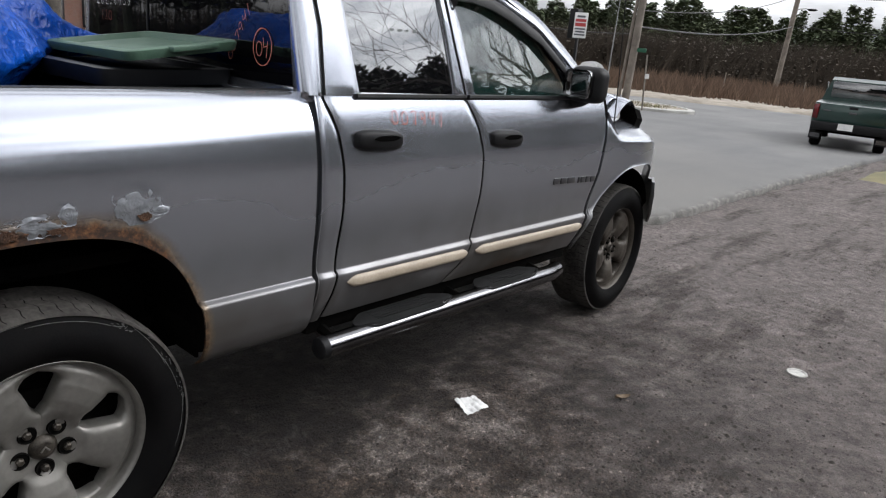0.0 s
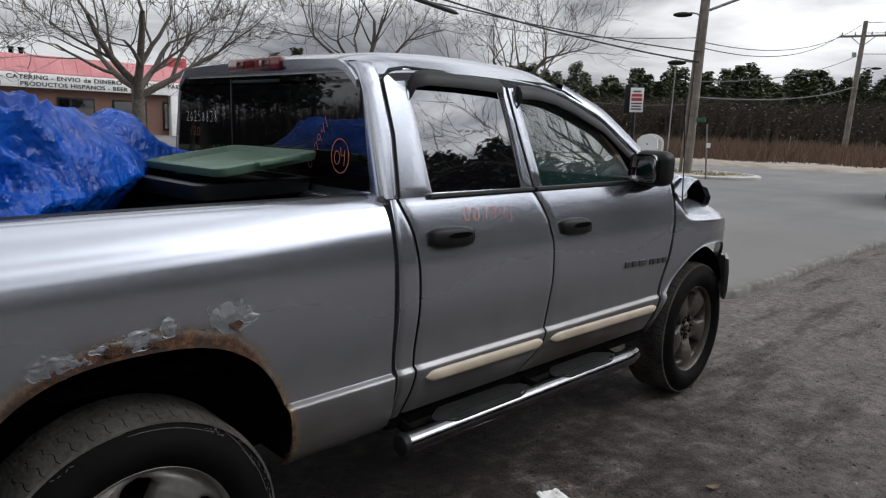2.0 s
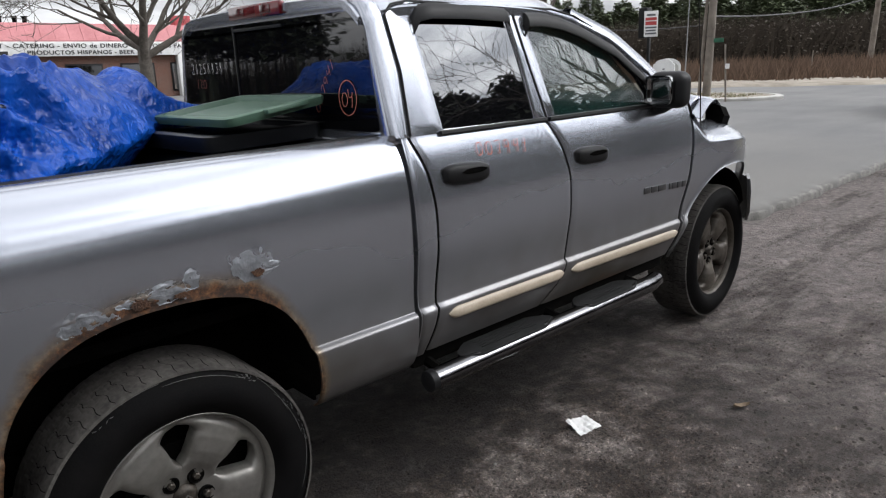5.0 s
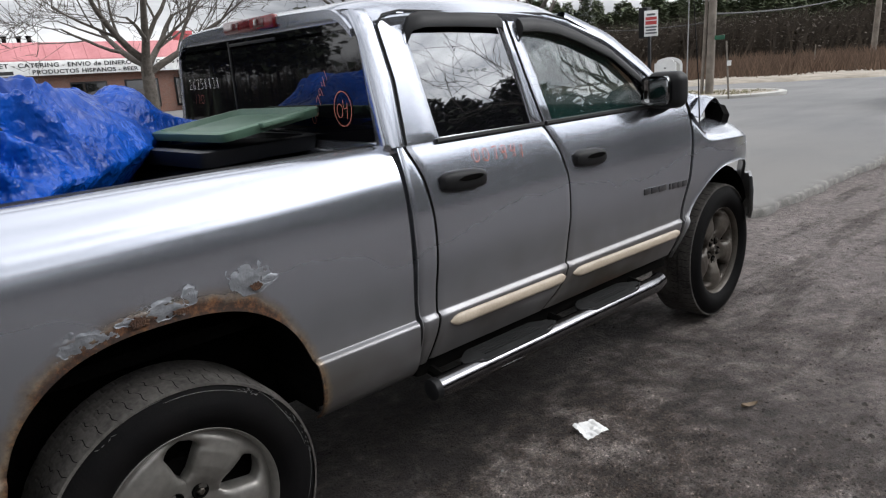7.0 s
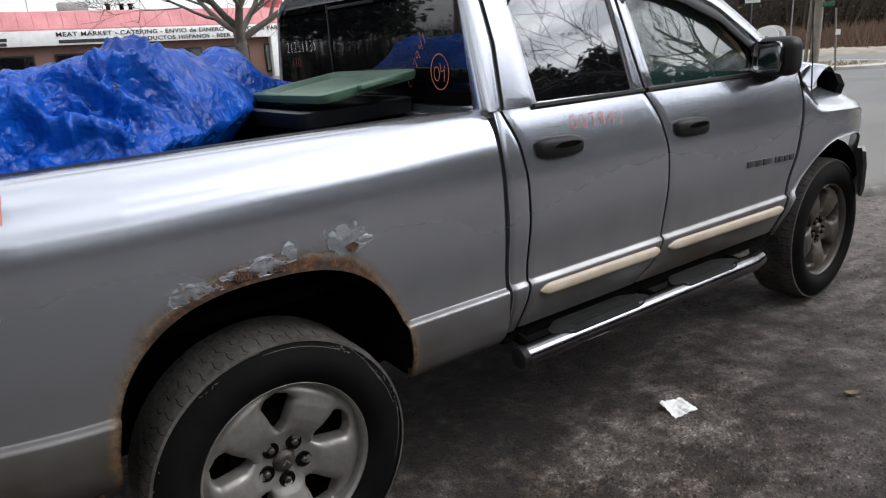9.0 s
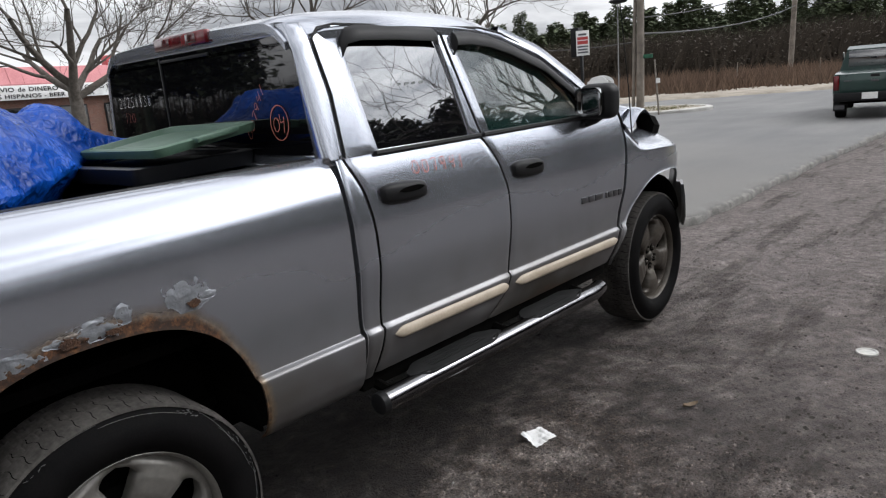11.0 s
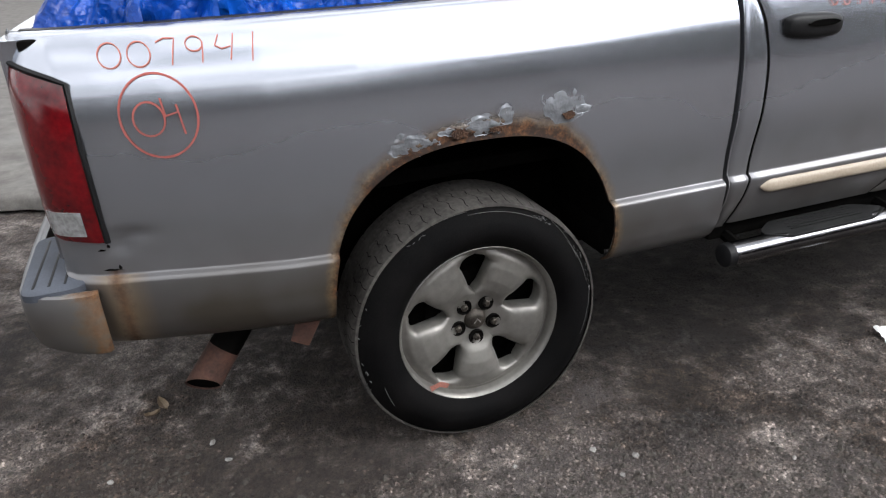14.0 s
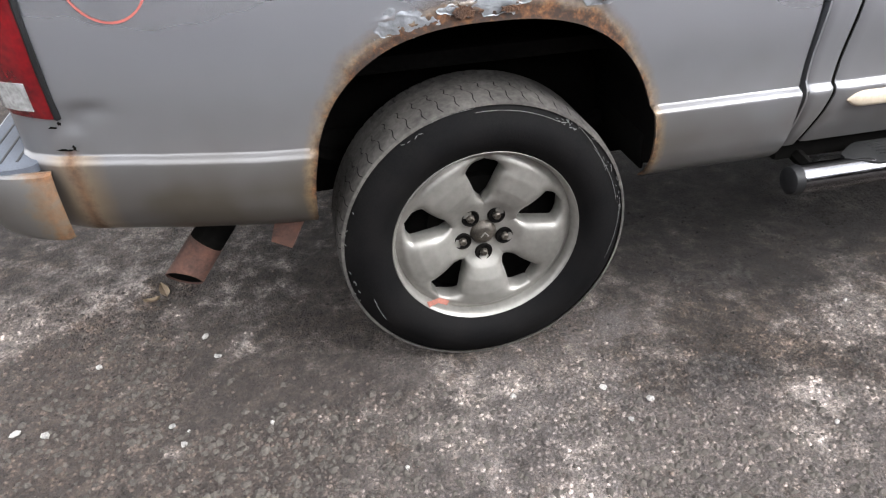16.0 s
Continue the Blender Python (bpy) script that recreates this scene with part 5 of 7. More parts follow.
def side_step(side):
    st = new("side_step")
    st.parent = truck
    xc, r = 1.012, 0.045

    def level(y):
        return 0.460 - 0.004 * (y - 0.9) / 1.8

    path = []
    for y in [0.962, 0.98, 1.0, 1.18] + list(np.linspace(1.25, 2.45, 14)) + [2.54, 2.60, 2.63]:
        path.append((side * (xc - 0.02 * max(0, (y - 2.54) / 0.09)), y, level(y)))
    part("step_tube", tube(bmesh.new(), path, r, 20), CHROME, st, "scuffed chrome step tube")
    part("end_cap", tube(bmesh.new(), [(side * xc, 0.934, 0.460), (side * xc, 0.940, 0.460), (side * xc, 0.968, 0.460)], [0.034, 0.043, 0.0462], 20), BLACK_TRIM, st)
    for y0, y1 in ((1.13, 1.72), (1.91, 2.42)):
        rows, rim = [], []
        for i in range(25):
            s = i / 24
            w = min(1.0, (1 - abs(2 * s - 1)) * 3.2 + 0.02) ** 0.8
            y = y0 + (y1 - y0) * s
            z = level(y) + r + 0.004
            out, inn = xc - 0.010 + 0.042 * w, xc - 0.025 - 0.075 * w
            rows.append([(side * (inn + (out - inn) * k), y, z - dz) for k, dz in ((0.0, 0.012), (0.06, 0.0), (0.5, 0.0), (0.80, 0.003), (1.0, 0.003 + 0.010 * w))])
            rim.append((side * out, y, z - 0.003 - 0.010 * w))
        pad = part("step_pad", shell(rows, lambda p: (0, 0, -0.014)), STEP_PAD, st, "worn black step pad")
        part("pad_edge", tube(bmesh.new(), rim, 0.005, 6), BLACK_TRIM, pad)
        for k in range(5):
            part("pad_rib", tube(bmesh.new(), [(side * (xc - 0.075 + 0.018 * k), y, level(y) + r + 0.004) for y in (y0 + 0.12, (y0 + y1) / 2, y1 - 0.12)], 0.0025, 5), STEP_PAD, pad)
    for y in (1.05, 1.82, 2.50):
        part("step_bracket", tube(bmesh.new(), [(side * (xc - 0.02), y, 0.455), (side * 0.8, y, 0.49), (side * 0.5, y, 0.52)], 0.022, 6), DARK, st)


for sd in (1, -1):
    side_step(sd)
part("sill", boxed(0.86, 1.95, 0.575, 0.08, 1.9, 0.09, 0.02), PAINT, truck)
part("sill", boxed(-0.86, 1.95, 0.575, 0.08, 1.9, 0.09, 0.02), PAINT, truck)
bm = tube(bmesh.new(), [(0.45, -0.25, 0.56), (0.52, -0.50, 0.54), (0.62, -0.67, 0.51), (0.70, -0.775, 0.445), (0.728, -0.838, 0.374)], 0.052, 20, cap=False)
pipe = part("exhaust_pipe", bm, DARK, truck, "dark tailpipe with a rusty open end")
tip0, tip1 = Vector((0.727, -0.836, 0.376)), Vector((0.757, -0.925, 0.272))
run, cut = (tip1 - tip0).normalized(), Vector((0.72, -0.35, -0.60)).normalized()
side_a = run.cross(Vector((0, 0, 1))).normalized()
side_b = run.cross(side_a)


def pipe_ring(at, r, angled):
    ring = [at + (side_a * math.cos(a) + side_b * math.sin(a)) * r for a in np.linspace(0, 2 * math.pi, 29)[:-1]]
    return [p - run * ((p - at).dot(cut) / run.dot(cut)) if angled else p for p in ring]


bm = bmesh.new()
grid(bm, [pipe_ring(tip0, 0.053, False), pipe_ring(tip0 + run * 0.05, 0.054, False), pipe_ring(tip1, 0.055, True), pipe_ring(tip1, 0.051, True), pipe_ring(tip0, 0.049, False)], close_v=True)
part("pipe_tip", bm, GALV, pipe, "coppery rust on the pipe's end")
# near-black disc painting the shade inside the pipe
bm = bmesh.new()
bm.faces.new([bm.verts.new(p) for p in pipe_ring(tip1 - run * 0.006, 0.0505, True)])
part("pipe_mouth", bm, DARK, pipe)
bm = bmesh.new()
fq = [(-0.612, 0.505), (-0.528, 0.51), (-0.578, 0.402), (-0.632, 0.44)]
fa = [bm.verts.new((0.905 - 0.25 * (0.5 - z), y, z)) for y, z in fq]
fb = [bm.verts.new((0.890 - 0.25 * (0.5 - z), y + 0.008, z)) for y, z in fq]
bm.faces.new(fa), bm.faces.new(fb[::-1])
for k in range(4):
    bm.faces.new([fa[k], fa[(k + 1) % 4], fb[(k + 1) % 4], fb[k]])
part("bent_liner_tab", bm, GALV, truck, "bent reddish tab behind the wheel", flat=True)
# torn metal at the bed's rear corner; shaded tears and creases as near-black patches
for cy, cz, w, h in ((-1.088, 0.852, 0.009, 0.003), (-1.070, 0.862, 0.004, 0.005), (-1.078, 0.792, 0.017, 0.003), (-1.053, 0.797, 0.004, 0.007)):
    bm = bmesh.new()
    bm.faces.new([bm.verts.new((bed_x(cy + math.cos(a) * w, cz) + 0.004, cy + math.cos(a) * w * (0.7 + 0.6 * abs(math.sin(2.3 * a + cy * 40))), cz + math.sin(a) * h * (0.6 + 0.7 * abs(math.cos(1.7 * a))))) for a in np.linspace(0, 6.28, 19)[:-1]])
    part("rust_hole", bm, DARK, truck)

# ---- load in the bed ----
def tarp_material():
    m = shader("blue_poly_tarp", (0.005, 0.055, 0.42), 0.3, 0, 0.0, 0.24)
    v = coords(m)
    n1, n2 = noise_tex(m, v, 5, 5), noise_tex(m, v, 26, 4, 0.6)
    link(m, ramp(m, n1, [(0.3, (0.001, 0.026, 0.17)), (0.7, (0.003, 0.074, 0.42))]), bsdf(m).inputs["Base Color"])
    link(m, calc(m, "MULTIPLY_ADD", n2, 0.20, 0.20), bsdf(m).inputs["Roughness"])
    # creases: keen ridges where smooth fields change sign, at three sizes
    h = None
    for sc, k in ((9.0, 1.0), (21.0, 0.6), (46.0, 0.28)):
        f = noise_tex(m, v, sc, 1.0, 0.4)
        r = calc(m, "MULTIPLY", calc(m, "ABSOLUTE", calc(m, "SUBTRACT", f, 0.5)), -k)
        h = r if h is None else calc(m, "ADD", h, r)
    h = calc(m, "MULTIPLY", h, ramp(m, noise_tex(m, v, 2.6, 3), [(0.35, (0.35, 0.35, 0.35)), (0.62, (1.15, 1.15, 1.15))]))
    bump(m, h, 1.0, 0.034)
    return m


TARP_TOP = curve_through([-1.2, -1.05, -0.85, -0.62, -0.43, -0.36, -0.29, -0.25, -0.19, -0.08, 0.15, 0.20, 0.235, 0.27, 0.31, 0.365, 0.43, 0.53, 0.66, 0.80], [1.45, 1.57, 1.635, 1.665, 1.675, 1.679, 1.688, 1.700, 1.710, 1.708, 1.702, 1.70, 1.684, 1.673, 1.679, 1.702, 1.693, 1.641, 1.575, 1.54])


def crease(p, sharp=1.0):
    """A field of folds with keen ridges and rounded hollows, -0.5 to 0.5."""
    v = noise.noise(p)
    return 0.5 - min(1.0, (math.sqrt(v * v + 0.004) - 0.063) * 2.6) ** sharp


def heap(x, y):
    top = TARP_TOP(y)
    side = max(0.0, (abs(x - 0.02) - 0.30) / 0.44)
    return top - (top - 1.36) * min(1.0, side) ** 2.0


def build_tarp():
    n, k = 380, 300
    tarp = thing("tarp", (0, -0.3, 1.40), "crumpled bright blue poly tarp heaped over the bed", "tarp")
    pts = []
    for i in range(n + 13):
        row = []
        for j in range(k + 1):
            v = j / k
            x = -0.74 + 1.50 * v
            y0 = -1.15
            y1 = float(np.interp(x, [-0.74, -0.3, -0.12, -0.02, 0.2, 0.4, 0.6, 0.7], [0.78, 0.78, 0.72, 0.44, 0.30, 0.12, -0.10, -0.2]))
            u = min(1.0, i / n)
            y = y0 + (y1 - y0) * u
            dome = heap(x, y)
            h = 0.01
            slope_x = (heap(x + h, y) - heap(x - h, y)) / (2 * h)
            slope_y = (heap(x, y + h) - heap(x, y - h)) / (2 * h)
            nrm = Vector((-slope_x, -slope_y, 1.0)).normalized()
            w1 = noise.noise(Vector((x * 2.3, y * 2.3, 21))) * 0.6
            w2 = noise.noise(Vector((x * 5.5, y * 5.5, 31))) * 0.5
            folds = noise.noise(Vector((x * 2.6, y * 1.9, 14))) * 0.05
            folds += crease(Vector((x * 3.0 + y * 1.5 + w1, y * 1.5 - x * 0.5, 0.3)), 1.2) * 0.105
            folds += crease(Vector((x * 6.0 - y * 2.6 + w1 + w2, y * 2.8 + x * 0.9 + w1, 2.2)), 1.1) * 0.070
            folds += crease(Vector((x * 11 + y * 5 + w1 * 2.0, y * 6.5 - x * 3 - w2 * 2, 5.2)), 0.9) * 0.034
            folds += crease(Vector((x * 22 - y * 8 + w2 * 4, y * 14 + x * 5 - w1 * 4, 9.2)), 0.8) * 0.019
            folds += crease(Vector((x * 42 + w2 * 7, y * 30 - w2 * 7, 12.2)), 0.8) * 0.008
            warp = Vector((w1 * 0.10 + w2 * 0.05, w2 * 0.10, 0.0))
            facets = 0.0
            for sc, amp in ((5.0, 0.050), (11.0, 0.026), (23.0, 0.012)):
                near = noise.voronoi((Vector((x, y * 0.8, 0.35 * x)) + warp) * sc)[0]
                facets += amp * (0.45 - min(0.7, near[1] - near[0]))
            lim = min(1.0, 7 * (1 - u)) * min(1.0, 8 * u)
            folds *= (0.30 + 0.70 * lim) * (0.24 + 0.76 * step(0.14, 0.42, x))
            folds = folds - 0.022 + 0.9 * facets * lim * (0.55 + 0.45 * step(0.14, 0.42, x))
            z = max(dome + folds * nrm.z - 0.012, 1.30)
            shift = nrm * folds
            # the free front edge drapes down on to the bin
            hem = float(np.interp(x, [-0.74, -0.25, -0.1, 0.0, 0.2, 0.4, 0.6, 0.7], [1.46, 1.52, 1.525, 1.48, 1.47, 1.45, 1.42, 1.40])) + 0.010 * math.sin(x * 37) + 0.4 * folds
            q = max(0.0, (u - 0.82) / 0.18) ** 1.6
            z = z * (1 - q) + hem * q
            if x > 0.70:
                z = min(z, 1.413)
            xx = min(x + shift.x + 0.02 * noise.noise(Vector((x * 6, y * 6, 3))), 0.775)
            yy = y + shift.y + 0.03 * noise.noise(Vector((x * 5, y * 5, 13)))
            if i > n:
                d = (i - n) / 12
                z -= 0.36 * d
                yy -= 0.34 * d
                xx -= 0.10 * d
            row.append((xx, yy, z))
        pts.append(row)
    part("sheet", shell(pts, lambda p: (0, 0, -0.004)), tarp_material(), tarp, sharp=180)
    # brass eyelets along the hem
    for (i, j) in ((n - 8, 122), (n - 70, 250)):
        a = Vector(pts[i][j])
        nrm = (Vector(pts[i + 3][j]) - Vector(pts[i - 3][j])).cross(Vector(pts[i][j + 3]) - Vector(pts[i][j - 3])).normalized()
        nrm = nrm if nrm.z > 0 else -nrm
        bm = lathe(bmesh.new(), [(0.005, 0.001), (0.006, 0.004), (0.009, 0.004), (0.011, 0.000)], (0, 0, 0), 16)
        ob = part("eyelet", bm, CHROME, tarp)
        ob.matrix_basis = Matrix.Translation(a + nrm * 0.002) @ nrm.to_track_quat("X", "Z").to_matrix().to_4x4()
        ob.matrix_basis = Matrix.Translation(-Vector((0, -0.3, 1.40))) @ ob.matrix_basis
    for ob in tarp.children:
        if ob.name.startswith("sheet"):
            ob.location = (0, 0.3, -1.40)
    return tarp


build_tarp()

BLACK_BIN = varied("black_bin_plastic", (0.004, 0.0045, 0.006), (0.010, 0.0105, 0.013), 0.4, 6, 200, 0, 0.15, 0.001)
GREEN_LID = varied("dull_green_lid_plastic", (0.048, 0.102, 0.070), (0.085, 0.150, 0.105), 0.45, 5, 160, 0, 0.15, 0.001)


def tray(w, l, h, rim, mat, name, parent, lip=0.02):
    """A moulded lid: a raised rim round a sunken middle."""
    bm = bmesh.new()
    def loop(sx, sy, z, r):
        q = rounded([(-sx, -sy), (sx, -sy), (sx, sy), (-sx, sy)], r, 5)
        return [bm.verts.new((x, y, z)) for x, y in q]
    loops = [loop(w / 2, l / 2, -h, 0.05), loop(w / 2 + lip * 0.3, l / 2 + lip * 0.3, -h * 0.45, 0.05), loop(w / 2 + lip * 0.3, l / 2 + lip * 0.3, -0.004, 0.05), loop(w / 2, l / 2, 0, 0.05), loop(w / 2 - rim, l / 2 - rim, 0, 0.045), loop(w / 2 - rim - 0.010, l / 2 - rim - 0.010, -0.022, 0.04), loop(w / 2 - rim - 0.06, l / 2 - rim - 0.06, -0.024, 0.03), loop(w / 2 - rim - 0.07, l / 2 - rim - 0.07, -0.015, 0.03)]
    for a, b in zip(loops, loops[1:]):
        for k in range(len(a)):
            bm.faces.new([a[k], a[(k + 1) % len(a)], b[(k + 1) % len(a)], b[k]])
    bm.faces.new(loops[-1])
    bm.faces.new(loops[0][::-1])
    return part(name, bm, mat, parent, sharp=50)


tote = thing("storage_bin", (0.172, 0.605, 0.885), "black plastic storage bin with its lid on, in the bed", "storage bin")
b1 = part("bin_body", box(bmesh.new(), 0, 0, 0.245, 0.62, 0.48, 0.49, 0.04, None, 4), BLACK_BIN, tote)
lid1 = tray(0.655, 0.525, 0.06, 0.03, BLACK_BIN, "bin_lid", tote)
lid1.location = (0.0, 0, 0.572)
lid1.rotation_euler = (radians(0.5), radians(0.8), 0)
tote.rotation_euler = (0, 0, radians(7.5))
part("hinge", tube(bmesh.new(), [(-0.2, -0.23, 0.55), (0.2, -0.23, 0.55)], 0.014, 8), BLACK_BIN, tote)
glid = thing("tub_cover", (0.265, 0.64, 1.537), "loose dull green plastic lid lying on the black bin", "cover")
g1 = tray(0.64, 0.425, 0.034, 0.022, GREEN_LID, "lid_shell", glid)
part("lid_grip", box(bmesh.new(), 0.33, 0.02, -0.008, 0.05, 0.18, 0.02, 0.006), GREEN_LID, glid)
glid.rotation_euler = (radians(7.6), radians(-0.6), radians(2))


# ---- hand-drawn marks ----
def ribbon(bm, line, surf, width):
    """A flat pencil stroke through (a, b) points laid on a surface."""
    pts = [Vector(p) for p in line]
    dense = []
    for a, b in zip(pts, pts[1:]):
        n = max(1, int((b - a).length / 0.012))
        dense += [a + (b - a) * (k / n) for k in range(n)]
    dense.append(pts[-1])
    left, right = [], []
    for i, p in enumerate(dense):
        d = dense[min(i + 1, len(dense) - 1)] - dense[max(i - 1, 0)]
        d = d.normalized() if d.length > 0 else Vector((1, 0))
        o = Vector((-d.y, d.x)) * width * 0.5 * (0.75 + 0.35 * noise.noise(Vector((p.x * 60, p.y * 60, 1))))
        left.append(bm.verts.new(surf(*(p + o))))
        right.append(bm.verts.new(surf(*(p - o))))
    for i in range(len(dense) - 1):
        bm.faces.new([left[i], left[i + 1], right[i + 1], right[i]])


def oval(cx, cy, rx, ry, a0=20, a1=385, n=22):
    return [(cx + rx * math.cos(radians(a)), cy + ry * math.sin(radians(a))) for a in np.linspace(a0, a1, n)]


DIGITS = {
    "0": [oval(0.5, 0.45, 0.48, 0.46)],
    "7": [[(0.05, 0.85), (0.4, 0.98), (0.85, 0.95), (0.72, 0.5), (0.6, 0.0)]],
    "9": [oval(0.42, 0.72, 0.36, 0.27) , [(0.80, 0.78), (0.74, 0.4), (0.66, 0.0)]],
    "4": [[(0.30, 1.0), (0.08, 0.62), (0.35, 0.48), (0.75, 0.55)], [(0.95, 1.0), (0.80, 0.5), (0.66, 0.05)]],
    "2": [[(0.1, 0.8), (0.35, 1.0), (0.7, 0.85), (0.55, 0.45), (0.1, 0.05), (0.8, 0.02)]],
    "3": [[(0.15, 0.95), (0.6, 0.95), (0.7, 0.7), (0.4, 0.55), (0.75, 0.35), (0.6, 0.05), (0.1, 0.05)]],
    "5": [[(0.75, 1.0), (0.3, 0.95), (0.2, 0.6), (0.65, 0.5), (0.7, 0.15), (0.15, 0.02)]],
    "6": [[(0.65, 1.0), (0.25, 0.6), (0.15, 0.2), (0.4, 0.0), (0.7, 0.2), (0.55, 0.45), (0.2, 0.3)]],
    "8": [[(0.6, 0.75), (0.4, 1.0), (0.2, 0.75), (0.65, 0.3), (0.4, 0.0), (0.15, 0.25), (0.6, 0.75)]],
    "1": [[(0.62, 1.02), (0.48, 0.5), (0.36, -0.05)]],
}


def write(digits, origin, cell, height, slope, surf, width, mat, parent, flip=1, fill=0.82):
    a, b = origin
    for i, ch in enumerate(digits):
        bm = bmesh.new()
        for stroke in DIGITS[ch]:
            ribbon(bm, [(a + flip * (i * cell + x * cell * fill), b + slope * i * cell + y * height) for x, y in stroke], surf, width)
        part("pencil_digit", bm, mat, parent)



on_bed = lambda y, z: (bed_x(y, z) + 0.003, y, z)
on_door = lambda y, z: (CAB_SIDE(z) + 0.0055, y, z)
on_glass = lambda x, z: (x, back_y(z) + 0.002, z)
write("007941", (-0.985, 1.327), 0.070, 0.062, -0.02, on_bed, 0.0038, MARK_PINK, truck)
bm = bmesh.new()
ribbon(bm, oval(-0.868, 1.205, 0.094, 0.105, 60, 430, 40), on_bed, 0.0065)
ribbon(bm, oval(-0.893, 1.20, 0.038, 0.043), on_bed, 0.006)
ribbon(bm, [(-0.858, 1.250), (-0.852, 1.205), (-0.822, 1.212)], on_bed, 0.006)
ribbon(bm, [(-0.822, 1.232), (-0.812, 1.155)], on_bed, 0.006)
part("circled_mark", bm, MARK_RED, truck)
write("007941", (1.305, 1.303), 0.054, 0.055, -0.06, on_door, 0.0040, MARK_DOOR, truck, 1, 0.6)
bm = bmesh.new()
ribbon(bm, oval(0.668, 1.552, 0.058, 0.066, 60, 430, 30), on_glass, 0.006)
ribbon(bm, oval(0.648, 1.545, 0.018, 0.026), on_glass, 0.005)
ribbon(bm, [(0.672, 1.585), (0.676, 1.552), (0.700, 1.558)], on_glass, 0.005)
ribbon(bm, [(0.700, 1.575), (0.694, 1.515)], on_glass, 0.005)
part("circled_mark", bm, MARK_PINK, rear_glass)
slant = lambda u, v: (0.455 + 0.9 * u * 0.62 - v * 0.35, back_y(1.6) + 0.002, 1.485 + u * 0.78 + v * 0.55)
write("007941", (0.0, 0.0), 0.043, 0.055, 0.0, slant, 0.005, MARK_PINK, rear_glass)
write("26258838", (-0.725, 1.655), 0.046, 0.052, 0.004, on_glass, 0.0035, MARK_WHITE, rear_glass)
write("120", (-0.68, 1.585), 0.040, 0.045, 0.0, on_glass, 0.003, shader("dull_red_pencil", (0.22, 0.05, 0.04), 0.8), rear_glass)
for i, w in enumerate((0.020, 0.026, 0.018, 0.024)):  # a faint row that cannot be read
    bm = bmesh.new()
    ribbon(bm, [(1.36 + 0.042 * i, 1.655), (1.36 + 0.042 * i + w, 1.657)], lambda y, z: (g_x(z) - 0.012, y, z), 0.012)
    part("faint_mark", bm, MARK_FAINT, truck)
bm = bmesh.new()
ribbon(bm, oval(2.14, 1.60, 0.05, 0.055, 60, 430, 30), lambda y, z: (g_x(z) - 0.012, y, z), 0.004)
ribbon(bm, oval(2.12, 1.60, 0.014, 0.022), lambda y, z: (g_x(z) - 0.012, y, z), 0.004)
ribbon(bm, [(2.15, 1.63), (2.15, 1.60), (2.175, 1.60)], lambda y, z: (g_x(z) - 0.012, y, z), 0.004)
part("circled_mark", bm, MARK_FAINT, truck)
# raised badge on the front door, as plain blocks
badge = new("door_badge")
badge.parent = truck
for y0, y1 in ((2.485, 2.545), (2.555, 2.615), (2.625, 2.70), (2.735, 2.755), (2.765, 2.81), (2.82, 2.862), (2.872, 2.915)):
    z = 0.972 - (y0 - 2.485) * 0.05
    part("badge_block", boxed(CAB_SIDE(z) + 0.003, (y0 + y1) / 2, z, 0.006, y1 - y0, 0.034, 0.003), BADGE, badge)
bm = bmesh.new()
ribbon(bm, [(-0.005, 0.0), (0.03, 0.01), (0.06, -0.006)], lambda a, b: (0.947 - 0.006, -0.19 + a, ZC - 0.205 + b), 0.03)
part("paint_dab", bm, DAB, truck)

# ---- litter and loose stones ----
PAPER = varied("white_paper", (0.62, 0.61, 0.60), (0.80, 0.80, 0.79), 0.85, 14, 90, 0, 0.2, 0.002)


def on_ground(x, y):
    return ground_z(x, y) + fall(y)


bm = bmesh.new()
pts = []
for i in range(13):
    row = []
    for j in range(13):
        u, v = i / 12 - 0.5, j / 12 - 0.5
        x, y = 1.118 + 0.115 * u + 0.02 * v, 1.815 + 0.135 * v - 0.03 * u
        z = on_ground(x, y) + 0.006 + 0.018 * abs(noise.noise(Vector((u * 4, v * 4, 2)))) + (0.03 * max(0, -u - v - 0.2))
        row.append((x, y, z))
    pts.append(row)
tagged(part("paper_scrap", shell(pts, lambda p: (0, 0, -0.0012)), PAPER, sharp=20), "crumpled white paper scrap lying on the gravel", "paper")
bm = bmesh.new()
lathe(bm, [(0.001, 0.004), (0.042, 0.004), (0.048, 0.010), (0.056, 0.010), (0.058, 0.002), (0.054, 0.0)], (0, 0, 0), 32)
cup = tagged(part("cup_lid", bm, varied("dirty_white_plastic", (0.32, 0.31, 0.29), (0.55, 0.54, 0.51), 0.6, 30, 200)), "dirty white round plastic cup lid on gravel", "lid")
cup.matrix_basis = Matrix.Translation((2.115, 3.63, on_ground(2.115, 3.63) + 0.002)) @ pose(0, 0, 0, 0, -90, 0)
LEAF = varied("dry_brown_leaf", (0.11, 0.075, 0.045), (0.25, 0.19, 0.13), 0.85, 30, 200)


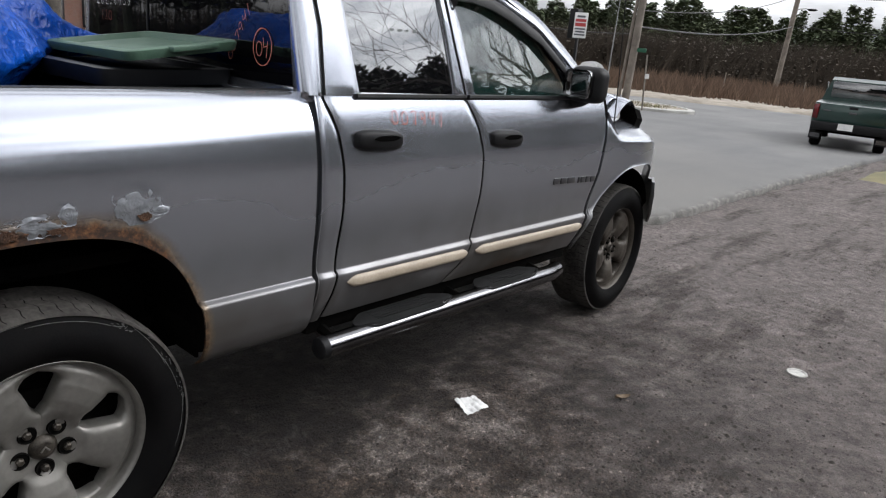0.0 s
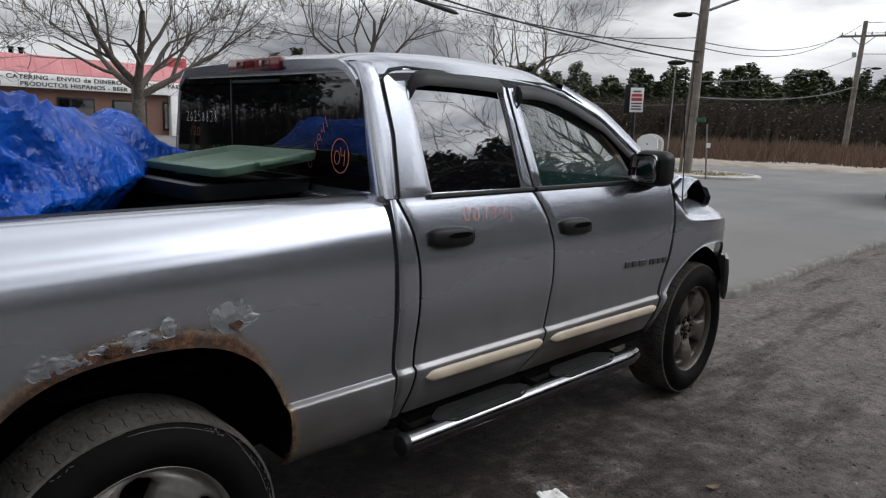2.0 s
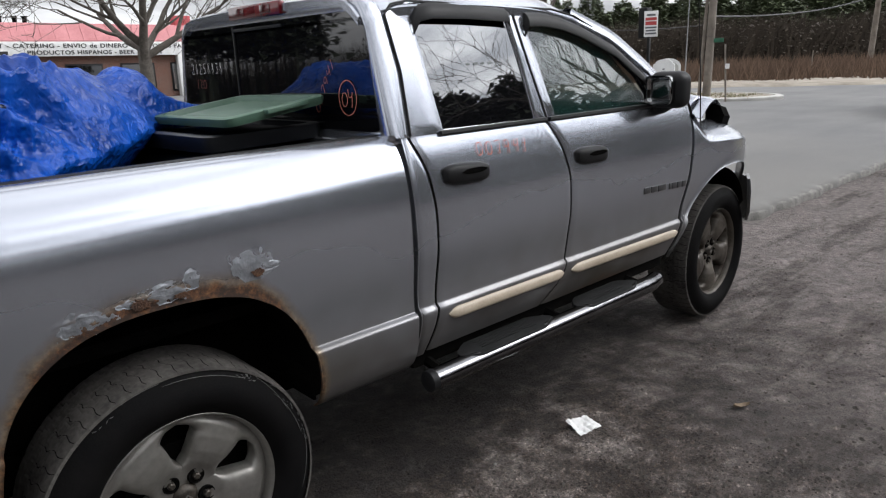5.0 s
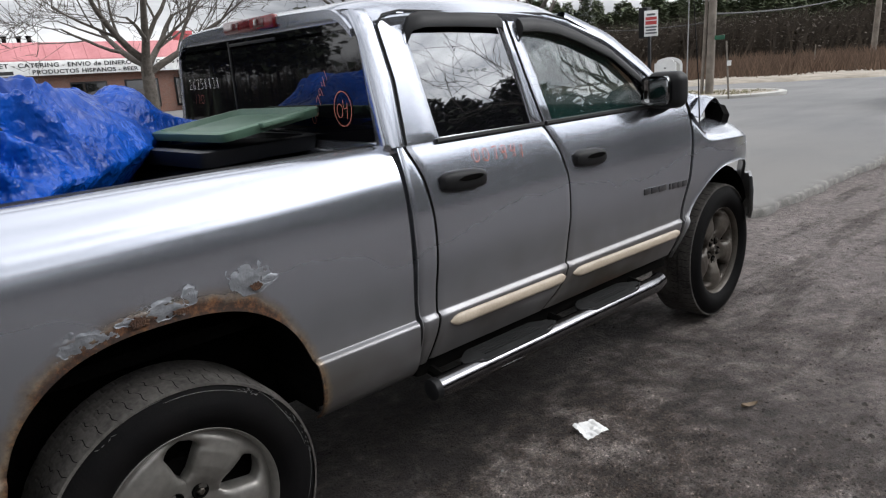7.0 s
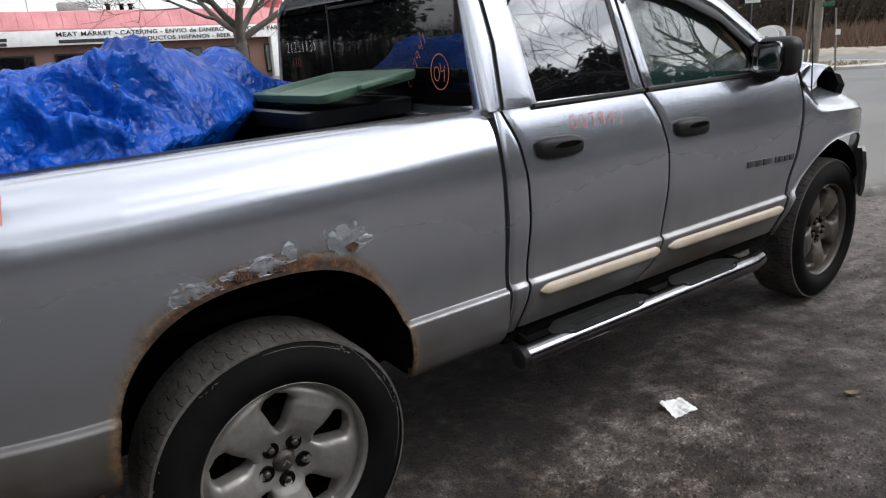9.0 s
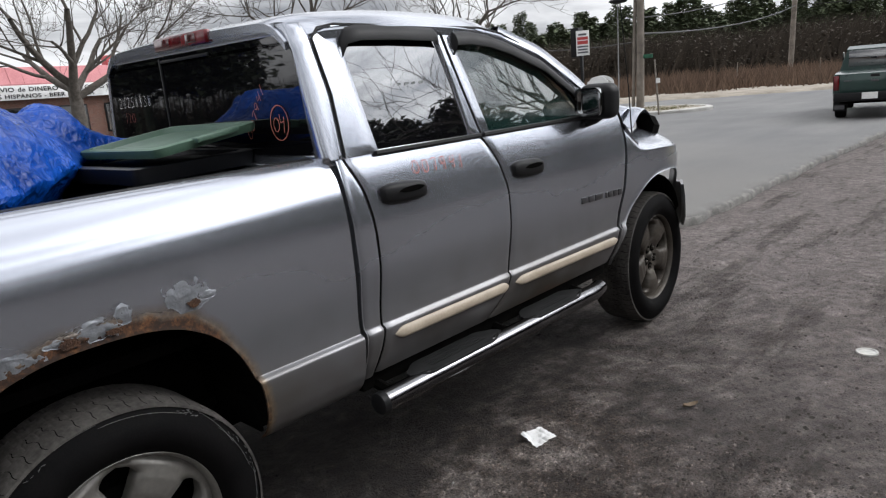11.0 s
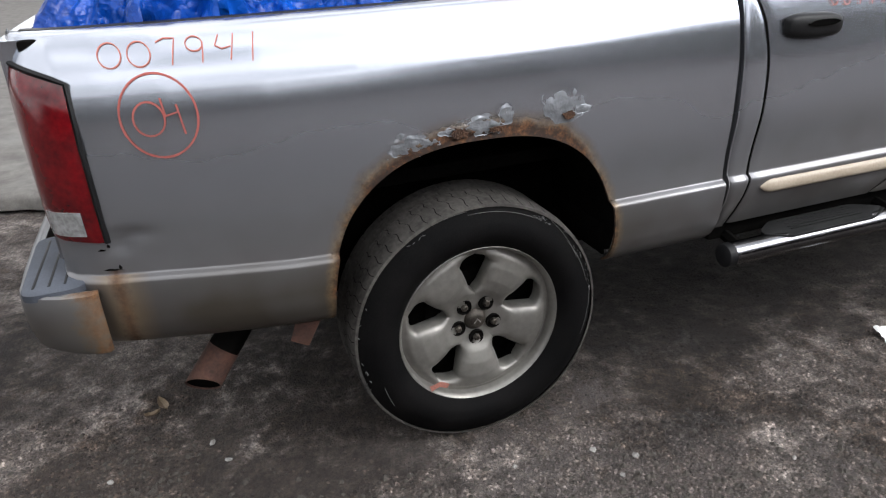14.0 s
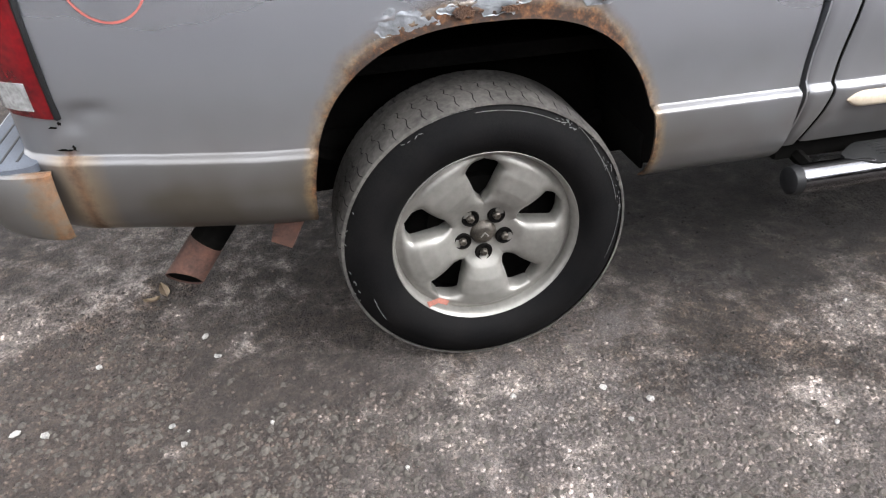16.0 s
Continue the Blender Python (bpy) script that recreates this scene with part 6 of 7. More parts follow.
def dry_leaf(x, y, s, turn):
    pts = []
    for i in range(9):
        u = i / 8 * 2 - 1
        w = s * 0.35 * (1 - u * u) ** 0.8 + 0.001
        pts.append([(s * u, w * v, 0.008 + 0.012 * abs(v) + 0.01 * u * u + 0.004 * noise.noise(Vector((u * 3, v * 2, x)))) for v in (-1, -0.5, 0, 0.5, 1)])
    ob = part("leaf", shell(pts, lambda p: (0, 0, -0.001)), LEAF)
    ob.matrix_basis = Matrix.Translation((x, y, on_ground(x, y))) @ pose(0, 0, 0, 0, 0, turn)
    return tagged(ob, "curled dry brown leaf lying on the gravel", "leaf", "leaves on the gravel")


for x, y, s, a in ((1.58, 2.485, 0.045, 60), (0.29, -1.12, 0.05, 20), (0.34, -1.16, 0.03, 100), (2.3, 1.35, 0.03, 10), (1.9, 0.9, 0.028, 130)):
    dry_leaf(x, y, s, a)


def pebble(bm, x, y, z, r, rng, sub=1):
    g = bmesh.ops.create_icosphere(bm, subdivisions=sub, radius=1)
    s = Vector((r * rng.uniform(0.8, 1.4), r * rng.uniform(0.7, 1.1), r * rng.uniform(0.4, 0.75)))
    a = rng.uniform(0, 6.28)
    for v in g["verts"]:
        p = v.co * (1 + 0.5 * noise.noise(v.co * 1.3 + Vector((x * 31, y * 17, r * 900))))
        p = Vector((p.x * s.x, p.y * s.y, p.z * s.z))
        v.co = Vector((x + p.x * math.cos(a) - p.y * math.sin(a), y + p.x * math.sin(a) + p.y * math.cos(a), z + p.z + s.z * 0.35))


PALE_STONE = varied("pale_quartz_stone", (0.20, 0.19, 0.175), (0.36, 0.345, 0.325), 0.8, 20, 150)
rng = random.Random(11)
for x, y, r, pale in ((1.162, 0.017, 0.016, 1), (0.669, -1.298, 0.022, 1), (0.928, -1.494, 0.026, 1), (1.02, -1.02, 0.02, 0), (1.10, -0.98, 0.016, 0), (1.08, -0.72, 0.018, 1), (1.05, -0.97, 0.013, 1), (0.96, -1.40, 0.024, 0), (1.28, 0.42, 0.022, 0), (1.20, 0.30, 0.017, 1), (1.34, 0.33, 0.018, 0), (1.5, 0.9, 0.014, 1), (0.72, -0.9, 0.02, 0), (0.60, -0.95, 0.018, 1), (1.35, -0.35, 0.014, 1), (1.02, 1.3, 0.015, 1), (1.9, 0.25, 0.016, 1), (1.75, -0.1, 0.013, 1)):
    bm = bmesh.new()
    pebble(bm, 0, 0, 0, r * 0.62, rng, 1)
    ob = part("stone", bm, PALE_STONE if pale else STONE, sharp=30)
    ob.location = (x, y, on_ground(x, y))
    tagged(ob, "pale rounded stone lying loose on the gravel" if pale else "grey rounded stone lying loose on the gravel", "stone", "loose stones")


def scatter(name, n, spread_, r0, r1, mat, seed, label):
    """Loose grit as one joined mesh of small faceted chips."""
    g = random.Random(seed)
    verts, faces = [], []
    base = [(math.cos(a), math.sin(a), -0.2) for a in (0.0, 1.3, 2.4, 3.8, 5.0)] + [(0.25, 0.1, 0.75), (-0.3, -0.1, 0.65)]
    tri = [(0, 1, 5), (1, 2, 6), (2, 3, 6), (3, 4, 6), (4, 0, 5), (1, 6, 5), (4, 5, 6)]
    for _ in range(n):
        x, y = spread_(g)
        if x < edge_x(y) + 0.1 or (x < 1.05 and -1.0 < y < 3.6 and g.random() < 0.85):
            continue
        r = r0 + (r1 - r0) * g.random() ** 3
        a = g.uniform(0, 6.28)
        k = len(verts)
        z = on_ground(x, y)
        for p in base:
            q = [p[i] * r * g.uniform(0.6, 1.3) for i in range(3)]
            verts.append((x + q[0] * math.cos(a) - q[1] * math.sin(a), y + q[0] * math.sin(a) + q[1] * math.cos(a), z + q[2] * 0.7 + r * 0.15))
        faces += [tuple(k + i for i in t) for t in tri]
    me = bpy.data.meshes.new(name)
    me.from_pydata(verts, [], faces)
    me.materials.append(mat)
    return tagged(new(name, me), label, "soil" if name == "dirt_clods" else "gravel", kind="stuff")


GRIT = gravel_material(True)


def near_patch(g):
    return g.uniform(0.2, 2.7), g.uniform(-2.3, 2.2)


def grit_patch(g):
    c = g.choice([(1.9, 4.2, 0.9), (1.3, 3.6, 0.7), (2.3, 3.2, 0.8), (1.0, -1.1, 0.35), (1.3, 0.35, 0.3), (0.7, -1.5, 0.5)])
    return g.gauss(c[0], c[2] * 0.5), g.gauss(c[1], c[2] * 0.5)


def wide_patch(g):
    return g.uniform(-0.2, 5.0), g.uniform(2.0, 10.0)


scatter("gravel", 90000, near_patch, 0.0020, 0.0095, GRIT, 3, "loose grey gravel chips scattered on packed dirt")
def clod_patch(g):
    c = g.choice([(1.10, -0.90, 0.5), (0.80, -1.25, 0.6), (1.25, -0.45, 0.4), (1.55, 0.35, 0.4), (1.75, 0.95, 0.4), (2.2, 1.9, 0.9)])
    return g.gauss(c[0], c[2] * 0.5), g.gauss(c[1], c[2] * 0.5)


scatter("dirt_clods", 5200, clod_patch, 0.003, 0.017, varied("crumbled_dark_soil", (0.022, 0.018, 0.015), (0.075, 0.065, 0.056), 0.95, 40, 220), 6, "crumbled dark soil clods lying on the gravel")
scatter("gravel", 6000, grit_patch, 0.0025, 0.007, GRIT, 4, "denser patches of loose grey gravel chips")
scatter("gravel", 14000, wide_patch, 0.004, 0.014, GRIT, 5, "loose gravel chips further along the lot")

# ---- surroundings ----
def bark_material(name, dark, light):
    return varied(name, dark, light, 0.95, 12, 80, 0, 0.6, 0.01)


BARK = bark_material("grey_brown_bark", (0.045, 0.038, 0.032), (0.12, 0.105, 0.09))
POLE_WOOD = varied("weathered_pole_wood", (0.10, 0.085, 0.07), (0.23, 0.20, 0.17), 0.9, 3, 60, 0, 0.4, 0.01)
WIRE = shader("black_cable", (0.015, 0.015, 0.016), 0.6)
GREY_METAL = varied("galvanised_grey", (0.22, 0.22, 0.22), (0.38, 0.38, 0.38), 0.5, 8, 80, 0.6)
WHITE_SIGN = varied("white_sign_face", (0.62, 0.62, 0.61), (0.78, 0.78, 0.77), 0.6, 3, 60)


def branch(bm, p, d, length, r, depth, g, sides):
    n = 5 if depth > 2 else 4
    pts, rad = [p], [r]
    for i in range(1, n + 1):
        d = (d + Vector((g.uniform(-1, 1), g.uniform(-1, 1), g.uniform(-0.5, 0.9))) * 0.16).normalized()
        p = p + d * (length / n)
        pts.append(p)
        rad.append(r * (1 - 0.5 * i / n))
    tube(bm, pts, rad, sides, cap=False)
    if depth == 0:
        return
    kids = g.choice((3, 4)) if depth > 2 else g.choice((3, 4, 4))
    for k in range(kids):
        i = g.randint(2, n) if k else n
        a = g.uniform(0, 6.28)
        o = d.orthogonal().normalized()
        side = (o * math.cos(a) + d.cross(o) * math.sin(a)).normalized()
        tilt = g.uniform(0.45, 0.95)
        nd = (d * math.cos(tilt) + side * math.sin(tilt) + Vector((0, 0, 0.16))).normalized()
        branch(bm, pts[i], nd, length * g.uniform(0.6, 0.82), max(rad[i] * g.uniform(0.5, 0.72), 0.008), depth - 1, g, max(3, sides - 2))


def bare_tree(x, y, z, height, seed, trunk_r=0.2, fork=2.2, depth=5, label="leafless grey-barked tree beside the road"):
    g = random.Random(seed)
    t = thing("bare_tree", (x, y, z), label, "tree", "leafless trees")
    bm = bmesh.new()
    tube(bm, [(0, 0, -0.2), (0.02, 0.02, fork * 0.4), (0, 0.04, fork * 0.8), (0.03, 0.03, fork + 0.15)], [trunk_r * 1.25, trunk_r, trunk_r * 0.9, trunk_r * 0.8], 10)
    part("trunk", bm, BARK, t, sharp=180)
    for k in range(5):
        a = k * 6.28 / 5 + g.uniform(-0.4, 0.4)
        up = 0.42 if k else 2.2
        bm = bmesh.new()
        d = Vector((math.cos(a), math.sin(a), up * g.uniform(0.9, 1.4))).normalized()
        branch(bm, Vector((0.02, 0.03, fork - 0.3 + 0.12 * k)), d, (height - fork) * 0.42, trunk_r * (0.55 if k else 0.7), depth - 1, g, 7)
        part("limb", bm, BARK, t, sharp=180)
    return t


bare_tree(-17.8, 6.9, -0.1, 8.6, 21, 0.20, 2.3, 6)
bare_tree(-20.6, 17.1, -0.2, 9.5, 8, 0.17, 3.4)
bare_tree(-18.6, 24.0, -0.3, 9.5, 33, 0.20, 2.6)
bare_tree(8.5, 17.0, 0.0, 10.5, 12, 0.20, 2.6, 5, "leafless tree at the lot's far edge")
bare_tree(-27.0, -17.0, 0.0, 13.0, 17, 0.15, 4.6, 6, "leafless tree across the asphalt")
bare_tree(-25.0, -18.5, 0.0, 14.0, 27, 0.15, 4.8, 6, "leafless tree across the asphalt")


# woods: pines with brown undergrowth, as one piece of stuff each
def leaf_material(name, dark, light):
    m = shader(name, light, 0.8)
    gi = m.node_tree.nodes.new("ShaderNodeNewGeometry")
    link(m, ramp(m, gi.outputs["Random Per Island"], [(0.0, dark), (1.0, light)]), bsdf(m).inputs["Base Color"])
    return m


PINE = leaf_material("pine_needles", (0.046, 0.060, 0.028), (0.098, 0.122, 0.058))
# darker copies of the pine and thicket colours, with shade put into them
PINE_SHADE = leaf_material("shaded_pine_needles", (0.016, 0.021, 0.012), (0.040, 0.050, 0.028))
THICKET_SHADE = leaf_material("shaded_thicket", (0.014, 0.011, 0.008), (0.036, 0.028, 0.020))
THICKET = leaf_material("brown_thicket", (0.032, 0.024, 0.016), (0.056, 0.042, 0.029))
BRUSH = leaf_material("reddish_dry_brush", (0.082, 0.052, 0.036), (0.185, 0.122, 0.084))
GRASS = leaf_material("dull_winter_grass", (0.10, 0.10, 0.045), (0.24, 0.215, 0.11))


def woods(name, spots, mat_kind, label, seed, dens=84, mat=None):
    """spots: (x, y, z, height, width). Crowns of many small clumps on thin trunks."""
    g = random.Random(seed)
    V, F = [], []
    def tri(c, s, flat=0.7):
        k = len(V)
        a = g.uniform(0, 6.28)
        n = [Vector((math.cos(a + q), math.sin(a + q) , g.uniform(-flat, flat))) * s * g.uniform(0.6, 1.2) for q in (0, 2.1, 4.2)]
        V.extend([tuple(c + v) for v in n])
        F.append((k, k + 1, k + 2))
    for x, y, z, h, w in spots:
        if mat_kind == "pine":
            lev = int(h * 2.2)
            for i in range(lev):
                f = 0.30 + 0.70 * i / lev
                r = w * (1.12 - f) ** 0.7 * g.uniform(0.7, 1.15)
                for _ in range(dens):
                    a, q = g.uniform(0, 6.28), g.random() ** 0.5
                    tri(Vector((x + r * q * math.cos(a), y + r * q * math.sin(a), z + h * f + g.uniform(-0.25, 0.25))), 0.17 * w / 1.6)
            k = len(V)
            V.extend([(x - 0.12, y, z), (x + 0.12, y, z), (x, y, z + h * 0.9)])
            F.append((k, k + 1, k + 2))
        else:
            for _ in range(int((26 if mat_kind == "grass" else 44) * w)):
                px, py = x + g.gauss(0, w * 0.5), y + g.gauss(0, w * 0.5)
                hh = h * g.uniform(0.4, 1.0)
                k = len(V)
                lean = g.uniform(-0.6, 0.6) * hh
                b = 0.036 * h ** 0.5
                V.extend([(px - b, py, z), (px + b, py, z), (px + lean, py + g.uniform(-0.2, 0.2), z + hh)])
                F.append((k, k + 1, k + 2))
                if mat_kind == "thicket":
                    tri(Vector((px + lean * 0.6, py, z + hh * g.uniform(0.4, 0.95))), 0.15)
                    tri(Vector((px + lean * 0.5, py, z + hh * g.uniform(0.2, 0.9))), 0.15)
    me = bpy.data.meshes.new(name)
    me.from_pydata(V, [], F)
    me.materials.append(mat or {"pine": PINE, "thicket": THICKET, "brush": BRUSH, "grass": GRASS}[mat_kind])
    return tagged(new(name, me), label, "woods" if mat_kind in ("pine", "thicket") else mat_kind, kind="stuff")


g0 = random.Random(77)


def polar(az, d):
    return 2.9 + d * math.cos(radians(az)), -0.65 + d * math.sin(radians(az))


def band(a0, a1, n, d0, d1, h0, h1, w0, w1, z=None):
    out = []
    for k in range(n):
        a = a0 + (a1 - a0) * (k + g0.random()) / n
        x, y = polar(a, g0.uniform(d0, d1))
        out.append((x, y, (fall(y) if z is None else z) - 0.1, g0.uniform(h0, h1), g0.uniform(w0, w1)))
    return out


woods("pine_woods", band(84, 150, 260, 72, 90, 5.6, 8.6, 1.4, 2.5) + band(60, 84, 60, 60, 80, 6, 8, 1.4, 2.2), "pine", "dark green pine woods beyond the road", 1)
woods("thicket", band(84, 150, 700, 66, 74, 3.8, 5.6, 1.4, 2.2), "thicket", "leafless brown thicket in front of the pines", 2)
woods("brush", band(88, 135, 520, 42, 62, 0.9, 1.75, 1.0, 1.8), "brush", "reddish dry brush along the far roadside", 3)
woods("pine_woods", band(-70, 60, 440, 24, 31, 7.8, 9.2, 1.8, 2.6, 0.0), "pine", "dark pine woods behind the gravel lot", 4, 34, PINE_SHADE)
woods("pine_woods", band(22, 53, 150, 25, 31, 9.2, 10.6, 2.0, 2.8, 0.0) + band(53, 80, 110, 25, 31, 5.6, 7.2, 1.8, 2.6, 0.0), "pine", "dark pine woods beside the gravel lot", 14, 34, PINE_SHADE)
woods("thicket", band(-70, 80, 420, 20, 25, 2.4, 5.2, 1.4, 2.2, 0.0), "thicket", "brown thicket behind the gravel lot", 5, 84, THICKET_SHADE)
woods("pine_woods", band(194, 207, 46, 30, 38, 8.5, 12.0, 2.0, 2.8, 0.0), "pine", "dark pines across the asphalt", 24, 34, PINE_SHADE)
woods("thicket", band(181, 275, 170, 44, 50, 2.6, 4.2, 1.6, 2.4, 0.0), "thicket", "brown thicket beyond the asphalt", 7)

# far verge of pale sand, traffic island, concrete apron
bm = bmesh.new()
rows = []
for a in np.linspace(92, 140, 60):
    r0 = 36.0 + 0.8 * noise.noise(Vector((a * 0.3, 0, 0))) + 0.06 * (115 - a)
    row = []
    for d in (r0, r0 + 0.15, r0 + 4, r0 + 12, 110):
        x, y = polar(a, d)
        row.append((x, y, fall(y) + 0.055 + (0.0 if d == r0 else 0.10)))
    rows.append(row)
grid(bm, rows)
tagged(part("verge", bm, DIRT, sharp=60), "pale sandy verge across the road", "verge", kind="structure")


def island():
    cx, cy = -9.5, 23.6
    bm = bmesh.new()
    rows = []
    for k in range(48):
        a = 2 * math.pi * k / 48
        rx, ry = 2.5 + 0.1 * math.sin(3 * a), 1.7
        z = fall(cy) + 0.055
        rows.append([(cx + rx * s * math.cos(a), cy + ry * s * math.sin(a), z + h) for s, h in ((1.0, -0.05), (1.0, 0.10), (0.97, 0.13), (0.90, 0.13), (0.89, 0.10))])
    grid(bm, rows, close_u=True)
    part_ob = tagged(part("island_kerb", bm, CONCRETE, sharp=40), "pale concrete kerb round a small traffic island", "kerb", kind="structure")
    bm = bmesh.new()
    bm.faces.new([bm.verts.new((cx + 2.24 * math.cos(a), cy + 1.53 * math.sin(a), fall(cy) + 0.16)) for a in np.linspace(0, 2 * math.pi, 41)[:-1]])
    tagged(part("island_soil", bm, DIRT), "bare sandy soil inside the island kerb", "soil", kind="structure")
    woods("grass", [(cx + g0.uniform(-1.6, 1.6), cy + g0.uniform(-1.0, 1.0), fall(cy) + 0.15, 0.12, 0.5) for _ in range(40)], "grass", "short dull winter grass on the island", 9)


island()
rows = []
bm = bmesh.new()
for y in np.linspace(-40, 1.5, 40):
    rows.append([(-9.6, y, 0.05), (-9.6, y, 0.16), (-9.75, y, 0.18), (-11.4, y, 0.18), (-11.5, y, 0.05)])
grid(bm, rows)
tagged(part("kerb", bm, CONCRETE, sharp=40), "pale concrete kerb strip across the asphalt", "kerb", kind="structure")
woods("grass", [(g0.uniform(0.9, 4.5), g0.uniform(15.5, 32), -0.2, 0.14, 0.7) for _ in range(260)], "grass", "yellowed winter grass beside the road", 10)
bm = bmesh.new()
grid(bm, [[(edge_x(y) + 0.35 + 0.25 * noise.noise(Vector((y, 0, 0))) + u * 4.0, y, fall(y) - 0.032 - 0.05 * (u == 0 or y < 13.8)) for u in (0, 0.08, 0.3, 1.0)] for y in np.linspace(13.7, 40, 40)])
tagged(part("verge_soil", bm, varied("yellow_green_turf", (0.10, 0.095, 0.05), (0.22, 0.19, 0.10), 0.95, 2, 40), sharp=180), "yellow-green turf strip beside the road", "verge", kind="structure")


# ---- poles, wires, signs ----
def utility_pole(x, y, z, h, r, label, lean=(0, 0)):
    p = thing("utility_pole", (x, y, z), label, "utility pole", "utility poles")
    bm = bmesh.new()
    tube(bm, [(0, 0, -0.3), (lean[0] * 0.5, lean[1] * 0.5, h * 0.5), (lean[0], lean[1], h)], [r, r * 0.88, r * 0.72], 14)
    part("pole", bm, POLE_WOOD, p, sharp=60)
    return p


def street_light(parent, at, out, name="street_light"):
    s = new(name)
    s.parent = parent
    a, o = Vector(at), Vector(out)
    part("arm", tube(bmesh.new(), [a, a + o * 0.3 + Vector((0, 0, 0.12)), a + o * 0.7 + Vector((0, 0, 0.16)), a + o + Vector((0, 0, 0.12))], 0.03, 8), GREY_METAL, s)
    bm = bmesh.new()
    bmesh.ops.create_uvsphere(bm, u_segments=14, v_segments=8, radius=1)
    d = o.normalized()
    m = Matrix.Translation(a + o * 1.18 + Vector((0, 0, 0.10))) @ d.to_track_quat("X", "Z").to_matrix().to_4x4() @ Matrix.Diagonal((0.34, 0.15, 0.09, 1))
    bmesh.ops.transform(bm, matrix=m, verts=bm.verts)
    part("lamp_head", bm, BLACK_TRIM, s)


PX, PY = polar(117.2, 27.0)
pole_a = utility_pole(PX, PY, fall(PY), 10.0, 0.145, "weathered grey wooden utility pole with two street lights", (0.18, 0.10))
part("conduit_post", tube(bmesh.new(), [(-0.26, -0.06, -0.2), (-0.16, 0, 3.0), (-0.02, 0.05, 6.4)], 0.06, 10), POLE_WOOD, pole_a)
lv = Vector((-0.89, -0.455, 0))
street_light(pole_a, (0, 0.05, 5.6), lv * 0.55)
street_light(pole_a, (0, 0.05, 3.95), lv * 0.6)
part("mast_arm", tube(bmesh.new(), [(0, 0.05, 5.75), (1.2, 0.65, 6.25), (2.6, 1.3, 6.7)], 0.05, 8), GREY_METAL, pole_a)
part("street_name_plate", boxed(0.32, 0.0, 2.05, 0.42, 0.02, 0.14, 0.004), varied("green_sign", (0.01, 0.07, 0.04), (0.02, 0.11, 0.06), 0.5), pole_a)
PX2, PY2 = polar(106.8, 58.0)
pole_b = utility_pole(PX2, PY2, fall(PY2), 9.6, 0.2, "grey wooden utility pole with a crossarm in the brush", (0.3, 0.1))
rv = Vector((0.957, 0.29, 0))
arm = part("crossarm", boxed(0, 0, 0, 3.0, 0.12, 0.14, 0.01), POLE_WOOD, pole_b)
arm.matrix_basis = Matrix.Translation((0.26, 0.1, 8.6)) @ pose(0, 0, 0, 0, 0, 17)
for k in (-1.3, -0.5, 0.5, 1.3):
    ins = part("insulator", tube(bmesh.new(), [(k * 0.957 + 0.26, k * 0.29 + 0.1, 8.66), (k * 0.957 + 0.26, k * 0.29 + 0.1, 8.88)], [0.06, 0.035], 8), GREY_METAL, pole_b)
for k in (-1, 1):
    part("brace", tube(bmesh.new(), [(0.24, 0.1, 7.9), (0.26 + k * 0.7, 0.1 + k * 0.2, 8.55)], 0.03, 6), GREY_METAL, pole_b)
street_light(pole_b, (0.22, 0.1, 6.3), rv * 0.9)
part("transformer_box", tube(bmesh.new(), [(-0.15, 0, 7.2), (-0.15, 0, 7.5)], 0.14, 8), GREY_METAL, pole_b)


def cable(a, b, sag, r, label="black overhead cable between wooden poles"):
    a, b = Vector(a), Vector(b)
    pts = [a + (b - a) * t - Vector((0, 0, sag * 4 * t * (1 - t))) for t in np.linspace(0, 1, 28)]
    return tagged(part("overhead_cable", tube(bmesh.new(), pts, r, 5), WIRE), label, "cable", "overhead cables")


A = Vector((PX + 0.15, PY + 0.05, fall(PY)))
B = Vector((PX2 + 0.25, PY2 + 0.1, fall(PY2)))
cable(A + Vector((0, 0, 4.75)), B + Vector((0, 0, 9.5)), 0.9, 0.018)
cable(A + Vector((0, 0, 4.55)), B + Vector((-1.2, -0.3, 8.8)), 0.8, 0.018)
cable(A + Vector((0, 0, 2.85)), B + Vector((0, 0, 5.2)), 0.4, 0.035)
cable(A + Vector((0, 0, 3.4)), B + Vector((0, 0, 7.4)), 0.5, 0.02)
for h, e in ((9.5, (30, 66, 11.5)), (8.8, (30, 65, 10.4)), (5.2, (30, 64, 6.4)), (7.4, (30, 65, 8.6))):
    cable(B + Vector((0, 0, h)), e, 0.9, 0.022)
far_l = [polar(143.5, 22.0), polar(150, 25), polar(160, 60)]
cable(A + Vector((0, 0, 4.05)), (far_l[0][0], far_l[0][1], 5.9), 0.25, 0.03)
cable(A + Vector((0, 0, 4.4)), (polar(152, 24)[0], polar(152, 24)[1], 6.6), 0.3, 0.022)
cable(A + Vector((0, 0, 4.9)), (polar(135, 40)[0], polar(135, 40)[1], 6.9), 0.3, 0.016)
cable(A + Vector((0, 0, 2.6)), (polar(128, 40)[0], polar(128, 40)[1], 3.0), 0.2, 0.02)
sp0, sp1 = Vector((*polar(139.6, 22.6), 5.35)), Vector((*polar(135.6, 23.2), 4.95))
tagged(part("cable_splice", tube(bmesh.new(), [sp0, sp0.lerp(sp1, 0.1), sp0.lerp(sp1, 0.9), sp1], [0.03, 0.075, 0.075, 0.03], 8), WIRE), "thick grey splice sleeve on an overhead cable", "cable splice")

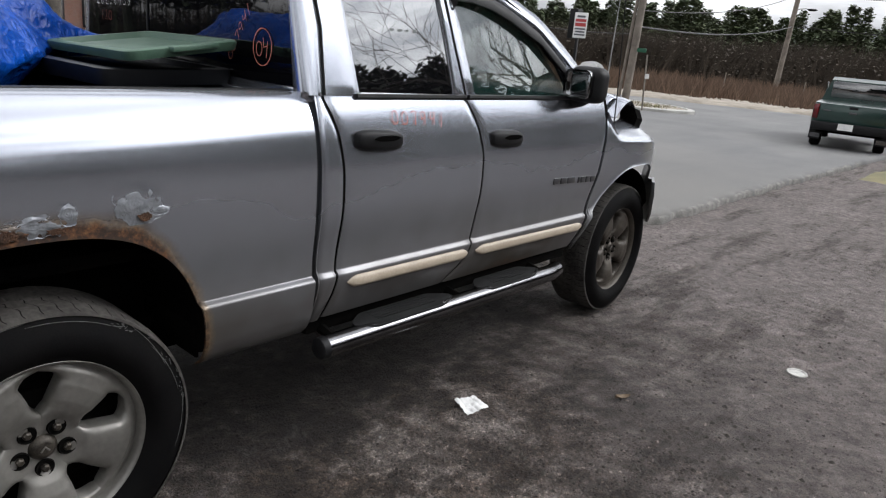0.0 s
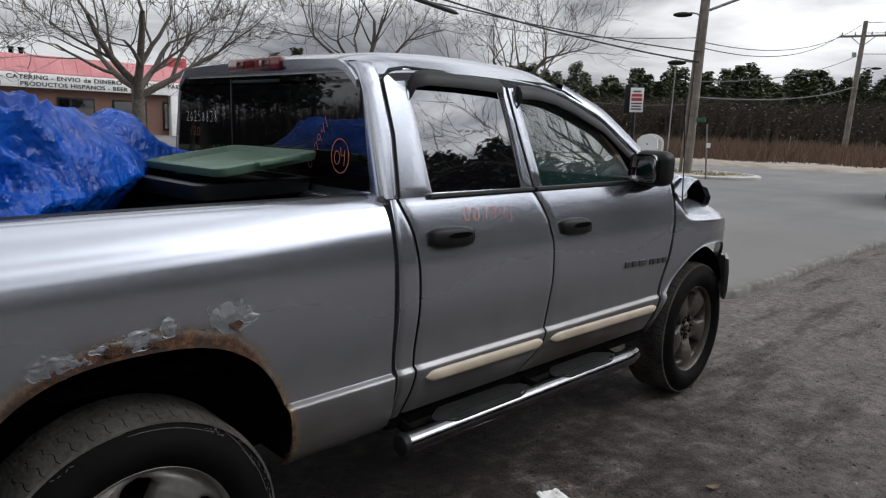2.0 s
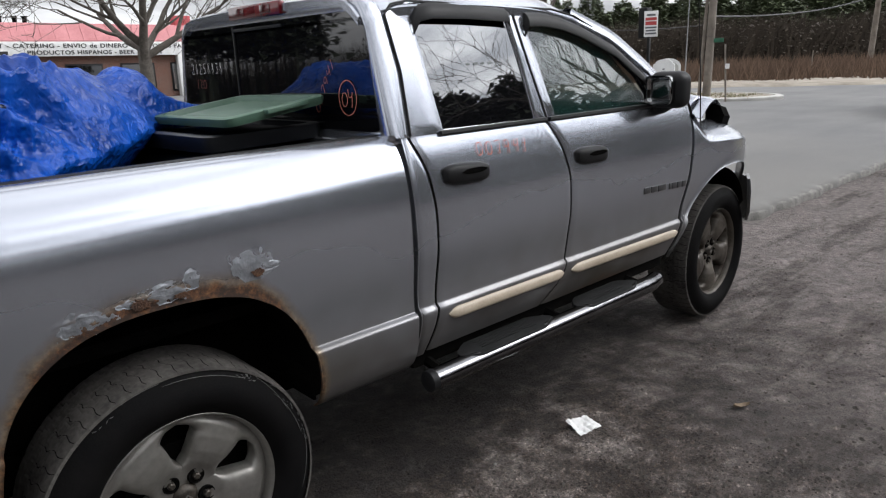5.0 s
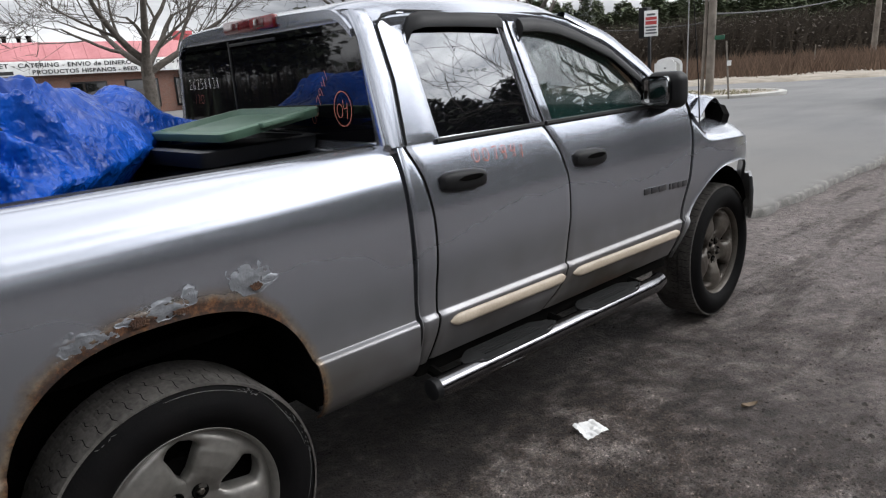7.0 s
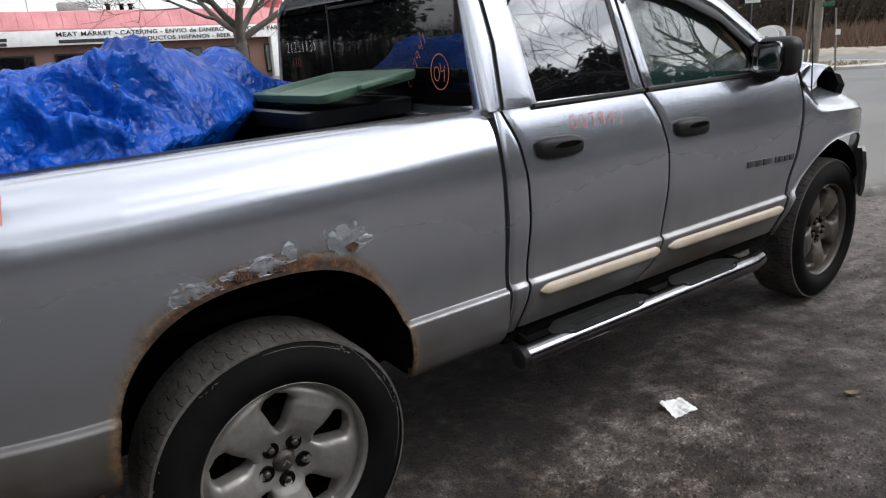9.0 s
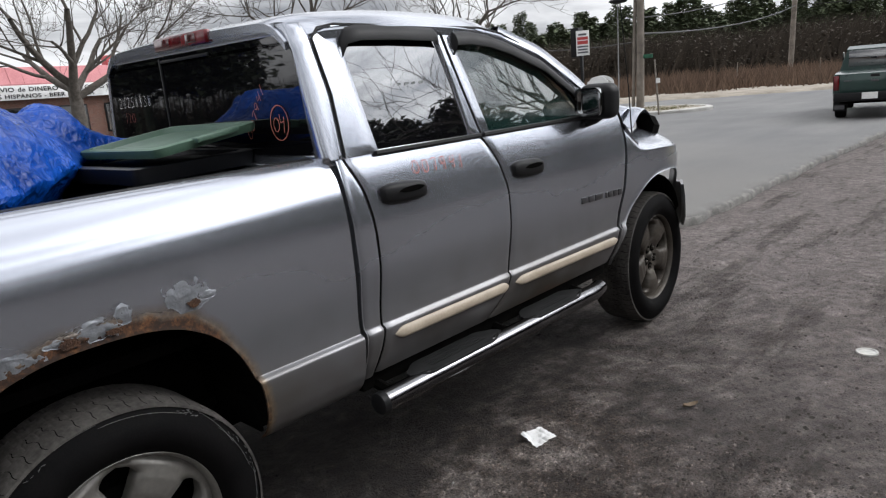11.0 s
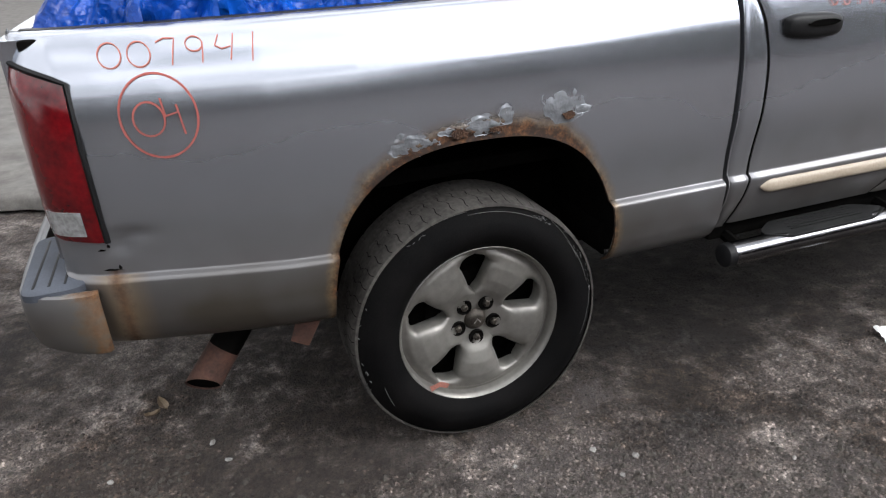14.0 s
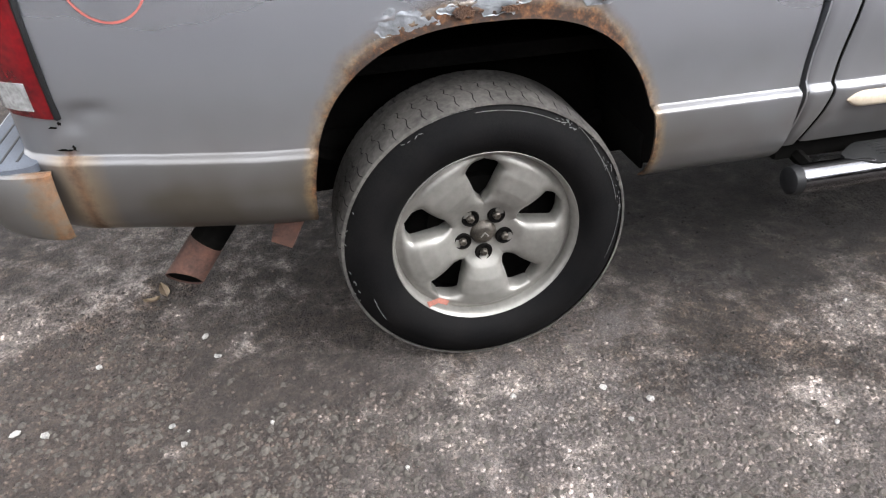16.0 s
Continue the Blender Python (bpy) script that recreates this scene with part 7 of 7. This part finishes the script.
SX, SY = polar(121.6, 24.0)
sign = thing("roadside_sign", (SX, SY, fall(SY)), "tall white roadside sign with red lines, on a dark post", "sign")
part("post", boxed(0.05, 0, 1.1, 0.09, 0.09, 2.3, 0.01), BLACK_TRIM, sign)
part("board_case", boxed(-0.17, 0.1, 2.62, 0.30, 0.30, 0.92, 0.02), BLACK_TRIM, sign)
face = part("board_face", boxed(0, 0, 0, 0.42, 0.03, 0.78, 0.004), WHITE_SIGN, sign)
face.matrix_basis = Matrix.Translation((0.12, -0.02, 2.58)) @ pose(0, 0, 0, 0, 0, 25)
RED = shader("faded_red_lettering", (0.42, 0.05, 0.05), 0.6)
GREY_INK = shader("grey_lettering", (0.10, 0.10, 0.11), 0.6)
for z, h, w, mt in ((0.27, 0.06, 0.26, GREY_INK), (0.15, 0.09, 0.34, RED), (0.02, 0.11, 0.34, RED), (-0.11, 0.05, 0.34, GREY_INK), (-0.20, 0.05, 0.30, GREY_INK), (-0.29, 0.05, 0.34, GREY_INK)):
    part("line_of_writing", boxed(0, -0.018, z, w, 0.004, h), mt, face)
bx, by = polar(120.3, 22.0)
small = thing("arched_sign", (bx, by, fall(by)), "small white sign board with an arched top", "sign")
bm = bmesh.new()
q = [(-0.3, 0.55), (0.3, 0.55), (0.3, 1.36)] + [(0.24 * math.cos(a), 1.38 + 0.12 * math.sin(a)) for a in np.linspace(0, math.pi, 10)] + [(-0.3, 1.36)]
f1 = [bm.verts.new((x * 0.89, -0.03 + x * 0.455, z)) for x, z in q]
f2 = [bm.verts.new((x * 0.89 - 0.02, 0.03 + x * 0.455, z)) for x, z in q]
bm.faces.new(f1), bm.faces.new(f2[::-1])
for k in range(len(q)):
    bm.faces.new([f1[k], f1[(k + 1) % len(q)], f2[(k + 1) % len(q)], f2[k]])
part("board", bm, WHITE_SIGN, small)
for s in (-1, 1):
    part("leg", boxed(s * 0.25 * 0.89, s * 0.25 * 0.455, 0.28, 0.05, 0.05, 0.6), WHITE_SIGN, small)
for z, w in ((1.22, 0.06), (1.0, 0.32), (0.9, 0.36)):
    b = part("line_of_writing", boxed(0, 0, 0, w, 0.005, 0.035), GREY_INK, small)
    b.matrix_basis = Matrix.Translation((0, -0.036, z)) @ pose(0, 0, 0, 0, 0, 27)
mx, my = polar(115.8, 25.2)
stake = thing("marker_stake", (mx, my, fall(my) + 0.15), "thin leaning wooden stake with a white tag", "stake")
part("stake_rod", tube(bmesh.new(), [(0, 0, -0.1), (-0.13, 0, 1.75)], 0.03, 6), POLE_WOOD, stake)
part("tag", boxed(0.0, -0.03, 1.05, 0.14, 0.01, 0.16), WHITE_SIGN, stake)
for az, d, h in ((119.4, 26, 1.2), (120.2, 30, 0.9), (110.3, 48, 1.6), (104.9, 48, 1.5)):
    x, y = polar(az, d)
    st = thing("marker_stake", (x, y, fall(y)), "thin grey wooden stake at the roadside", "stake")
    part("stake_rod", tube(bmesh.new(), [(0, 0, -0.1), (0.03, 0, h)], 0.035, 6), POLE_WOOD, st)
ax, ay = polar(118.8, 27.5)
mast = thing("thin_mast", (ax, ay, fall(ay)), "thin grey pole standing beside the road", "pole")
part("mast_rod", tube(bmesh.new(), [(0, 0, -0.1), (0.05, 0.02, 4.3)], [0.03, 0.015], 6), GREY_METAL, mast)


# ---- the shop across the asphalt ----
def brick_material():
    m = shader("red_brown_brick", (0.16, 0.07, 0.05), 0.9)
    v = coords(m)
    sep = m.node_tree.nodes.new("ShaderNodeSeparateXYZ")
    link(m, v, sep.inputs[0])
    cmb = m.node_tree.nodes.new("ShaderNodeCombineXYZ")
    link(m, sep.outputs["Y"], cmb.inputs[0])
    link(m, sep.outputs["Z"], cmb.inputs[1])
    br = node(m, "ShaderNodeTexBrick", Scale=4.2)
    link(m, cmb.outputs[0], br.inputs["Vector"])
    br.inputs["Color1"].default_value = (0.17, 0.075, 0.05, 1)
    br.inputs["Color2"].default_value = (0.11, 0.05, 0.036, 1)
    br.inputs["Mortar"].default_value = (0.19, 0.16, 0.14, 1)
    link(m, br.outputs["Color"], bsdf(m).inputs["Base Color"])
    bump(m, br.outputs["Fac"], -0.3, 0.01)
    return m


PINK = varied("faded_pink_roof", (0.44, 0.16, 0.17), (0.60, 0.26, 0.27), 0.7, 0.7, 12)
shop = thing("shop_building", (-46.0, 10.0, 0.0), "single-storey brick shop with pink mansard and white sign band", "building")
shop.rotation_euler = (radians(-1.0), 0, 0)
part("wall", boxed(-6, 4, 1.6, 12, 36, 3.2, 0.0), brick_material(), shop)
part("pier", boxed(0.1, -11.0, 2.25, 0.9, 3.4, 4.7, 0.03), brick_material(), shop)
part("flat_roof", boxed(-6, 4, 4.55, 10, 36, 0.2, 0.02), GREY_METAL, shop)
bm = bmesh.new()
grid(bm, [[(0.5, y, 3.62), (0.5, y, 3.72), (-0.1, y, 4.72), (-0.5, y, 4.78), (-0.7, y, 4.6)] for y in np.linspace(-9.2, 22, 60)])
part("mansard", bm, PINK, shop, sharp=20)
for k in range(40):
    y = -9.0 + 0.78 * k
    part("roof_seam", tube(bmesh.new(), [(0.52, y, 3.70), (-0.08, y, 4.73)], 0.02, 5), PINK, shop)
band_ob = part("sign_band", boxed(0.45, 6.4, 3.21, 0.12, 31.2, 0.86, 0.01), WHITE_SIGN, shop)


def lettering(text, y, z, size, mat, parent, stretch=1.0):
    if " " in text:  # one piece for each word
        for word in text.split(" "):
            o2 = lettering(word, y, z, size, mat, parent, stretch)
            y += max(v.co.x for v in o2.data.vertices) * stretch + size * 0.4 * stretch
        return o2
    cu = bpy.data.curves.new("lettering", "FONT")
    cu.body, cu.size, cu.extrude, cu.offset = text, size, 0.01, 0.006
    cu.space_character = 1.08
    ob = new("lettering", cu)
    me = bpy.data.meshes.new_from_object(ob)
    bpy.data.objects.remove(ob)
    me.materials.append(mat)
    o2 = new("lettering", me)
    o2.parent = parent
    o2.matrix_basis = Matrix.Translation((0.53, y, z)) @ Euler((radians(90), 0, radians(90))).to_matrix().to_4x4() @ Matrix.Diagonal((stretch, 1, 1, 1))
    return o2


INK = shader("black_lettering", (0.012, 0.012, 0.012), 0.6)
lettering("MEAT MARKET - CATERING - ENVIO de DINERO", -4.1, 3.27, 0.36, INK, band_ob, 1.22)
lettering("A TODAS PARTES", 6.9, 3.25, 0.36, INK, band_ob, 1.22)
lettering("PRODUCTOS HISPANOS - BEER & SODA", 0.2, 2.88, 0.34, INK, band_ob, 1.22)
part("band_stripe", boxed(0.53, -2.4, 2.98, 0.02, 3.2, 0.2), INK, band_ob)
for y0, w, z, h, mt in ((-8.1, 1.6, 3.45, 0.26, GREY_METAL), (-7.6, 1.9, 3.17, 0.18, INK), (-7.7, 2.0, 2.92, 0.18, INK)):
    part("line_of_writing", boxed(0.53, y0, z, 0.02, w, h), mt, band_ob)
for k in range(9):
    y = -6.5 + 3.3 * k
    win = part("shop_window", boxed(0.02, y, 1.35, 0.10, 2.2, 1.9, 0.01), BLACK_TRIM, shop)
    part("window_pane", boxed(0.085, y, 1.35, 0.02, 2.0, 1.7), GLASS_TINT, win)
part("downpipe", boxed(0.25, 9.6, 1.5, 0.5, 0.6, 2.9, 0.02), WHITE_SIGN, shop)
part("chimney", boxed(-1.6, -7.4, 5.6, 1.2, 1.5, 2.6, 0.02), CONCRETE, shop)
part("roof_unit", boxed(-1.5, -2.6, 4.95, 1.2, 1.6, 0.7, 0.03), GREY_METAL, shop)
for y in (-0.6, 0.2, 0.75):
    part("roof_vent", tube(bmesh.new(), [(-1.2, y, 4.6), (-1.2, y, 5.05), (-1.2, y, 5.2)], [0.12, 0.12, 0.2], 10), DARK, shop)
bm = bmesh.new()
grid(bm, [[(-0.2 - 0.8 * s, 10.2 + a * (1 - s * 0.0), 4.7 + (0.75 if 0 < k < 2 else 0.0)) for k, a in enumerate((-0.6, 0.0, 0.6))] for s in (0, 1)])
bm2 = boxed(-0.6, 10.2, 5.0, 0.9, 1.1, 0.75, 0.04)
bm.free()
part("roof_cupola", bm2, varied("red_roof_box", (0.40, 0.05, 0.06), (0.55, 0.09, 0.1), 0.6), shop)
part("roof_antenna", tube(bmesh.new(), [(-2, -5.0, 4.6), (-2, -5.0, 7.5)], 0.025, 5), GREY_METAL, shop)


# ---- arched white board by the traffic island ----
board = thing("arched_sign", (-9.05, 20.0, fall(20.0) + 0.055), "white arched sign board on short legs", "sign")
board.rotation_euler = (0, 0, radians(28))


def arch_plate(w, z0, z1, rise, y, th):
    q = [(-w, z0), (w, z0), (w, z1)] + [(w * math.cos(a), z1 + rise * math.sin(a)) for a in np.linspace(0.15, math.pi - 0.15, 13)] + [(-w, z1)]
    bm = bmesh.new()
    fa, fb = [bm.verts.new((x, y, z)) for x, z in q], [bm.verts.new((x, y + th, z)) for x, z in q]
    bm.faces.new(fa), bm.faces.new(fb[::-1])
    for k in range(len(q)):
        bm.faces.new([fa[k], fa[(k + 1) % len(q)], fb[(k + 1) % len(q)], fb[k]])
    return bm


part("frame", arch_plate(0.40, 0.15, 1.20, 0.26, 0.0, 0.06), WHITE_SIGN, board, flat=True)
panel_ob = part("panel", arch_plate(0.33, 0.24, 1.16, 0.20, -0.006, 0.01), CONCRETE, board, flat=True)
for x in (-0.2, -0.07, 0.07, 0.2):
    part("groove", boxed(x, -0.009, 0.66, 0.02, 0.006, 0.7), GREY_METAL, panel_ob)
for x in (-0.3, 0.3):
    part("leg", boxed(x, 0.03, 0.08, 0.06, 0.05, 0.18), WHITE_SIGN, board)


# ---- the dark green pickup down the road ----
GREEN = varied("dark_green_car_paint", (0.008, 0.028, 0.024), (0.014, 0.042, 0.035), 0.3, 2, 60, 0.2, 0.0, 0.001, 0.6)
far = thing("green_pickup", (-1.05, 18.95, fall(18.95) + 0.055), "dark green compact pickup parked on the asphalt", "pickup truck")
far.rotation_euler = (0, 0, radians(10))
pts = []
for y, w, zt in ((-0.55, 0.84, 1.06), (-0.5, 0.86, 1.07), (0.6, 0.87, 1.08), (1.35, 0.87, 1.08)):
    pts.append([(-w + 0.06, y, 0.45), (-w, y, 0.6), (-w, y, 0.95), (-w + 0.03, y, zt), (w - 0.03, y, zt), (w, y, 0.95), (w, y, 0.6), (w - 0.06, y, 0.45)])
bm = bmesh.new()
r_, _ = grid(bm, pts, close_v=True)
bm.faces.new(r_[0]), bm.faces.new(r_[-1][::-1])
part("bed", bm, GREEN, far, sharp=30)
pts = []
for y, w, z0, z1, wt in ((1.38, 0.87, 0.45, 1.10, 0.83), (1.39, 0.87, 0.45, 1.60, 0.70), (1.6, 0.87, 0.45, 1.68, 0.68), (2.45, 0.87, 0.45, 1.66, 0.67), (3.0, 0.87, 0.45, 1.12, 0.8), (4.1, 0.85, 0.45, 1.02, 0.8), (4.25, 0.82, 0.45, 0.9, 0.78)):
    zb = min(1.08, z1)
    pts.append([(-w + 0.05, y, z0), (-w, y, 0.62), (-w, y, zb - 0.08), (-w + 0.02, y, zb), (-wt, y, z1), (wt, y, z1), (w - 0.02, y, zb), (w, y, zb - 0.08), (w, y, 0.62), (w - 0.05, y, z0)])
bm = bmesh.new()
r_, _ = grid(bm, pts, close_v=True)
bm.faces.new(r_[0]), bm.faces.new(r_[-1][::-1])
part("cab", bm, GREEN, far, sharp=30)
part("rear_window", boxed(0, 1.375, 1.37, 1.32, 0.02, 0.40, 0.01), GLASS_TINT, far)
for s in (-1, 1):
    part("side_window", boxed(s * 0.80, 2.0, 1.36, 0.02, 0.95, 0.36, 0.01), GLASS_TINT, far)
tg = part("tailgate", boxed(0, -0.565, 0.83, 1.42, 0.04, 0.46, 0.015), GREEN, far)
part("emblem", boxed(0, -0.588, 0.88, 0.16, 0.008, 0.05, 0.01), BADGE, tg)
part("badge_bar", boxed(-0.55, -0.588, 0.90, 0.16, 0.006, 0.03), BADGE, tg)
part("latch", boxed(0, -0.588, 1.0, 0.18, 0.01, 0.06, 0.005), BLACK_TRIM, tg)
for s in (-1, 1):
    part("tail_lamp", boxed(s * 0.785, -0.57, 0.86, 0.12, 0.05, 0.34, 0.012), LENS_RED, far)
    part("mud_flap", boxed(s * 0.72, 0.42 - 0.72, 0.30, 0.26, 0.012, 0.24), BLACK_TRIM, far)
    part("flap_trim", boxed(s * 0.72, 0.41 - 0.72, 0.27, 0.22, 0.012, 0.10), CHROME, far)
part("bumper", boxed(0, -0.66, 0.53, 1.66, 0.16, 0.20, 0.03), BLACK_TRIM, far)
part("number_plate", boxed(-0.08, -0.75, 0.55, 0.32, 0.012, 0.15), WHITE_SIGN, far)
for s in (-1, 1):
    for y in (0.05, 2.95):
        wh = new("wheel")
        wh.parent = far
        part("tyre", lathe(bmesh.new(), [(0.2, 0.0), (0.3, 0.02), (0.33, -0.02), (0.33, -0.18), (0.3, -0.22), (0.2, -0.2)], (s * 0.80, y, 0.33), 28, s), RUBBER, wh)
        part("rim", lathe(bmesh.new(), [(0.01, -0.03), (0.12, -0.02), (0.2, -0.01)], (s * 0.80, y, 0.33), 20, s), RIM, wh)
part("undertray", boxed(0, 1.8, 0.42, 1.4, 4.4, 0.12), DARK, far)
